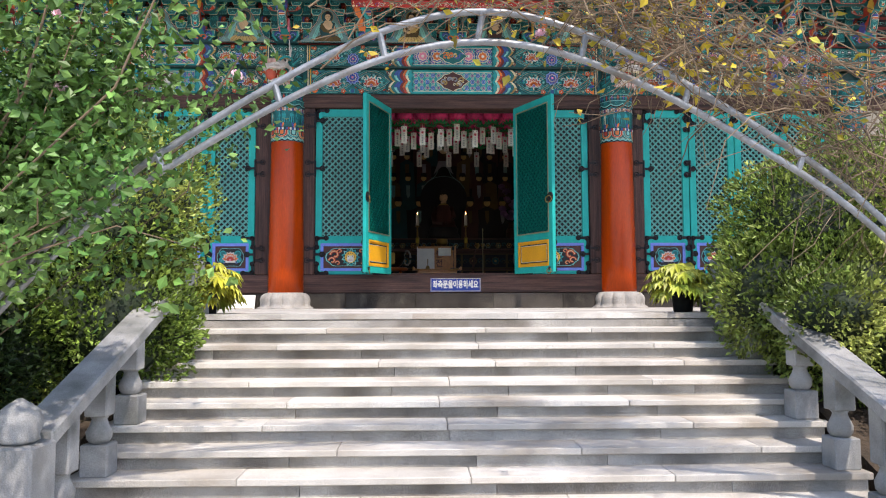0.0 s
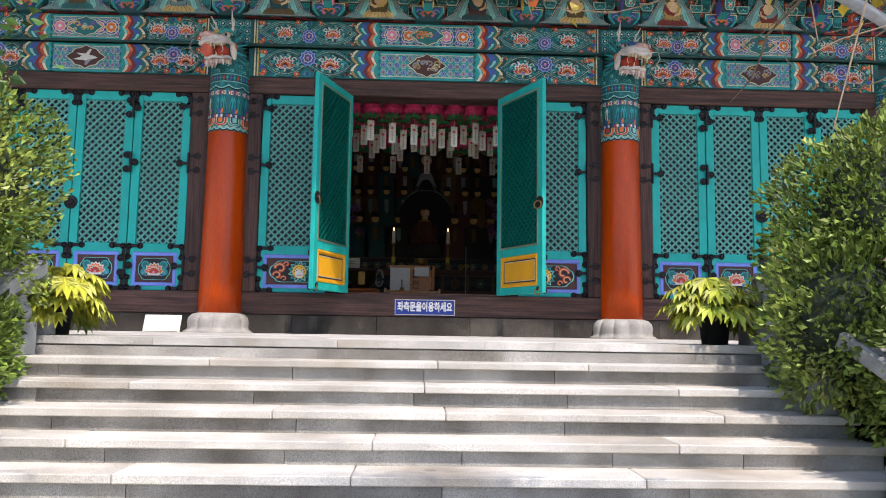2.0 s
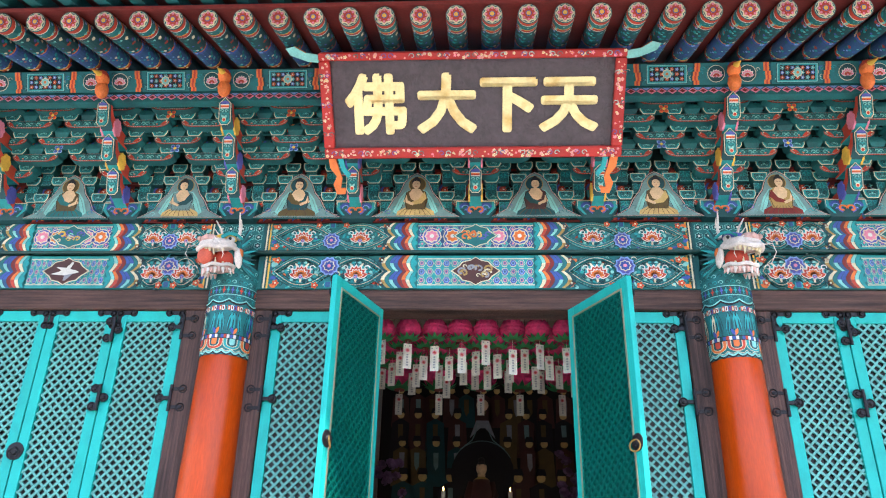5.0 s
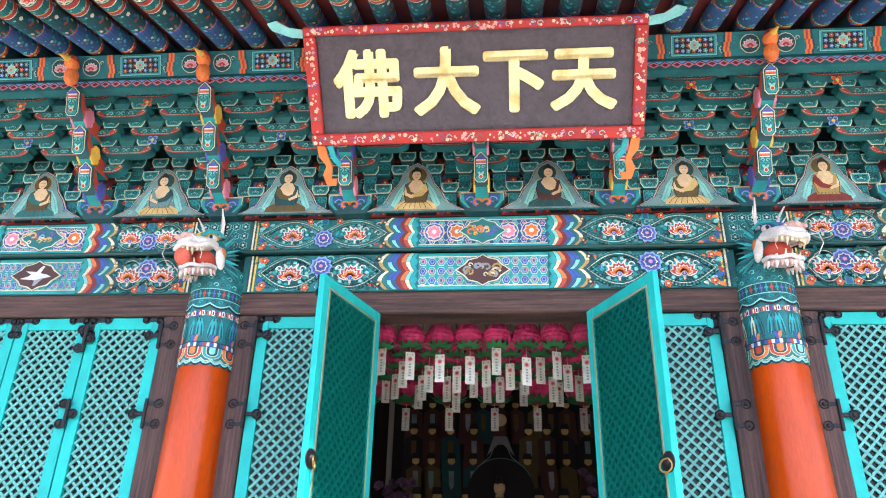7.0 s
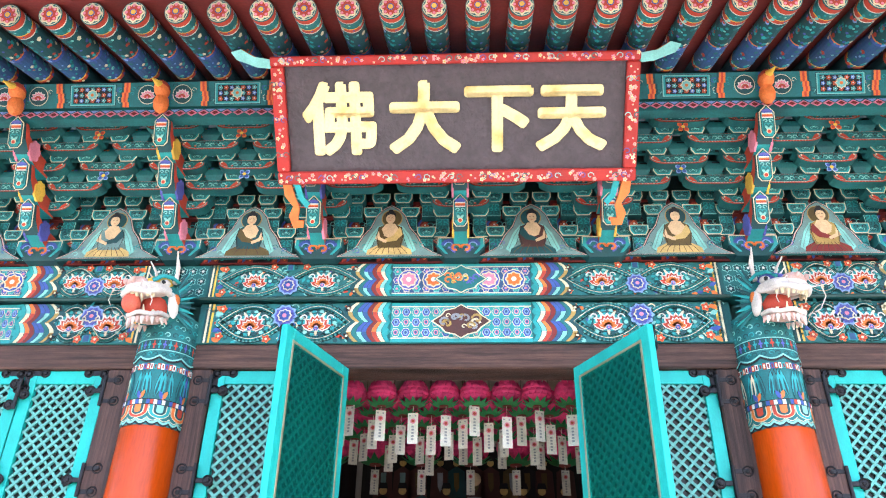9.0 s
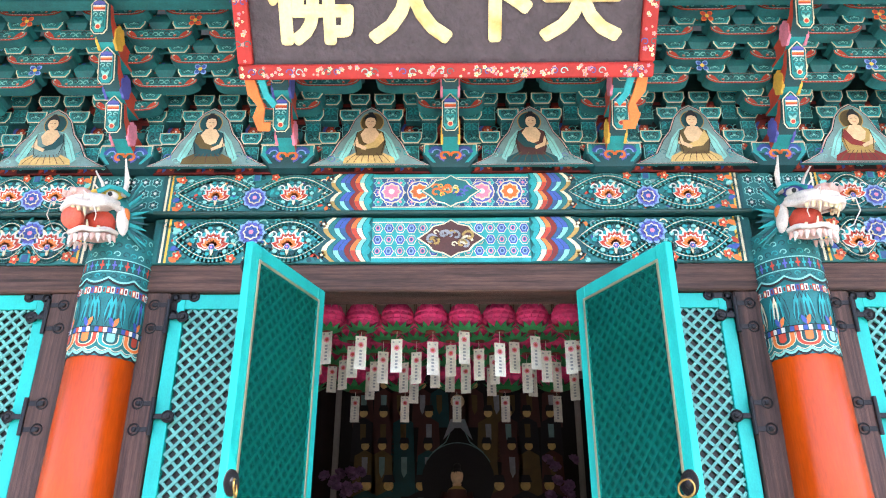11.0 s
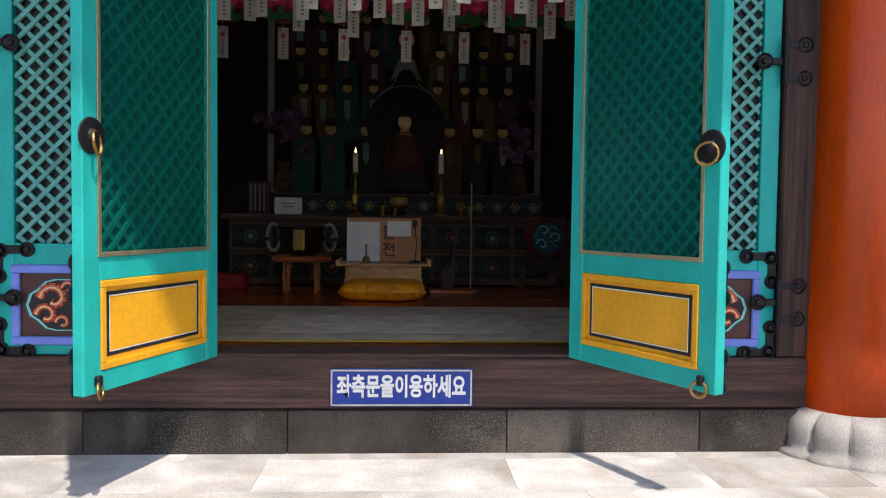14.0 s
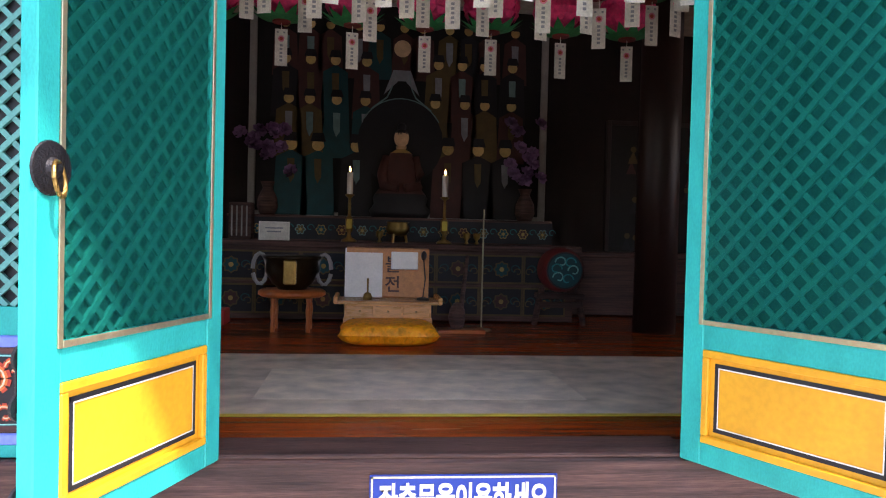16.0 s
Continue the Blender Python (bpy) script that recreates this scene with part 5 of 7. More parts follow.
def purlin_art():
    p, w, h, rn = Paint(0.0015), STEP, 0.215, random.Random(6)
    p.rect(0, w, 0, h, "green", 1)
    for k in range(60):
        p.scroll(rn.uniform(0.03, w - 0.03), rn.uniform(0.03, h - 0.03), rn.uniform(0.012, 0.03), rn.choice(["lteal", "dgreen", "teal", "cream", "blue", "dgreen"]), 2, rn.choice((1, -1)))
    for c, s in ((w * 0.3, 1), (w * 0.7, -1)):
        for i, col in enumerate(("dgreen", "orange", "red", "orange")):
            for k in range(5):
                x = c - s * 0.018 * i + s * 0.012 * math.sin(k * 1.3)
                p.rect(x - 0.009, x + 0.009, h * k / 5, h * (k + 1) / 5, col, 3)
    p.rect(w * 0.34, w * 0.66, 0.012, h - 0.012, "dgreen", 3), p.rect(w * 0.345, w * 0.655, 0.018, h - 0.018, "lteal", 4), p.rect(w * 0.352, w * 0.648, 0.024, h - 0.024, "teal", 5), p.rect(w * 0.365, w * 0.635, 0.036, h - 0.036, "black", 6)
    for i in range(7):
        for j in range(3):
            x, z = w * 0.365 + w * 0.27 * (i + 0.5) / 7, 0.036 + (h - 0.072) * (j + 0.5) / 3
            p.flower(x, z, 0.021, (("orange", "blue", "lteal")[(i + j) % 3], ("red", "lblue", "teal")[(i + j) % 3], "white"), 5, 7)
    p.flower(w / 2, h / 2, 0.05, ("cream", "lteal", "orange"), 8, 10)
    for f in (0.12, 0.88):
        p.disc(w * f, h / 2, 0.085, "cream", 3, 16), p.disc(w * f, h / 2, 0.079, "dgreen", 4, 16), p.lotus(w * f, h * 0.36, 0.075, 5, "pink"), p.lotus(w * f, h * 0.36, 0.045, 8, "red")
    for f in (0.0, 1.0):
        for i, col in enumerate(("red", "green", "blue", "green")):
            x = abs(f * w - 0.012 * (i + 0.5))
            p.rect(x - 0.006, x + 0.006, 0, h, col, 3)
    return p.mesh("purlin_painting")


pm = purlin_art()
for i in range(-5, 5):
    part("purlin_painting", pm, None, purlin, m=pose(XC + i * STEP, PY - 0.142 * 0.9, PZ - 0.142 * 0.42, 25) @ pose(0, 0, -0.105))
tb = structure("purlin_tie", box(COLS[0] - 0.5, COLS[3] + 0.5, PY - 0.05, PY + 0.05, PZ - 0.25, PZ - 0.12), "green", "flat painted tie under the purlin", "beam")
p = Paint()
x = 0
while x < COLS[3] - COLS[0]:
    p.poly([(x, 0.04), (x + 0.05, 0.075), (x + 0.1, 0.04), (x + 0.05, 0.005)], "pink", 1), p.poly([(x + 0.02, 0.04), (x + 0.05, 0.06), (x + 0.08, 0.04), (x + 0.05, 0.02)], "dred", 2)
    p.poly([(x + 0.06, 0.08), (x + 0.14, 0.08), (x + 0.1, 0.05)], "lblue", 1)
    x += 0.1
part("tie_painting", p.mesh("tie_painting"), None, tb, m=pose(COLS[0], PY - 0.0515, PZ - 0.24))

RS, RR = 0.312, 0.088
slope = math.radians(19.5)
ry = Vector((0, -math.cos(slope), -math.sin(slope)))
r_top, r_end = Vector((0, PY + 0.9, PZ + PR + 0.09 + 0.9 * math.tan(slope))), None
LEN = 0.9 / math.cos(slope) + 1.20


def rafter_mesh():
    bm = rod((0, 0, 0), ry * LEN, RR, n=18)
    def pick(c, n):
        return "dgreen"
    pigment(bm, pick)
    # painted rings near the end, standing a little proud of the round timber
    t = ry.to_track_quat("Z", "Y").to_matrix()
    lay = bm.loops.layers.float_color.get("pigment")
    bands = [(0.0, 0.05, "red"), (0.05, 0.06, "white"), (0.06, 0.14, "green"), (0.14, 0.15, "yellow"), (0.15, 0.19, "red"), (0.19, 0.2, "white"), (0.2, 0.55, "dgreen"), (0.55, 0.565, "orange"), (0.565, 0.60, "blue"), (0.60, 0.95, "navy"), (0.95, 0.965, "yellow"), (0.965, 1.0, "red")]
    for a, b, col in bands:
        for k in range(18):
            q = []
            for d, kk in ((a, k), (a, k + 1), (b, k + 1), (b, k)):
                th = 2 * math.pi * kk / 18
                q.append(bm.verts.new(ry * (LEN - d) + t @ Vector((math.cos(th), math.sin(th), 0)) * (RR + 0.003)))
            f = bm.faces.new(q)
            for l in f.loops:
                l[lay] = C[col]
    # leaf scrolls and blossoms along it
    rn = random.Random(2)
    for i in range(190):
        d, th = rn.uniform(0.07, 1.0), rn.uniform(0, 2 * math.pi)
        s = rn.uniform(0.007, 0.02)
        col = rn.choice(["lteal", "red", "teal", "lblue", "teal", "blue", "cream", "green", "violet", "teal"])
        q = []
        for kx, kz in ((1, 0), (0.4, 0.7), (-0.6, 0.6), (-1, -0.2), (-0.2, -0.8), (0.6, -0.6)):
            an = th + kx * s / RR
            q.append(bm.verts.new(ry * (LEN - d - kz * s * 1.6) + t @ Vector((math.cos(an), math.sin(an), 0)) * (RR + 0.0055)))
        f = bm.faces.new(q)
        for l in f.loops:
            l[lay] = C[col]
    me = bpy.data.meshes.new("rafter")
    bm.to_mesh(me), bm.free()
    me.materials.append(M["paint"])
    return me


def rafter_end():
    p = Paint()
    p.disc(0, 0, RR * 1.02, "green", 1, 20), p.disc(0, 0, RR * 0.95, "cream", 2, 20), p.disc(0, 0, RR * 0.9, "green", 3, 20)
    p.flower(0, 0, RR * 0.93, ("cream", "red", "yellow"), 8, 4)
    for k in range(8):
        p.disc(RR * 0.6 * math.cos(k * 0.785), RR * 0.6 * math.sin(k * 0.785), RR * 0.13, "pink", 7, 8)
    p.disc(0, 0, RR * 0.3, "blue", 8, 12), p.disc(0, 0, RR * 0.22, "yellow", 9, 10)
    return p.mesh("end_flower")


rm, em = rafter_mesh(), rafter_end()
x0r = XC - RS * 22.5
for i in range(46):
    e = empty("rafter", pose(x0r + i * RS, r_top.y, r_top.z), "round eaves rafter painted green with a flower on its end", "rafter", "eaves rafters")
    part("shaft", rm, None, e)
    part("end_flower", em, None, e, m=Matrix.Translation(ry * (LEN + 0.001)) @ pose(0, 0, 0, 19.5))
# boards over the rafters and the flying rafters beyond them
up = Vector((0, -math.sin(slope), math.cos(slope)))


def slab(name, d0, d1, off, th, material, label, cat, x0=COLS[0] - 2.2, x1=COLS[3] + 2.2):
    bm = bmesh.new()
    c = []
    for x in (x0, x1):
        for d in (d0, d1):
            for o in (off, off + th):
                c.append(bm.verts.new(Vector((x, r_top.y, r_top.z)) + ry * d + up * o))
    for f in ((0, 1, 3, 2), (4, 6, 7, 5), (0, 4, 5, 1), (2, 3, 7, 6), (0, 2, 6, 4), (1, 5, 7, 3)):
        bm.faces.new([c[k] for k in f])
    bmesh.ops.recalc_face_normals(bm, faces=bm.faces[:])
    return structure(name, bm, material, label, cat)


slab("soffit", -0.3, LEN + 0.03, RR + 0.003, 0.03, "maroon", "maroon painted boards above the rafters", "soffit")
slab("roof", -6.0, LEN + 0.60, RR + 0.30, 0.12, "tile", "grey tiled roof over deep eaves", "roof")
slab("upper_soffit", LEN - 0.3, LEN + 0.50, RR + 0.19, 0.03, "maroon", "maroon painted boards at the eaves' edge", "soffit")
slab("eaves_fascia", LEN + 0.49, LEN + 0.55, RR + 0.06, 0.2, "green", "green painted fascia board at the eaves", "fascia")


def flying_art():
    p = Paint()
    p.rect(-0.055, 0.055, 0, 0.11, "cream", 1), p.rect(-0.048, 0.048, 0.007, 0.103, "green", 2), p.flower(0, 0.055, 0.045, ("white", "blue", "red"), 6, 3)
    return p.mesh("end_flower")


fm, fa = None, flying_art()
for i in range(46):
    e = empty("flying_rafter", pose(x0r + i * RS, r_top.y, r_top.z), "square flying rafter painted green, above the round one", "rafter", "flying rafters")
    if fm is None:
        bm = bmesh.new()
        c = [bm.verts.new(ry * d + up * o + Vector((x, 0, 0))) for x in (-0.055, 0.055) for d in (LEN - 0.25, LEN + 0.45) for o in (RR + 0.06, RR + 0.17)]
        for f in ((0, 1, 3, 2), (4, 6, 7, 5), (0, 4, 5, 1), (2, 3, 7, 6), (0, 2, 6, 4), (1, 5, 7, 3)):
            bm.faces.new([c[k] for k in f])
        bmesh.ops.recalc_face_normals(bm, faces=bm.faces[:])
        fm = part("shaft", bm, "green", e).data
    else:
        part("shaft", fm, None, e)
    part("end_flower", fa, None, e, m=Matrix.Translation(ry * (LEN + 0.452) + up * (RR + 0.06)) @ pose(0, 0, 0, 19.5))

# ---- the name board ----
pb, pt = Vector((1.04, 10.70, 6.03)), Vector((1.04, 10.0, 6.74))
tilt = math.degrees(math.atan2(pb.y - pt.y, pt.z - pb.z))
PH = (pt - pb).length
sign = empty("name_board", Matrix.Translation(pb) @ pose(0, 0, 0, tilt), "large black name board with gilt characters in a red flowered frame", "sign board")
PW = 1.42
part("board", box(-PW + 0.1, PW - 0.1, 0.02, 0.06, 0.08, PH - 0.06, 0.004), "board", sign, "black board with a hammered surface")


def frame_bar(x0, x1, z0, z1, name):
    b = part(name, box(x0, x1, -0.03, 0.06, z0, z1, 0.012), "maroon_red", sign, "red frame painted with pink blossoms")
    p, rn = Paint(), random.Random(int(1000 * (x0 + z0)) + 77)
    w, h = x1 - x0, z1 - z0
    for k in range(int(w * h * 420)):
        x, z = rn.uniform(0.02, w - 0.02), rn.uniform(0.015, h - 0.015)
        p.flower(x, z, rn.uniform(0.008, 0.02), (rn.choice(["cream", "pink", "cream"]), rn.choice(["pink", "cream"]), "yellow"), 5, 1)
    for k in range(int(max(w, h) / 0.24)):
        f = (k + 0.5) / int(max(w, h) / 0.24)
        x, z = (w * f, h / 2) if w > h else (w / 2, h * f)
        for s in (1, -1):
            p.scroll(x + s * 0.03, z, 0.028, rn.choice(["lteal", "blue", "green"]), 4, s)
    part("blossoms", p.mesh("blossoms"), None, b, m=pose(x0, -0.031, z0))


frame_bar(-PW, PW, 0, 0.10, "bottom_bar"), frame_bar(-PW, PW, PH - 0.075, PH, "top_bar")
frame_bar(-PW, -PW + 0.10, 0.101, PH - 0.076, "side_bar"), frame_bar(PW - 0.10, PW, 0.101, PH - 0.076, "side_bar")


def text_mesh(body, size, depth, heavy=0.0):
    c = bpy.data.curves.new("lettering", "FONT")
    c.body, c.size, c.extrude, c.offset = body, size, depth, heavy
    c.align_x, c.align_y = "CENTER", "CENTER"
    c.resolution_u = 3
    ob = bpy.data.objects.new("lettering", c)
    me = bpy.data.meshes.new_from_object(ob)
    bpy.data.objects.remove(ob)
    return me


def rounded(me, r):
    """Lettering with a round moulding along its outline, as brushed and carved strokes have."""
    bm = bmesh.new()
    bm.from_mesh(me)
    bm.normal_update()
    top = max(v.co.z for v in bm.verts)
    rim = [(e.verts[0].co.copy(), e.verts[1].co.copy()) for e in bm.edges if min(v.co.z for v in e.verts) > top - 1e-5 and any(abs(f.normal.z) < 0.5 for f in e.link_faces)]
    n = len(bm.verts)
    for p, q in rim:
        rod(p, q, r, n=8, bm=bm), ball(p, r, bm, 1)
    bm.verts.ensure_lookup_table()
    for v in bm.verts[n:]:
        v.co.z = top - 0.003 + (v.co.z - top) * 0.3
    out = bpy.data.meshes.new("character")
    bm.to_mesh(out), bm.free()
    return out


for ch, x, s in (("佛", -0.895, 0.60), ("大", -0.235, 0.59), ("下", 0.345, 0.57), ("天", 0.91, 0.57)):
    me = rounded(text_mesh(ch, s * 0.97, 0.008, 0.002), 0.021)
    me.materials.append(M["gold"])
    part("character", me, None, sign, "thick brush-written gilt character", m=pose(x, 0.010, 0.47, 90))
for s in (1, -1):
    # carved ends of the top bar, and the hanging cloud-shaped ears below
    bm = prism([(s * x, z) for x, z in ((PW, PH - 0.02), (PW + 0.12, PH + 0.0), (PW + 0.22, PH + 0.06), (PW + 0.3, PH + 0.04), (PW + 0.26, PH - 0.02), (PW + 0.1, PH - 0.08), (PW, PH - 0.09))], -0.01, 0.04)
    bm.normal_update()
    part("frame_ear", pigment(bm, lambda c, n: "orange" if abs(c.x) > PW + 0.15 else "lteal"), "paint", sign)
    bm = prism([(s * x, z) for x, z in ((PW - 0.10, 0.0), (PW - 0.03, 0.0), (PW - 0.04, -0.1), (PW - 0.10, -0.18), (PW - 0.06, -0.26), (PW - 0.09, -0.36), (PW - 0.17, -0.36), (PW - 0.18, -0.3), (PW - 0.13, -0.3), (PW - 0.15, -0.2), (PW - 0.12, -0.1))], 0.0, 0.03)
    bm.normal_update()
    part("frame_tassel", pigment(bm, lambda c, n: "orange"), "paint", sign, "carved orange cloud scroll")
    bm = prism([(s * x, z) for x, z in ((PW - 0.17, 0.0), (PW - 0.12, 0.0), (PW - 0.15, -0.12), (PW - 0.21, -0.2), (PW - 0.24, -0.16), (PW - 0.19, -0.1))], -0.004, 0.02)
    part("frame_tassel", pigment(bm, lambda c, n: "teal"), "paint", sign, "carved teal cloud scroll")


# ---- dragon heads on the columns ----
def dragon(x, turn, brow, pearl):
    e = empty("dragon_head_carving", pose(x, YF - 0.22, 5.33, 13, 0, turn) @ Matrix.Diagonal((0.92, 0.92, 1.02, 1)), "carved and painted dragon head with open red mouth and horns", "carving", "dragon heads on the columns")
    pieces = {}
    bm = None
    def add(fn, col, name="skull"):
        nonlocal bm
        if name not in pieces:
            pieces[name] = bmesh.new()
            pieces[name].loops.layers.float_color.new("pigment")
        bm = pieces[name]
        lay = bm.loops.layers.float_color["pigment"]
        old = set(bm.faces)
        fn()
        bm.normal_update()
        for f in bm.faces:
            if f not in old:
                for l in f.loops:
                    l[lay] = C[col]
    add(lambda: ball((0, 0.03, 0.0), 0.18, bm, 2, (0.95, 1.1, 1.1)), "green")
    # upper jaw with its lip, nose and forehead
    add(lambda: ball((0, -0.20, 0.085), 0.2, bm, 3, (0.86, 1.15, 0.36)), "bone", "upper_jaw")
    add(lambda: ball((0, -0.33, 0.125), 0.1, bm, 2, (1.15, 0.9, 0.6)), "blush", "upper_jaw")
    add(lambda: ball((0, -0.10, 0.155), 0.13, bm, 2, (1.0, 1.15, 0.5)), brow)
    for i in range(22):
        a = i * 2.4
        add(lambda: ball((0.10 * math.sqrt(i / 22) * math.cos(a), -0.10 + 0.11 * math.sqrt(i / 22) * math.sin(a), 0.212 - 0.03 * i / 22), 0.017, bm, 1, (1, 1, 0.5)), "cream" if i % 2 else "ochre" if brow == "yellow" else "lblue")
    rim = [(0.175 * math.cos(a), -0.20 - 0.235 * math.sin(a), 0.045 + 0.012 * math.cos(5 * a)) for a in [-0.5 + (math.pi + 1.0) * k / 22 for k in range(23)]]
    add(lambda: pipe(rim, 0.026, 8, bm), "bone", "upper_jaw")
    # mouth
    add(lambda: ball((0, -0.12, -0.05), 0.13, bm, 2, (0.95, 1.2, 0.85)), "red", "mouth")
    add(lambda: ball((0, -0.25, -0.12), 0.09, bm, 2, (0.9, 1.5, 0.35)), "orange", "mouth")
    if pearl:
        add(lambda: ball((0, -0.385, -0.045), 0.082, bm, 3), "coral", "pearl")
    # lower jaw with a rim and a ruffled beard
    add(lambda: ball((0, -0.19, -0.15), 0.15, bm, 2, (0.88, 1.2, 0.22)), "blush", "lower_jaw")
    rim2 = [(0.145 * math.cos(a), -0.19 - 0.20 * math.sin(a), -0.135 + 0.008 * math.cos(6 * a)) for a in [-0.5 + (math.pi + 1.0) * k / 20 for k in range(21)]]
    add(lambda: pipe(rim2, 0.019, 8, bm), "bone", "lower_jaw")
    for k in range(17):
        a = -0.3 + (math.pi + 0.6) * k / 16
        add(lambda: rod((0.14 * math.cos(a), -0.19 - 0.19 * math.sin(a), -0.17), (0.155 * math.cos(a), -0.19 - 0.215 * math.sin(a), -0.215 - 0.012 * (k % 2)), 0.022, 0.006, 6, bm), "bone" if k % 2 else "blush", "lower_jaw")
    for k in range(11):
        a = 0.35 + (math.pi - 0.7) * k / 10
        fang = k in (2, 8)
        add(lambda: rod((0.158 * math.cos(a), -0.20 - 0.215 * math.sin(a), 0.035), (0.15 * math.cos(a), -0.20 - 0.205 * math.sin(a), -0.045 if fang else -0.005), 0.018, 0.004 if fang else 0.013, 6, bm), "cream", "upper_jaw")
        if k % 2 == 0:
            add(lambda: rod((0.13 * math.cos(a), -0.19 - 0.18 * math.sin(a), -0.14), (0.13 * math.cos(a), -0.19 - 0.18 * math.sin(a), -0.065 if fang else -0.105), 0.016, 0.004 if fang else 0.012, 6, bm), "cream", "lower_jaw")
    for s in (1, -1):
        # cheek flaps that join the jaws
        add(lambda: ball((s * 0.155, -0.06, -0.05), 0.075, bm, 2, (0.4, 0.75, 1.5)), "bone")
        add(lambda: ball((s * 0.168, -0.03, 0.0), 0.042, bm, 2, (0.4, 0.8, 1.2)), "orange")
        add(lambda: ball((s * 0.13, -0.13, 0.135), 0.045, bm, 2, (0.8, 1.2, 0.75)), "bone", f"eye:{s}")
        add(lambda: ball((s * 0.152, -0.165, 0.137), 0.02, bm, 1), "black", f"eye:{s}")
        add(lambda: pipe([(s * 0.10, -0.24, 0.15), (s * 0.15, -0.17, 0.19), (s * 0.17, -0.08, 0.185), (s * 0.17, 0.0, 0.15)], 0.02, 7, bm, 0.7), "teal")
        add(lambda: pipe([(s * 0.12, -0.02, 0.15), (s * 0.14, 0.0, 0.24), (s * 0.15, -0.01, 0.32), (s * 0.19, -0.04, 0.42)], 0.024, 8, bm, 0.25), "bone", f"horn:{s}")
        add(lambda: pipe([(s * 0.14, 0.0, 0.24), (s * 0.19, -0.02, 0.28), (s * 0.215, -0.05, 0.34)], 0.015, 6, bm, 0.2), "bone", f"horn:{s}")
        for k in range(15):
            a = -1.25 + 0.19 * k
            add(lambda: rod((s * 0.13, 0.02, 0.0 + 0.12 * math.sin(a)), (s * (0.2 + 0.08 * math.cos(a)), 0.07 + 0.02 * (k % 2), 0.0 + 0.27 * math.sin(a)), 0.024, 0.003, 5, bm), ("green", "teal", "dgreen")[k % 3], "mane")
        add(lambda: pipe([(s * 0.12, -0.38, 0.08), (s * 0.20, -0.43, 0.10), (s * 0.27, -0.42, 0.03), (s * 0.26, -0.37, -0.07), (s * 0.21, -0.35, -0.1)], 0.006, 5, bm, 0.6), "bone", f"whisker:{s}")
        add(lambda: ball((s * 0.05, -0.41, 0.14), 0.028, bm, 1), "blush")
    for name, b in pieces.items():
        for f in b.faces:
            f.smooth = len(f.verts) == 3
        tagged(part(name.split(":")[0], b, "paint", e), kind="stuff" if name == "mane" else "")


dragon(COLS[1], -30, "yellow", True), dragon(COLS[2], 28, "violet", False)

# ---- inside the hall ----
carpet = tagged(part("carpet", box(-2.6, 4.8, 12.78, 14.78, FLOOR + 0.001, FLOOR + 0.009, 0.003), "carpet"), "grey ribbed carpet runner on the varnished floor", "carpet")
tagged(part("floor_mat", box(0.05, 2.05, 13.15, 14.1, FLOOR + 0.0095, FLOOR + 0.014, 0.002), "mat2"), "lighter grey mat lying on the carpet", "mat")
tagged(part("tape_strip", box(-2.6, 4.8, 12.74, 12.79, FLOOR + 0.0095, FLOOR + 0.013), "tape"), "yellow tape along the carpet's edge", "tape")
tagged(part("threshold", box(OPEN_L, OPEN_R, YF - 0.02, YF + 0.24, 2.3055, 2.325, 0.006), "darkwood"), "worn dark wooden threshold", "threshold", kind="structure")
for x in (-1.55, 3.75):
    tagged(part("inner_column", lathe([(0.22, 0), (0.21, 4.2)], 28, at=(x, 16.4, FLOOR)), "darkcolumn", smooth=True), "round column inside the hall, its colour darkened for dimness", "column", "inner columns")

# notice on the sill beam
notice = empty("notice_plate", pose(1.10, YF - 0.0345, 2.148), "blue enamel notice with white lettering and a white rim", "notice")
part("plate", box(-0.378, 0.378, -0.008, 0, -0.102, 0.102, 0.003), "blue", notice)
pl = Paint()
for x0, x1, z0, z1 in ((-.372, .372, -.096, -.088), (-.372, .372, .088, .096), (-.372, -.364, -.096, .096), (.364, .372, -.096, .096)):
    pl.rect(x0, x1, z0, z1, "cream", 1)
part("rim", pl.mesh("rim"), None, notice, m=pose(0, -0.0081, 0))
me = text_mesh("좌측문을이용하세요", 0.098, 0.0015, 0.0032)
me.materials.append(M["white"])
part("lettering", me, None, notice, m=pose(0, -0.0105, 0, 90) @ Matrix.Diagonal((0.84, 1.28, 1, 1)))

# white notice board leaning by the column
nb = empty("standing_notice", pose(-2.08, 11.50, P + 0.001), "small white blank notice board leaning on the plinth", "notice board")
part("board", box(-0.22, 0.22, 0, 0.012, 0, 0.22, 0.003), "paper", nb, m=pose(0, 0, 0, -22))
part("foot", box(-0.2, 0.2, 0, 0.1, 0, 0.01, 0.002), "strip", nb)


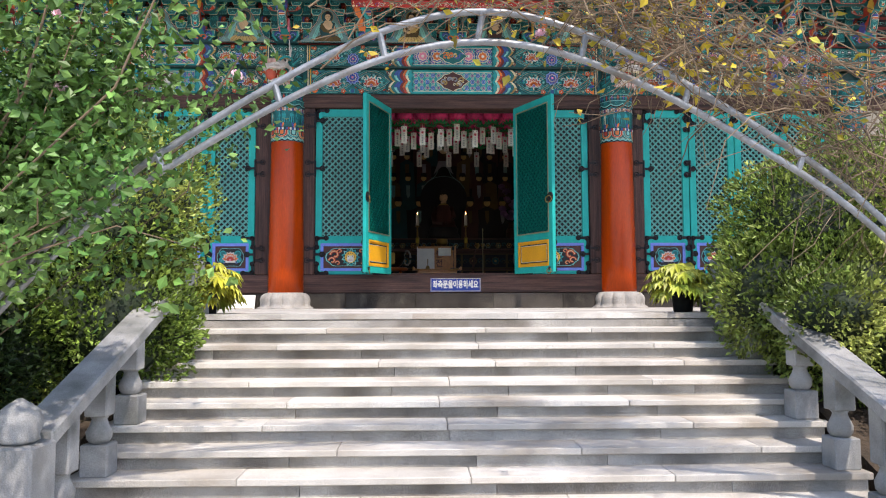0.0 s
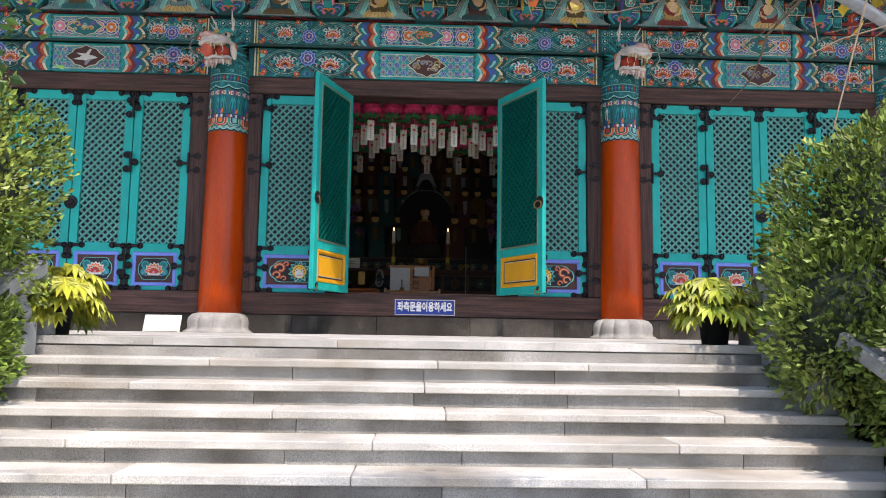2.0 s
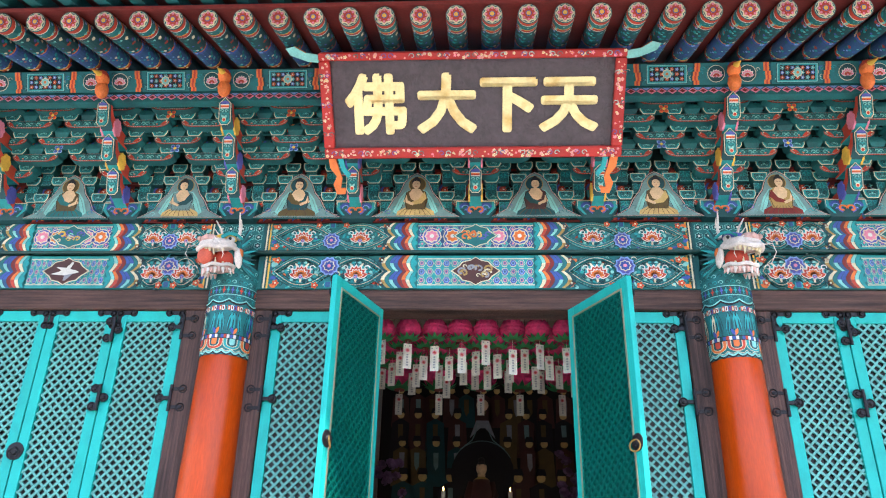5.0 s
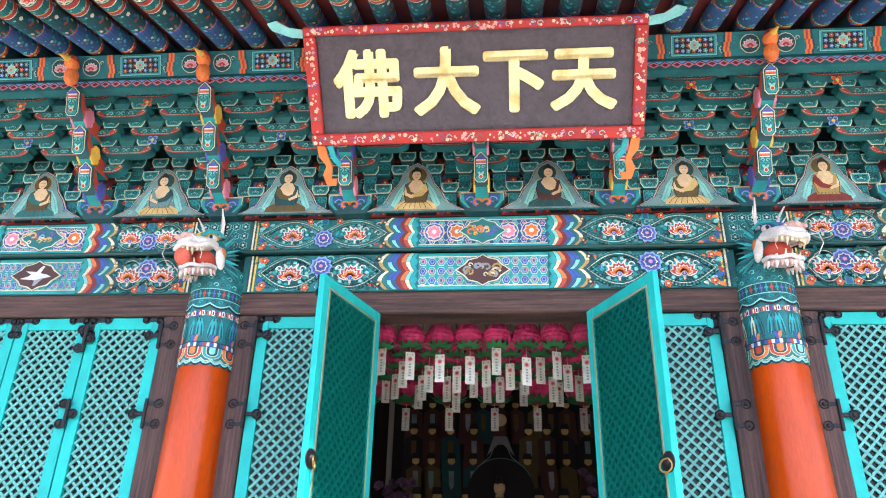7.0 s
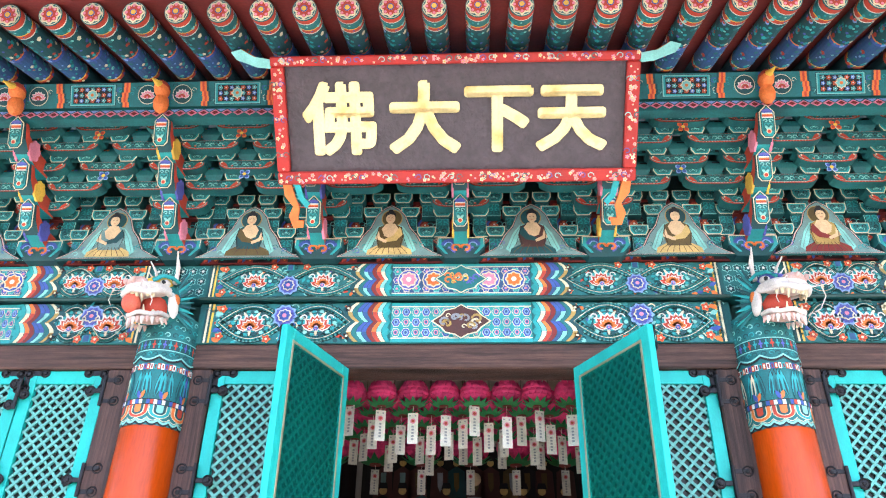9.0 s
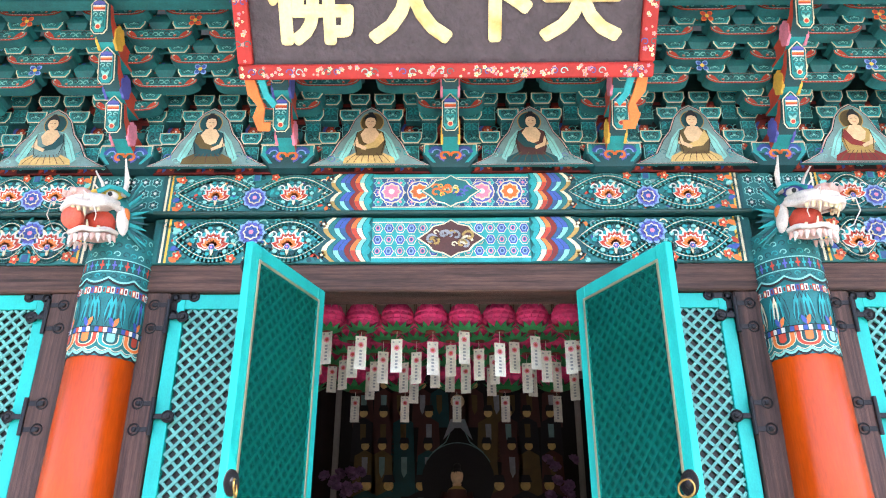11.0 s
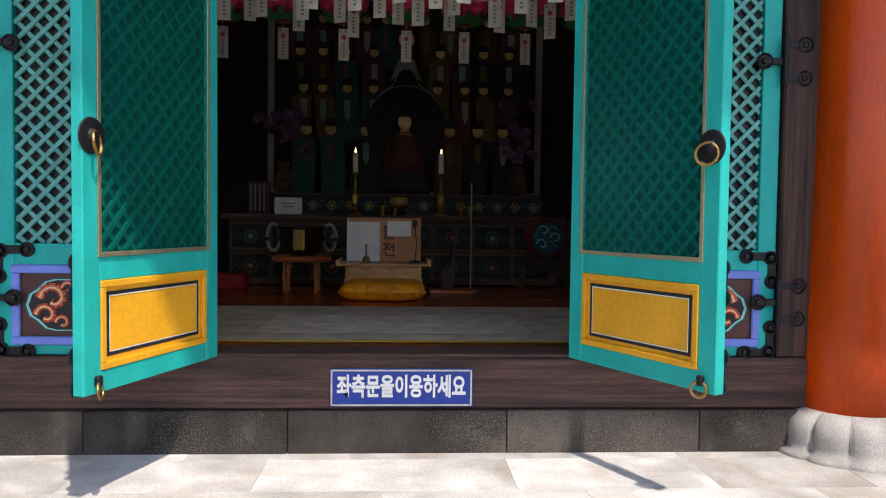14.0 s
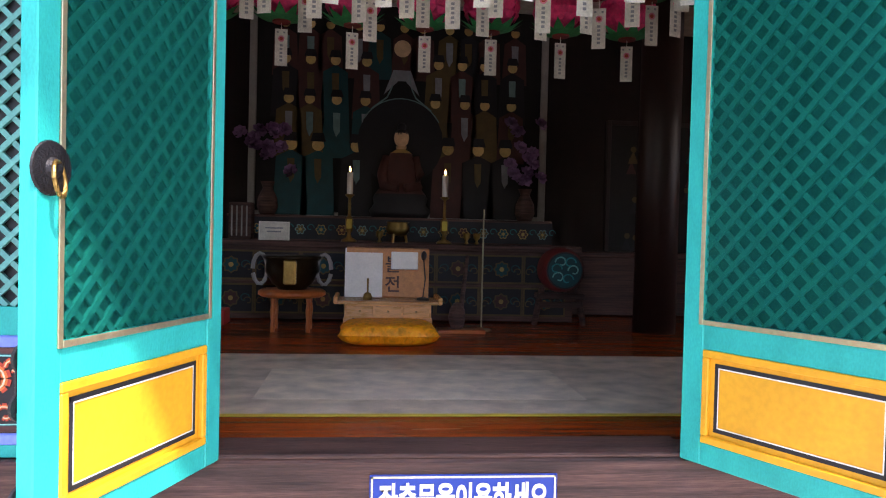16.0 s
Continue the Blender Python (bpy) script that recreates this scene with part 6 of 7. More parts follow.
def lantern(x, y, z, s):
    """A paper lotus lantern of radius s: rings of pointed petals over green leaves, with a slip of paper below."""
    key = ("lantern", s)
    e = empty("lotus_lantern", pose(x, y, z, 0, 0, random.Random(int(x * 99 + y * 77)).uniform(0, 60)), "pink paper lotus lantern with green leaves and a hanging slip", "lantern", "lotus lanterns under the ceiling")
    if key not in SHARE:
        def petals(rows):
            bm = bmesh.new()
            for el, n, L, w, off in rows:
                for k in range(n):
                    a = 2 * math.pi * (k + off) / n
                    c, sn = math.cos(a), math.sin(a)
                    pts = []
                    for t, ww in ((0, 0.55), (0.45, 1.0), (0.8, 0.6), (1, 0.0)):
                        lift = 0.32 * t * t
                        r, zz = s * (0.86 * math.cos(el) + lift * 0.25 * (1 - t)), s * (0.78 * math.sin(el) + (t - 0.45) * L)
                        r += s * 0.10 * math.sin(t * 3.1)
                        for q in (-1, 1):
                            pts.append(bm.verts.new((c * r - sn * q * ww * w * s, sn * r + c * q * ww * w * s, zz)))
                    for i in range(3):
                        bm.faces.new((pts[2 * i], pts[2 * i + 1], pts[2 * i + 3], pts[2 * i + 2]))
            return bm
        pk = petals([(0.95, 8, 0.35, 0.2, 0), (0.6, 12, 0.45, 0.22, 0.5), (0.25, 14, 0.5, 0.22, 0), (-0.1, 14, 0.5, 0.22, 0.5), (-0.4, 12, 0.45, 0.22, 0)])
        ball((0, 0, 0), s * 0.72, pk, 2)
        gr = bmesh.new()
        for k in range(12):
            a = 2 * math.pi * k / 12
            c, sn = math.cos(a), math.sin(a)
            pts = []
            for t, ww in ((0, 0.35), (0.5, 0.3), (1, 0.0)):
                r, zz = s * (0.25 + 0.85 * t), -s * (0.85 - 0.35 * t * t)
                for q in (-1, 1):
                    pts.append(gr.verts.new((c * r - sn * q * ww * 0.62 * s, sn * r + c * q * ww * 0.62 * s, zz)))
            for i in range(2):
                gr.faces.new((pts[2 * i], pts[2 * i + 1], pts[2 * i + 3], pts[2 * i + 2]))
        a = part("petals", pk, "pinkpaper", e)
        b = part("leaves", gr, "greenpaper", e)
        r = part("bottom_ring", lathe([(s * 0.3, -s * 0.9), (s * 0.3, -s * 0.84), (s * 0.2, -s * 0.82)], 14), "maroon", e)
        c = part("cord", rod((0, 0, s * 0.7), (0, 0, 6.4 - z), 0.004, n=5), "twig", e)
        SHARE[key] = (a.data, b.data, r.data, c.data)
    else:
        for nm, d in zip(("petals", "leaves", "bottom_ring", "cord"), SHARE[key]):
            part(nm, d, None, e)
    return e


def slip(x, y, z, turn):
    e = empty("paper_slip", pose(x, y, z, 0, 0, turn), "white paper wish slip with a red seal and short lines", "paper slip", "wish slips under the lanterns")
    if "slip" not in SHARE:
        p = Paint(0.0006)
        w, h = 0.095, 0.285
        p.rect(-w / 2, w / 2, -h, 0, "white", 0)
        p.disc(0, -0.075, 0.025, "pink", 1), p.disc(0, -0.075, 0.014, "red", 2)
        p.rect(-0.035, -0.02, -0.032, -0.018, "grey", 1), p.rect(0.015, 0.03, -0.032, -0.018, "grey", 1)
        for k in range(5):
            p.rect(-0.011, 0.011, -0.135 - 0.029 * k, -0.118 - 0.029 * k, "grey", 1)
        SHARE["slip"] = p.mesh("slip")
        bm = box(-w / 2, w / 2, 0.0004, 0.0014, -h, 0)
        SHARE["slipback"] = part("backing", bm, "paper", e).data
        SHARE["thread"] = part("thread", rod((0, 0, 0), (0, 0, 0.14), 0.002, n=4), "paper", e).data
    else:
        part("backing", SHARE["slipback"], None, e)
        part("thread", SHARE["thread"], None, e)
    part("slip", SHARE["slip"], None, e)
    return e


rl = random.Random(11)
rows = [(12.55, 0.29, 0.145, 4.93), (12.95, 0.29, 0.145, 4.97), (13.45, 0.29, 0.145, 5.0), (13.95, 0.4, 0.19, 5.06), (14.7, 0.555, 0.235, 5.02)]
for j, (y, sp, s, z) in enumerate(rows):
    n = int(4.4 / sp)
    for i in range(n + 1):
        x = XC - 2.2 + sp * (i + (0.5 if j % 2 else 0)) + rl.uniform(-.015, .015)
        if j == 4:
            x += 0.02
        lantern(x, y, z, s)
        if j < 4 and rl.random() < (1.0 if j < 3 else 0.9):
            slip(x + rl.uniform(-.02, .02), y - 0.02, z - s * 0.8 - rl.uniform(0.0, 0.12), rl.uniform(-25, 25))
        if j == 4:
            slip(x, y, 4.76, rl.uniform(-14, 14))

# ---- the altar, painting and things before it ----
# panel and picture pigments are kept dark for the dim back of the hall
altar = empty("altar_table", pose(XC - 0.05, 17.2, FLOOR), "long dark altar table with carved and painted green panels", "altar")
AL = 2.15
part("tabletop", box(-AL, AL, -0.05, 0.75, 0.80, 0.87, 0.01), "darkwood", altar)
part("body", box(-AL + 0.08, AL - 0.08, 0.02, 0.7, 0.0, 0.80), "darkwood", altar)
for i in range(8):
    for j in range(2):
        p, w, h = Paint(), 0.5, 0.33
        p.rect(0, w, 0, h, "olive", 1), p.rect(0.02, w - 0.02, 0.02, h - 0.02, "black", 2)
        p.flower(w / 2, h / 2, 0.1, ("olive", "dgreen" if (i + j) % 2 else "brown", "ochre"), 8, 3)
        for s in (1, -1):
            p.scroll(w / 2 + s * 0.15, h / 2, 0.06, "dgreen", 3, s), p.scroll(w / 2 + s * 0.19, h / 2 - 0.03, 0.05, "olive", 3.5, -s)
        part("carved_panel", p.mesh("carved_panel"), None, altar, m=pose(-AL + 0.1 + i * 0.505, 0.018, 0.06 + j * 0.37))
shelf = empty("altar_shelf", pose(XC - 0.05, 18.0, FLOOR), "raised second tier of the altar with a flowered green front", "altar")
part("body", box(-2.0, 2.0, 0, 0.9, 0, 1.17, 0.01), "darkwood", shelf)
p = Paint()
p.rect(-2.0, 2.0, 0.88, 1.14, "black", 1)
for i in range(16):
    x = -1.87 + 0.25 * i
    p.flower(x, 1.0, 0.07, ("ochre" if i % 3 else "mist", ("olive", "dgreen", "brown")[i % 3], "ochre"), 6, 2), p.scroll(x + 0.12, 1.02, 0.05, "green", 2)
part("flower_front", p.mesh("flower_front"), None, shelf, m=pose(0, -0.001, 0))

# the painting behind, in plain shapes
pic = empty("hanging_painting", pose(XC + 0.08, 19.4, 3.45), "large dark framed painting of robed standing figures in rows", "painting")
part("canvas", box(-2.0, 2.0, 0, 0.05, 0, 2.9), "darkred_canvas", pic)
fb = bmesh.new()
for x0, x1, z0, z1 in ((-2.1, -2.0, -0.1, 3.0), (2.0, 2.1, -0.1, 3.0), (-2.0, 2.0, -0.1, 0), (-2.0, 2.0, 2.9, 3.0)):
    box(x0, x1, -0.03, 0.05, z0, z1, 0.01, fb)
part("picture_frame", fb, "greyframe", pic, "grey-white picture frame")
p, rp = Paint(0.003), random.Random(4)
for row, (z, n, sc) in enumerate(((2.55, 11, 0.9), (2.05, 10, 1.0), (1.5, 10, 1.0), (0.85, 8, 1.2))):
    for k in range(n):
        x = -1.75 + 3.5 * (k + 0.5) / n + rp.uniform(-.05, .05)
        if abs(x) < 0.42 and row:
            continue
        col = rp.choice(["brown", "olive", "dgreen", "black", "brown", "black"])
        L = 3 + 5 * row
        p.poly([(x - 0.2 * sc, z - 0.75 * sc), (x - 0.17 * sc, z - 0.1), (x, z), (x + 0.17 * sc, z - 0.1), (x + 0.2 * sc, z - 0.75 * sc)], col, L)
        p.poly([(x - 0.05, z - 0.12), (x + 0.05, z - 0.12), (x + 0.05, z - 0.38), (x, z - 0.46), (x - 0.04, z - 0.36)], rp.choice(["mist", "grey", "olive", "mist"]), L + 1)
        p.disc(x, z + 0.06 * sc, 0.07 * sc, "gilt", L + 2), p.poly([(x - 0.09 * sc, z + 0.1 * sc), (x - 0.06 * sc, z + 0.2 * sc), (x + 0.06 * sc, z + 0.2 * sc), (x + 0.09 * sc, z + 0.1 * sc)], "black", L + 3)
p.disc(0, 1.0, 0.6, "black", 26, 24), p.ringband(0, 1.0, 0.6, 0.615, 0.5, 2.64, "mist", 27, 14)
for sx in (1, -1):
    p.stripe([(sx * 0.1, 1.95), (sx * 0.14, 1.75), (sx * 0.2, 1.62), (sx * 0.42, 1.45)], 0.02, "mist", 28)
p.poly([(-0.25, 1.65), (-0.12, 2.0), (0.12, 2.0), (0.25, 1.65), (0.05, 1.85), (-0.05, 1.85)], "grey", 28), p.disc(0, 2.3, 0.12, "skin", 29)
part("figure_painting", p.mesh("figure_painting"), None, pic, m=pose(0, -0.001, 0))

# the seated statue: one plain turned and rounded form
bm = lathe([(0.40, 0), (0.45, 0.1), (0.38, 0.2), (0.40, 0.28), (0.37, 0.34), (0.24, 0.5), (0.21, 0.75), (0.16, 0.92), (0.07, 0.98), (0.08, 1.02)], 24)
ball((0, -0.02, 1.14), 0.12, bm, 3, (0.9, 1, 1.15)), ball((0, 0, 1.29), 0.07, bm, 2)
for s in (1, -1):
    pipe([(s * 0.19, 0, 0.86), (s * 0.27, -0.06, 0.62), (s * 0.25, -0.26, 0.45), (s * 0.05, -0.36, 0.42)], 0.085, 10, bm, 0.7)
for v in bm.verts:
    v.co.y *= 0.8
bm.normal_update()
pigment(bm, lambda c, n: "black" if c.z > 1.2 else "skin" if c.z > 0.96 else "ochre" if c.z > 0.88 else "brown" if c.z > 0.34 else "black")
tagged(part("seated_statue", bm, "paint", None, m=pose(XC + 0.06, 18.6, FLOOR + 1.17) @ Matrix.Diagonal((0.9, 0.9, 0.92, 1)), smooth=True), "seated statue in dark red robes on the altar's upper tier", "statue")


def candlestick(x, y):
    e = empty("candlestick", pose(x, y, FLOOR + 0.87), "brass candlestick with a white burning candle", "candlestick", "candlesticks on the altar")
    part("stand", lathe([(0.09, 0), (0.09, 0.02), (0.03, 0.05), (0.02, 0.1), (0.045, 0.14), (0.045, 0.26), (0.02, 0.3), (0.015, 0.5), (0.05, 0.53), (0.05, 0.545)], 18), "brass", e, smooth=True)
    part("label_plate", box(-0.03, 0.03, -0.052, -0.046, 0.15, 0.26), "tape", e)
    part("candle", lathe([(0.034, 0.545), (0.034, 0.79), (0.02, 0.8)], 16), "candle", e, "white wax candle", smooth=True)
    part("flame", lathe([(0.002, 0.80), (0.011, 0.82), (0.008, 0.84), (0.001, 0.865)], 10), "flame", e, "small orange flame", smooth=True)


candlestick(0.50, 17.45), candlestick(1.60, 17.45)
# incense burner, bowls and a paper sign on the altar
e = empty("incense_burner", pose(1.06, 17.5, FLOOR + 0.87), "small dark bronze incense burner on the altar", "incense burner")
part("bowl", lathe([(0.03, 0.08), (0.11, 0.1), (0.14, 0.16), (0.12, 0.22), (0.13, 0.24)], 20), "brass", e, smooth=True)
for k in range(3):
    a = 2.1 * k
    part("leg", rod((0.09 * math.cos(a), 0.09 * math.sin(a), 0.1), (0.11 * math.cos(a), 0.11 * math.sin(a), 0), 0.02, 0.014, 8), "brass", e)
for x in (1.86, 1.98, 0.85):
    tagged(part("offering_cup", lathe([(0.02, 0), (0.025, 0.01), (0.012, 0.04), (0.04, 0.08), (0.045, 0.13)], 14), "brass", None, m=pose(x, 17.4, FLOOR + 0.87), smooth=True), "small brass offering cup on the altar", "cup", "offering cups")
e = empty("paper_sign", pose(-0.33, 17.3, FLOOR + 0.87), "small white paper sign with two short lines on a stand", "paper sign")
pp = Paint()
pp.rect(-0.16, 0.16, 0.0, 0.2, "white", 1), pp.rect(-0.1, 0.1, 0.13, 0.145, "grey", 2), pp.rect(-0.08, 0.08, 0.09, 0.105, "grey", 2)
part("paper", box(-0.17, 0.17, 0, 0.012, 0, 0.21), "paper", e)
part("line_painting", pp.mesh("line_painting"), None, e, m=pose(0, -0.001, 0))
e = empty("glass_lantern", pose(-0.72, 17.5, FLOOR + 0.87), "carved dark wooden lantern box on the altar", "lantern")
part("case", box(-0.13, 0.13, -0.1, 0.1, 0, 0.42, 0.01), "darkwood", e)
for k in range(4):
    part("slat", box(-0.1 + 0.055 * k, -0.085 + 0.055 * k, -0.112, -0.1, 0.04, 0.38), "greyframe", e)


def flower_vase(x, y):
    e = empty("flower_vase", pose(x, y, FLOOR + 1.17), "vase of purple-pink paper flowers", "vase", "flower vases by the statue")
    part("vase", lathe([(0.09, 0), (0.13, 0.1), (0.12, 0.22), (0.06, 0.34), (0.09, 0.42)], 18), "darkwood", e, smooth=True)
    rn = random.Random(int(x * 10) + 3)
    for k in range(13):
        a, r, z = rn.uniform(0, 6.28), rn.uniform(0, 0.33), rn.uniform(0.5, 1.25)
        bm = bmesh.new()
        for t in range(16):
            b, el = 2.4 * t, 0.2 + 1.2 * t / 16
            d = Vector((math.cos(b) * math.cos(el), math.sin(b) * math.cos(el), math.sin(el)))
            u = d.cross(Vector((0, 0, 1))).normalized() * 0.05
            c = d * 0.11
            vs = [bm.verts.new(q) for q in ((0, 0, 0), c * 0.7 + u, c, c * 0.7 - u)]
            bm.faces.new(vs)
        part("blossom", bm, "purple", e, m=pose(r * math.cos(a), r * math.sin(a) * 0.5 - 0.05, z, 60, 0, rn.uniform(-40, 40)))


flower_vase(-0.55, 18.4), flower_vase(2.75, 18.4)

# reading stand with papers, and the cushion before it
lec = empty("reading_stand", pose(0.91, 15.85, FLOOR), "honey-coloured low wooden reading stand with papers", "reading stand")
part("tabletop", box(-0.47, 0.47, -0.24, 0.24, 0.33, 0.36, 0.006), "wood", lec)
part("drawer_case", box(-0.4, 0.4, -0.2, 0.2, 0.2, 0.33, 0.004), "wood", lec)
for k in range(3):
    d = part("drawer", box(-0.38 + 0.26 * k, -0.14 + 0.26 * k, -0.212, -0.198, 0.22, 0.31, 0.004), "wood", lec)
    part("knob", ball((-0.26 + 0.26 * k, -0.22, 0.265), 0.012, None, 1), "brass", d)
for sx in (-1, 1):
    for sy in (-1, 1):
        part("leg", prism([(sx * 0.41, 0), (sx * 0.37, 0), (sx * 0.33, 0.2), (sx * 0.41, 0.2)], sy * 0.17 - 0.025, sy * 0.17 + 0.025), "wood", lec)
part("end_scroll", box(-0.5, -0.46, -0.25, 0.25, 0.33, 0.4, 0.01), "wood", lec), part("end_scroll", box(0.46, 0.5, -0.25, 0.25, 0.33, 0.4, 0.01), "wood", lec)
box_ = empty("offering_box", pose(0.91, 16.0, FLOOR + 0.361), "upright orange-brown wooden offering box with dark lettering", "offering box")
part("body", box(-0.40, 0.40, 0, 0.3, 0, 0.48, 0.006), "redwood2", box_)
for i, ch in enumerate("불전"):
    me = text_mesh(ch, 0.17, 0.002, 0.002)
    me.materials.append(M["darkwood"])
    part("lettering", me, None, box_, "dark brown painted letter", m=pose(0.05, -0.003, 0.31 - 0.19 * i, 90))
tagged(part("paper_sheet", box(-0.18, 0.18, 0, 0.003, 0, 0.47), "paper", None, m=pose(0.68, 15.97, FLOOR + 0.365, -4)), "white sheet of paper propped on the stand", "paper")
tagged(part("paper_bag", box(-0.13, 0.13, 0, 0.02, 0, 0.17, 0.006), "paper", None, m=pose(1.07, 15.96, FLOOR + 0.36 + 0.28, -8)), "crumpled clear bag of papers on the box", "bag")
e = empty("hand_bell", pose(0.72, 15.78, FLOOR + 0.36), "small brass hand bell with an upright handle", "bell")
part("bell", lathe([(0.045, 0), (0.04, 0.03), (0.03, 0.06), (0.008, 0.07)], 16), "brass", e, smooth=True)
part("handle", rod((0, 0, 0.07), (0, 0, 0.2), 0.007, 0.01), "brass", e)
e = empty("microphone", pose(1.24, 15.8, FLOOR + 0.36), "black microphone on a bent stand", "microphone")
part("base", lathe([(0.06, 0), (0.055, 0.02), (0.01, 0.03)], 16), "pot", e)
part("neck", pipe([(0, 0, 0.02), (0.02, 0, 0.2), (0.0, -0.02, 0.38)], 0.006), "pot", e)
part("head", ball((0.0, -0.03, 0.42), 0.028, None, 2, (1, 1, 1.7)), "pot", e)


def cushion():
    bm = bmesh.new()
    bmesh.ops.create_grid(bm, x_segments=24, y_segments=18, size=1)
    top = bm.verts[:]
    for v in top:
        u, w = v.co.x, v.co.y
        e = max(0, 1 - abs(u) ** 4) ** 0.5 * max(0, 1 - abs(w) ** 4) ** 0.5
        pinch = 1 - 0.05 * (1 - e)
        v.co = Vector((u * 0.44 * pinch * (1 - 0.04 * (1 - w * w)), w * 0.33 * pinch, 0.075 + 0.075 * e + 0.004 * noise.noise(Vector((u * 5, w * 5, 0)))))
    g = bmesh.ops.duplicate(bm, geom=bm.verts[:] + bm.edges[:] + bm.faces[:])
    for v in [x for x in g["geom"] if isinstance(x, bmesh.types.BMVert)]:
        v.co.z = max(0.0, 0.15 - v.co.z) * 1.0
    bmesh.ops.reverse_faces(bm, faces=[x for x in g["geom"] if isinstance(x, bmesh.types.BMFace)])
    return bm


tagged(part("floor_cushion", cushion(), "cushion", None, m=pose(0.91, 15.45, FLOOR + 0.001) @ Matrix.Diagonal((1.06, 1, 1.4, 1)), smooth=True), "plump golden brocade floor cushion before the reading stand", "cushion")

# round stool with a bronze pot
st = empty("round_stool", pose(-0.02, 16.25, FLOOR), "orange varnished round stool with turned legs", "stool")
part("seat", lathe([(0.30, 0.34), (0.33, 0.36), (0.33, 0.39), (0.30, 0.41)], 28), "redwood", st, smooth=True)
for k in range(4):
    a = 0.785 + 1.571 * k
    part("leg", lathe([(0.02, 0), (0.024, 0.06), (0.016, 0.1), (0.028, 0.2), (0.018, 0.27), (0.026, 0.34)], 12, at=(0.24 * math.cos(a), 0.2 * math.sin(a), 0)), "redwood", st, smooth=True)
ce = empty("bronze_censer", pose(-0.02, 16.25, FLOOR + 0.41), "dark bronze censer with a brass seal and pierced handles", "censer")
part("bowl", lathe([(0.14, 0), (0.15, 0.02), (0.2, 0.06), (0.27, 0.18), (0.26, 0.28), (0.29, 0.31), (0.29, 0.33)], 28), "bronze", ce, smooth=True)
part("seal", box(-0.06, 0.06, -0.3, -0.24, 0.06, 0.3, 0.015), "brass", ce, "polished brass seal")
for s in (1, -1):
    c = [(s * (0.31 + 0.07 * math.cos(t * 0.5)), -0.05, 0.2 + 0.15 * math.sin(t * 0.5)) for t in range(13)]
    part("handle", pipe(c, 0.02, 8), "greyframe", ce)

# drum on its stand, wooden clapper, slim pole
dr = empty("drum", pose(2.85, 16.8, FLOOR), "round barrel drum with a painted teal head on a wooden stand", "drum")
bm = lathe([(0.205, -0.2), (0.24, -0.1), (0.25, 0), (0.24, 0.1), (0.205, 0.2)], 28)
part("barrel", bm, "maroon", dr, m=pose(0, 0.1, 0.62, 90), smooth=True)
p = Paint()
p.disc(0, 0, 0.205, "brown", 1, 28), p.disc(0, 0, 0.195, "black", 2, 28), p.disc(0, 0, 0.185, "dgreen", 3, 28)
for k in range(6):
    p.scroll(0.1 * math.cos(k), 0.1 * math.sin(k), 0.07, "teal" if k % 2 else "lteal", 4 + k % 2, 1 if k % 2 else -1)
part("drum_head", p.mesh("drum_head"), None, dr, m=pose(0, -0.102, 0.62))
for s in (1, -1):
    part("leg", rod((s * 0.2, 0.1, 0.42), (s * 0.28, 0.1, 0), 0.035, n=8), "darkwood", dr)
part("crossbar", box(-0.24, 0.24, 0.06, 0.14, 0.2, 0.26), "darkwood", dr)
part("cradle", box(-0.26, 0.26, -0.02, 0.22, 0.3, 0.36, 0.01), "darkwood", dr)
e = empty("wooden_gong_stand", pose(1.62, 16.2, FLOOR), "dark wooden instrument leaning on a low stand", "instrument")
part("neck", rod((0.02, 0, 0.05), (0.1, 0.05, 0.78), 0.03, 0.018, 10), "darkwood", e)
part("body", ball((0.0, 0, 0.16), 0.11, None, 2, (0.8, 0.6, 1.4)), "darkwood", e)
part("foot", box(-0.2, 0.28, -0.1, 0.1, 0, 0.04, 0.008), "redwood", e)
e = empty("microphone_stand", pose(1.9, 16.4, FLOOR), "slim chrome pole on a small round foot", "stand")
part("pole", rod((0, 0, 0.02), (0, 0, 1.25), 0.008, n=8), "strip", e)
part("foot", lathe([(0.11, 0), (0.1, 0.015), (0.012, 0.03)], 18), "strip", e)
pic2 = empty("hanging_painting", pose(4.75, 18.6, 3.0), "dark framed painting on a side altar wall", "painting")
part("canvas", box(-0.8, 0.8, 0, 0.05, 0, 1.7), "darkred_canvas", pic2)
fb = bmesh.new()
for x0, x1, z0, z1 in ((-0.86, -0.8, -0.06, 1.76), (0.8, 0.86, -0.06, 1.76), (-0.8, 0.8, -0.06, 0), (-0.8, 0.8, 1.7, 1.76)):
    box(x0, x1, -0.02, 0.05, z0, z1, 0.008, fb)
part("picture_frame", fb, "darkcolumn", pic2)
p, rp = Paint(0.003), random.Random(8)
for k in range(26):
    x, z = rp.uniform(-0.7, 0.7), rp.uniform(0.1, 1.55)
    p.poly([(x - 0.07, z - 0.16), (x, z + 0.02), (x + 0.07, z - 0.16)], rp.choice(["brown", "black", "dgreen", "olive"]), 1 + k % 5), p.disc(x, z + 0.03, 0.04, "olive", 7)
part("figure_painting", p.mesh("figure_painting"), None, pic2, m=pose(0, -0.001, 0))
side = empty("side_altar", pose(4.3, 18.0, FLOOR), "dark wooden side altar with carved panels", "altar")
part("body", box(-1.2, 1.2, 0, 0.55, 0, 0.74, 0.01), "darkwood", side)
part("tabletop", box(-1.25, 1.25, -0.05, 0.6, 0.74, 0.8, 0.01), "darkwood", side)
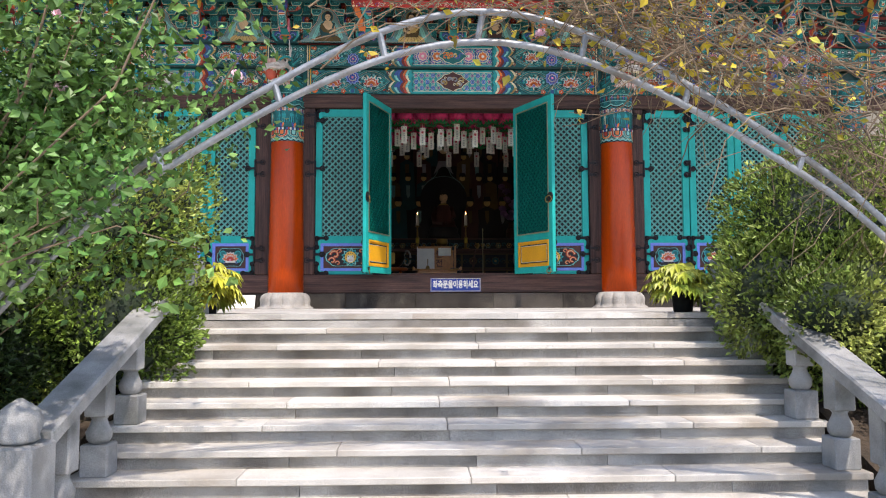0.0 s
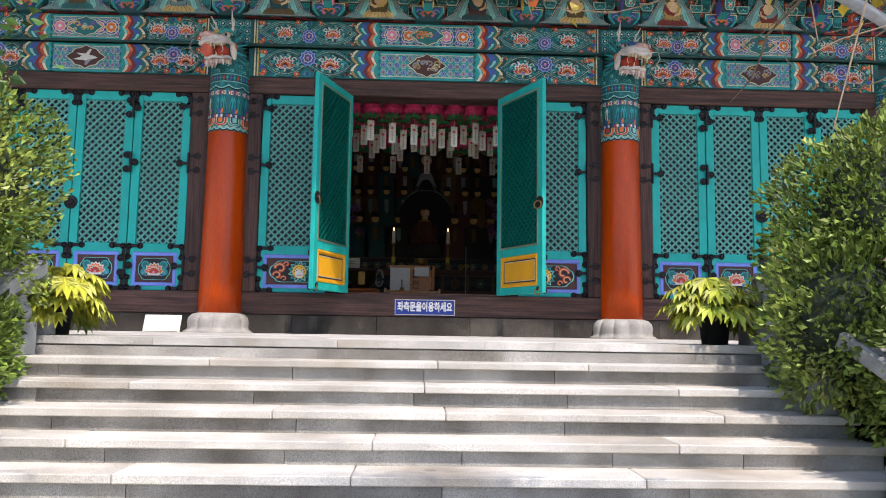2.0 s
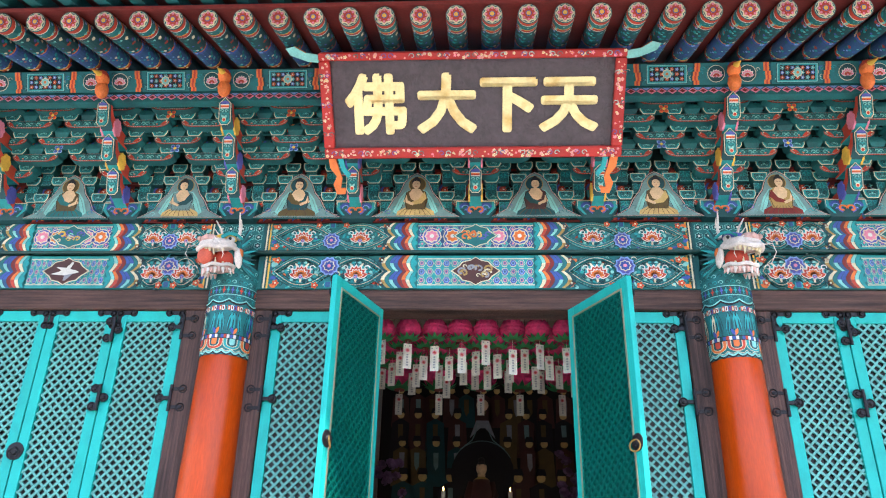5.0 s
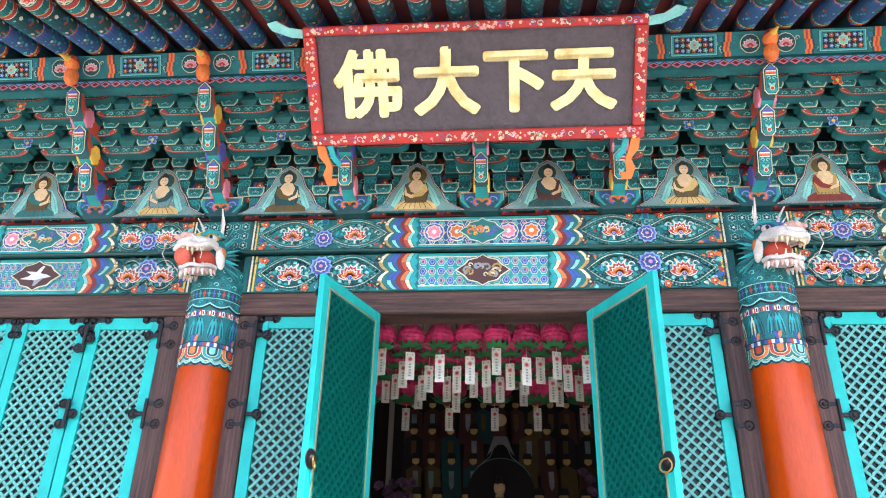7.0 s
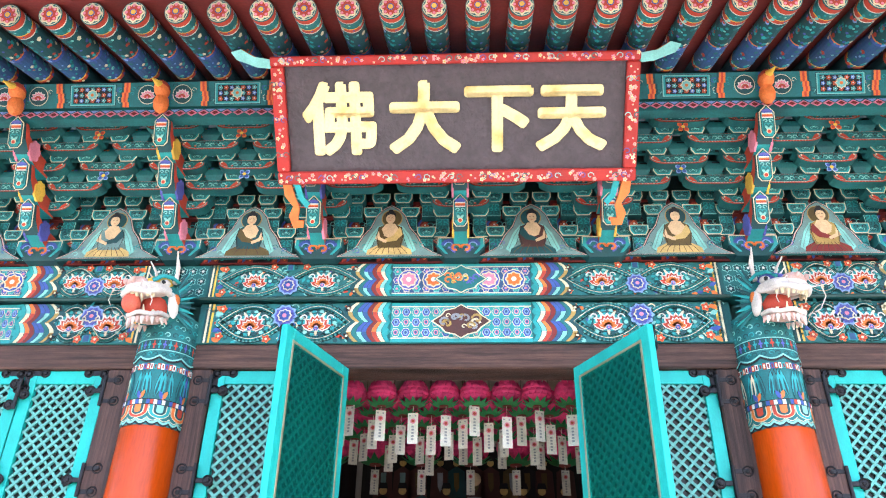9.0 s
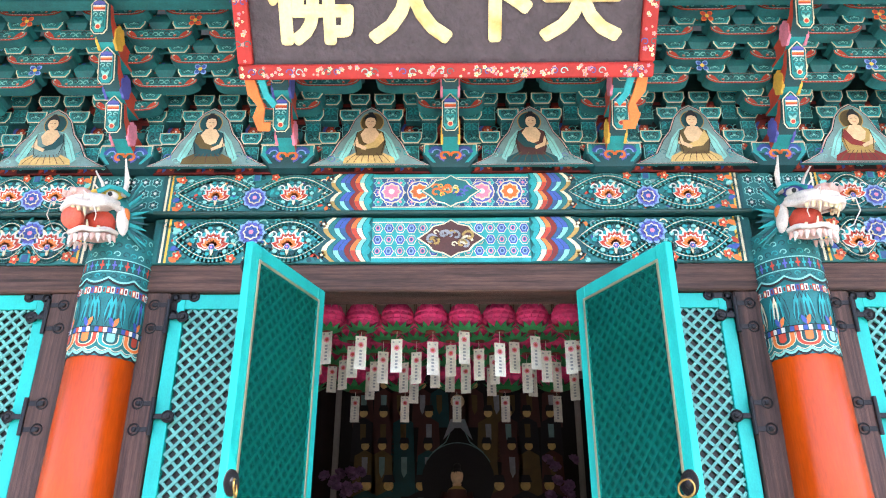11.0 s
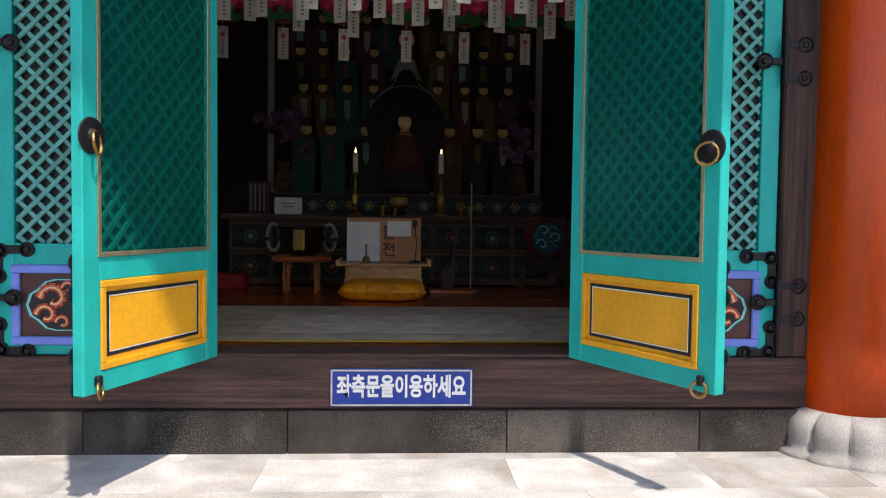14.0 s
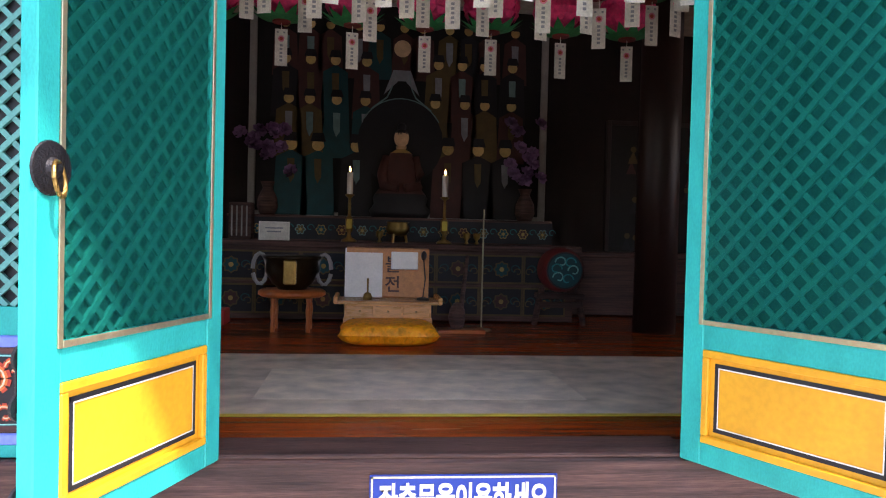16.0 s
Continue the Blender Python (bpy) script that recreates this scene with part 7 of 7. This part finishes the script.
tagged(part("red_box", box(-0.28, 0.28, -0.15, 0.15, 0, 0.16, 0.01), "maroon_red", None, m=pose(-1.0, 16.7, FLOOR + 0.001)), "low red lacquered box on the floor", "box")

# ---- stone balustrades beside the stairs ----
def rail_under(y):
    """The underside of the hand rails over the stairs."""
    return 1.235 + 0.38 * (y - 4.6)


def baluster(x, k, group):
    """A post that stands on the k-th tread: square foot, turned waist, square head."""
    y, z = EDGE - k * TREAD + TREAD * 0.5, P - k * RISE
    e = empty("baluster", pose(x, y, z), "grey granite baluster with a turned waist", "baluster", group)
    part("foot", box(-0.085, 0.085, -0.085, 0.085, -0.0, 0.2, 0.008), "rail", e)
    part("waist", lathe([(0.055, 0.2), (0.075, 0.23), (0.08, 0.27), (0.055, 0.32), (0.045, 0.35), (0.06, 0.37)], 18), "rail", e, smooth=True)
    part("head", box(-0.07, 0.07, -0.07, 0.07, 0.37, rail_under(y) - z + 0.035, 0.008), "rail", e)


def newel(x, y, z, tall=0.62):
    e = empty("newel_post", pose(x, y, z), "square granite newel post with a rounded bud finial", "newel post", "newel posts of the stairs")
    part("foot", box(-0.13, 0.13, -0.13, 0.13, -0.02, 0.14, 0.01), "rail", e)
    part("waist", lathe([(0.09, 0.14), (0.115, 0.19), (0.12, 0.24), (0.09, 0.3), (0.1, 0.33)], 20), "rail", e, smooth=True)
    part("head", box(-0.13, 0.13, -0.13, 0.13, 0.33, tall, 0.012), "rail", e)
    part("finial", lathe([(0.07, tall), (0.1, tall + 0.02), (0.095, tall + 0.04), (0.115, tall + 0.1), (0.1, tall + 0.16), (0.05, tall + 0.2), (0.012, tall + 0.225)], 22), "rail", e, smooth=True)


def head_post(x, y, z):
    e = empty("newel_post", pose(x, y, z), "short granite post with a ball finial at the stairs' head", "newel post", "newel posts of the stairs")
    part("foot", box(-0.11, 0.11, -0.11, 0.11, -0.02, 0.17, 0.01), "rail", e)
    part("waist", lathe([(0.075, 0.17), (0.095, 0.19), (0.09, 0.215), (0.06, 0.235)], 20), "rail", e, smooth=True)
    part("finial", lathe([(0.05, 0.235), (0.085, 0.255), (0.1, 0.3), (0.085, 0.35), (0.045, 0.38), (0.012, 0.395)], 22), "rail", e, smooth=True)


RX = (SX0 + 0.18, SX1 - 0.12)
for x in RX:
    for k in (1, 3, 6, 8, 10):
        baluster(x, int(k), "balusters of the stairs")
    newel(x, 4.24, GROUND, 0.74)
    head_post(x, EDGE + 0.14, P)
    ya, za, yb, zb = 4.37, rail_under(4.37), EDGE, rail_under(EDGE)
    b = bmesh.new()
    c = [b.verts.new((x + sx, y, z + dz)) for sx in (-0.11, 0.11) for y, z in ((ya, za), (yb, zb)) for dz in (0, 0.1)]
    for f in ((0, 1, 3, 2), (4, 6, 7, 5), (0, 4, 5, 1), (2, 3, 7, 6), (0, 2, 6, 4), (1, 5, 7, 3)):
        b.faces.new([c[q] for q in f])
    bmesh.ops.recalc_face_normals(b, faces=b.faces[:])
    bmesh.ops.bevel(b, geom=b.edges[:], offset=0.012, segments=1, affect="EDGES")
    tagged(part("hand_rail", b, "rail"), "sloping granite hand rail on balusters", "hand rail", "hand rails of the stairs")
tagged(part("black_case", box(-0.3, 0.3, -0.2, 0.2, 0, 0.16, 0.02), "pot", None, m=pose(3.05, 4.42, GROUND + 0.122)), "low black box at the foot of the stairs", "box")


# ---- plants ----
def leaf_cloud(bm, rn, blobs, n, size, aspect=0.28, shell=0.35, fold=0.25):
    """Small folded leaves in and on a set of blobs (centre, radii), denser towards the skin, with gaps."""
    for c, r, share in blobs:
        for _ in range(int(n * share)):
            d = Vector((rn.gauss(0, 1), rn.gauss(0, 1), rn.gauss(0, 1))).normalized()
            nz = noise.noise(Vector((d.x * 2.3 + c[0], d.y * 2.3 + c[1], d.z * 2.3 + c[2])))
            n2 = noise.noise(Vector((d.x * r[0] * 6.5 + c[1], d.y * r[1] * 6.5 - c[0], d.z * r[2] * 6.5 + c[2] * 2)))
            if n2 < -0.12 and rn.random() < 0.75:
                continue
            k = (1 - shell * rn.random() ** 1.6) * (1 + 0.28 * nz + 0.2 * n2)
            p = Vector((c[0] + d.x * r[0] * k, c[1] + d.y * r[1] * k, c[2] + d.z * r[2] * k))
            out = (d + Vector((rn.gauss(0, .5), rn.gauss(0, .5), rn.gauss(0.35, .5)))).normalized()
            s = size * rn.uniform(0.6, 1.35)
            side = out.cross(Vector((rn.gauss(0, 1), rn.gauss(0, 1), rn.gauss(0, 1)))).normalized() * s * aspect
            nrm = side.cross(out).normalized() * s * fold
            vs = [bm.verts.new(q) for q in (p, p + out * s * 0.5 + side + nrm, p + out * s, p + out * s * 0.5 - side + nrm)]
            bm.faces.new((vs[0], vs[1], vs[2])), bm.faces.new((vs[0], vs[2], vs[3]))


def bush(name, label, at, blobs, n, size, material, seed, stems=9):
    rn = random.Random(seed)
    e = empty(name, pose(*at), label, "shrub", "shrubs beside the stairs")
    tot = sum(b[1][0] * b[1][2] for b in blobs)
    bm = bmesh.new()
    leaf_cloud(bm, rn, [(c, r, r[0] * r[2] / tot) for c, r in blobs], n, size)
    tagged(part("crown", bm, material, e), kind="stuff")
    # dark cores stand in for the shade seen through gaps in the leaves
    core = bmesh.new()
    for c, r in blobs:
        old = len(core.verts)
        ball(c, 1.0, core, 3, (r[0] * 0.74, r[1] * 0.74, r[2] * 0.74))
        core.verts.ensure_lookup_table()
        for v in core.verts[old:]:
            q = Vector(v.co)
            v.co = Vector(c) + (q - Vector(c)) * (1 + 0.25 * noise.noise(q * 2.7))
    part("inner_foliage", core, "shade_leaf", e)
    st = bmesh.new()
    for k in range(stems):
        c, r = blobs[k % len(blobs)]
        b0 = Vector((c[0] * 0.5 + rn.uniform(-.2, .2), c[1] * 0.5 + rn.uniform(-.2, .2), 0))
        tip = Vector((c[0] + rn.uniform(-.6, .6) * r[0], c[1] + rn.uniform(-.6, .6) * r[1], c[2] + rn.uniform(-.1, .6) * r[2]))
        pipe([b0, b0.lerp(tip, 0.5) + Vector((rn.uniform(-.1, .1), rn.uniform(-.1, .1), 0.1)), tip], 0.025, 6, st, 0.3)
    part("stems", st, "bark", e)
    return e


bush("evergreen_shrub", "dense clipped evergreen shrub with yellow-green leaf tips", (-2.6, 6.5, 1.0),
     [((0.55, 0.1, 1.55), (0.85, 0.8, 0.9)), ((-0.6, 0.0, 1.4), (1.0, 0.8, 0.95)), ((0.7, -0.2, 0.75), (0.7, 0.65, 0.65)), ((-0.3, -0.6, 0.6), (1.0, 0.7, 0.7)), ((-1.6, -0.3, 0.9), (1.0, 0.9, 0.95)), ((1.0, -0.15, 0.75), (0.42, 0.35, 0.42))], 112000, 0.046, "hedge", 21)
bush("dark_shrub", "darker evergreen shrub spreading over the hand rail", (-2.75, 5.05, 0.6),
     [((0.0, 0.2, 0.85), (0.75, 0.6, 0.55)), ((-1.0, 0.0, 0.8), (0.9, 0.7, 0.65)), ((0.3, 0.6, 1.0), (0.5, 0.5, 0.45))], 34000, 0.045, "hedge2", 22)
bush("evergreen_shrub", "dense evergreen shrub spreading over the balustrade", (4.58, 6.45, 1.0),
     [((-0.55, 0.2, 1.45), (0.85, 0.8, 0.85)), ((0.5, 0.1, 1.6), (1.0, 0.9, 0.9)), ((-0.6, -0.3, 0.75), (0.75, 0.7, 0.65)), ((0.6, -0.6, 0.8), (1.1, 0.8, 0.85)), ((1.7, 0, 1.0), (1.0, 0.9, 1.0)), ((-1.2, -0.1, 0.95), (0.4, 0.5, 0.5)), ((-1.05, -0.75, 0.8), (0.35, 0.45, 0.35))], 125000, 0.046, "hedge", 23)
bush("dark_shrub", "darker evergreen shrub beside the hand rail", (4.75, 5.0, 0.6),
     [((0.0, 0.2, 0.95), (0.8, 0.7, 0.7)), ((1.0, 0.0, 0.9), (0.9, 0.7, 0.8))], 34000, 0.045, "hedge2", 24)


def palmate(bm, rn, p, d, s):
    """A hand-shaped leaf of seven pointed lobes."""
    d = d.normalized()
    side = d.cross(Vector((0, 0, 1)))
    side = side.normalized() if side.length > 0.1 else Vector((1, 0, 0))
    up = side.cross(d)
    for k in range(7):
        a = (k - 3) * 0.5
        L = s * (1.0 - 0.09 * abs(k - 3))
        u = d * math.cos(a) + side * math.sin(a)
        w = (side * math.cos(a) - d * math.sin(a)) * L * 0.2
        droop = Vector((0, 0, -0.42 * L))
        vs = [bm.verts.new(q) for q in (p, p + u * L * 0.6 + w + up * 0.01 + droop * 0.25, p + u * L + droop, p + u * L * 0.6 - w + up * 0.01 + droop * 0.25)]
        bm.faces.new((vs[0], vs[1], vs[2])), bm.faces.new((vs[0], vs[2], vs[3]))


def potted(x, y, seed):
    rn = random.Random(seed)
    e = empty("potted_plant", pose(x, y, P + 0.001), "potted plant with yellow-green hand-shaped leaves in a black pot", "potted plant", "potted plants on the terrace")
    part("pot", lathe([(0.085, 0), (0.108, 0.19), (0.118, 0.19), (0.118, 0.22), (0.108, 0.22), (0.1, 0.18)], 24), "pot", e, smooth=True)
    part("soil", lathe([(0.09, 0.14), (0.1, 0.185)], 20), "soil", e)
    bm, st = bmesh.new(), bmesh.new()
    for k in range(95):
        a, el = rn.uniform(0, 6.28), rn.uniform(-0.75, 1.3)
        d = Vector((math.cos(a) * math.cos(el), math.sin(a) * math.cos(el), math.sin(el)))
        p = Vector((0, 0, 0.27)) + Vector((d.x * 0.29, d.y * 0.29, d.z * 0.2)) * rn.uniform(0.6, 1.05)
        palmate(bm, rn, p, Vector((d.x, d.y, d.z * 0.3 - 0.55)), rn.uniform(0.08, 0.15))
        if k % 5 == 0:
            pipe([(0, 0, 0.18), Vector((0, 0, 0.26)).lerp(p, 0.5), p], 0.006, 5, st)
    tagged(part("leaves", bm, "fatsia", e, "yellow-green hand-shaped leaves"), kind="stuff")
    part("stalk", st, "bark", e)


potted(3.02, 7.3, 31), potted(-1.37, 7.3, 32)

# ---- the rose arch ----
AX, AY = 0.92, 4.24
arch = empty("metal_arch", pose(AX, AY, GROUND), "galvanised tubular garden arch over the path", "arch")


def arch_z(d, top, bend):
    """The height of a tube d to the side of the arch's middle: bent at the top, straight flanks, feet drawn in."""
    return top - 0.75 * (math.hypot(d, bend) - bend) - 0.3 * max(0.0, abs(d) - 1.7) ** 2


OUTER, INNER = (3.45, 0.875), (3.285, 1.05)


def reach(top, bend):
    """How far to the side a tube meets the ground."""
    d = 2.0
    while arch_z(d, top, bend) > GROUND:
        d += 0.01
    return d


for tube in (OUTER, INNER):
    w = reach(*tube)
    part("tube", pipe([(w * t / 30, 0, arch_z(w * t / 30, *tube) - GROUND) for t in range(-30, 31)], 0.0185, 10), "tube", arch, smooth=True)
for d in (0.0, 0.55, 1.1, 1.7, 2.3, 2.85):
    for sx in ((1, -1) if d else (1,)):
        part("strut", rod((sx * d, 0, arch_z(d, *OUTER) - GROUND), (sx * (d - 0.03), 0, arch_z(d - 0.03, *INNER) - GROUND), 0.018, n=8), "tube", arch)


def climber(name, label, seed, canes, leaves, material, leaf_size, spread, flowers=0, above=1.55):
    rn = random.Random(seed)
    e = empty(name, pose(0, 0, GROUND), label, "climbing plant", "roses on the arch")
    st, lf, fl = bmesh.new(), bmesh.new(), bmesh.new()
    tips = []
    for pts in canes(rn):
        thick = rn.uniform(0.006, 0.011) if Vector(pts[0]).z < 1.3 else rn.uniform(0.0025, 0.006)
        pipe(pts, thick, 5, st, 0.35)
        tips += [q for i in range(len(pts) - 1) for _ in range(3) if (q := Vector(pts[i]).lerp(Vector(pts[i + 1]), rn.random())).z > above]
    for _ in range(leaves):
        p = rn.choice(tips) + Vector((rn.gauss(0, spread), rn.gauss(0, spread), rn.gauss(0, spread)))
        out = Vector((rn.gauss(0, 1), rn.gauss(0, 1), rn.gauss(-0.1, 0.7))).normalized()
        s = leaf_size * rn.uniform(0.6, 1.4)
        side = out.cross(Vector((rn.gauss(0, 1), rn.gauss(0, 1), rn.gauss(0, 1)))).normalized() * s * 0.33
        n = side.cross(out).normalized() * s * 0.12
        vs = [lf.verts.new(q) for q in (p, p + out * s * 0.45 + side + n, p + out * s, p + out * s * 0.45 - side + n)]
        lf.faces.new((vs[0], vs[1], vs[2])), lf.faces.new((vs[0], vs[2], vs[3]))
    tagged(part("cane_tangle", st, "twig", e), kind="stuff")
    tagged(part("foliage", lf, material, e), kind="stuff")
    for k in range(flowers):
        p = rn.choice(tips) + Vector((rn.gauss(0, spread * 1.2), rn.gauss(-0.1, spread), rn.gauss(0.05, spread)))
        b = bmesh.new()
        for t in range(14):
            a, el = 2.4 * t, 0.15 + 1.25 * t / 14
            d = Vector((math.cos(a) * math.cos(el), math.sin(a) * math.cos(el), math.sin(el)))
            u = d.cross(Vector((0, 0, 1))).normalized() * 0.022
            c = d * 0.042
            b.faces.new([b.verts.new(q) for q in ((0, 0, 0), c * 0.7 + u, c, c * 0.7 - u)])
        part("blossom", b, "petal", e, "pale pink open rose", m=pose(*p, rn.uniform(20, 90), 0, rn.uniform(-60, 60)))
    return e


def canes_left(rn):
    out = []
    for _ in range(70):
        x, y = -1.75 + rn.gauss(0, 0.35), AY - 0.2 + rn.gauss(0, 0.3)
        top = Vector((x + rn.uniform(-0.9, 0.75), y + rn.uniform(-.4, .4), rn.uniform(1.75, 3.15)))
        out.append([(x * 0.1 - 2.2, y, 0.0), (x * 0.3 - 1.65, y, 1.2), Vector((x, y, 1.5)).lerp(top, 0.6), top, top + Vector((rn.uniform(-.1, .35), rn.uniform(-.2, .2), rn.uniform(-.25, .1)))])
    for _ in range(9):
        # thin shoots that lean over towards the middle
        x, z = rn.uniform(-1.6, -1.0), rn.uniform(2.0, 2.5)
        q = [Vector((-2.0, AY - 0.1, 1.2)), Vector((x - 0.2, AY - 0.1, z - 0.1))]
        for k in range(4):
            q.append(q[-1] + Vector((rn.uniform(0.12, 0.26), rn.gauss(0, 0.05), rn.uniform(0.02, 0.22))))
        out.append(q)
    return out


def canes_right(rn):
    out = []
    for _ in range(90):
        # canes laid along the arch, thickest past its top
        d = rn.uniform(-0.4, 2.1)
        q = []
        lift, dy = abs(rn.gauss(0.0, 0.2)) + 0.06 * max(d, 0) * rn.random() * 3, rn.gauss(0, 0.14)
        for k in range(7):
            e = d + 0.17 * (k - 3)
            q.append(Vector((AX + e, AY + dy + rn.gauss(0, .05), arch_z(e, *OUTER) - GROUND + lift + rn.gauss(0, .055))))
        out.append(q)
    for _ in range(520):
        # dry side shoots that hang and twist
        d = rn.uniform(-0.2, 2.6) if rn.random() < 0.3 else rn.uniform(0.5, 2.2)
        p = Vector((AX + d, AY + rn.gauss(0, 0.18), arch_z(d, *OUTER) - GROUND + rn.uniform(0.1, 0.8) * min(1.0, 0.25 + 0.45 * max(d, 0))))
        q, v = [p], Vector((rn.gauss(0, .09), rn.gauss(0, .05), rn.uniform(-.09, .06)))
        for k in range(5):
            v = v * 0.7 + Vector((rn.gauss(0, .05), rn.gauss(0, .03), rn.gauss(-.012, .035)))
            q.append(q[-1] + v)
        out.append(q)
    for _ in range(9):
        # long bare canes that rise from the ground beside the stairs
        x = AX + 3.25 + rn.gauss(0, 0.25)
        out.append([(x, AY + rn.gauss(0, .2), 0), (x - 0.25, AY + rn.gauss(0, .2), 0.9), (x - rn.uniform(0.4, 0.7), AY + rn.gauss(0, .2), rn.uniform(1.5, 1.9)), (x - rn.uniform(0.8, 1.3), AY + rn.gauss(0, .2), rn.uniform(2.1, 2.6))])
    return out


climber("flowering_shrub", "leafy green flowering shrub with pale pink flowers beside the arch", 41, canes_left, 21000, "rose", 0.052, 0.14, 18)
climber("dry_climbing_rose", "half-bare climbing rose with dry canes and yellowing leaves on the arch", 42, canes_right, 520, "yleaf", 0.058, 0.1, 3, 2.42)

# low garden wall and trees behind the camera's start close the courtyard
structure("courtyard_wall", box(-25, 25, -14.3, -14, GROUND, GROUND + 2.2), "rail", "plain stone wall round the courtyard", "wall")
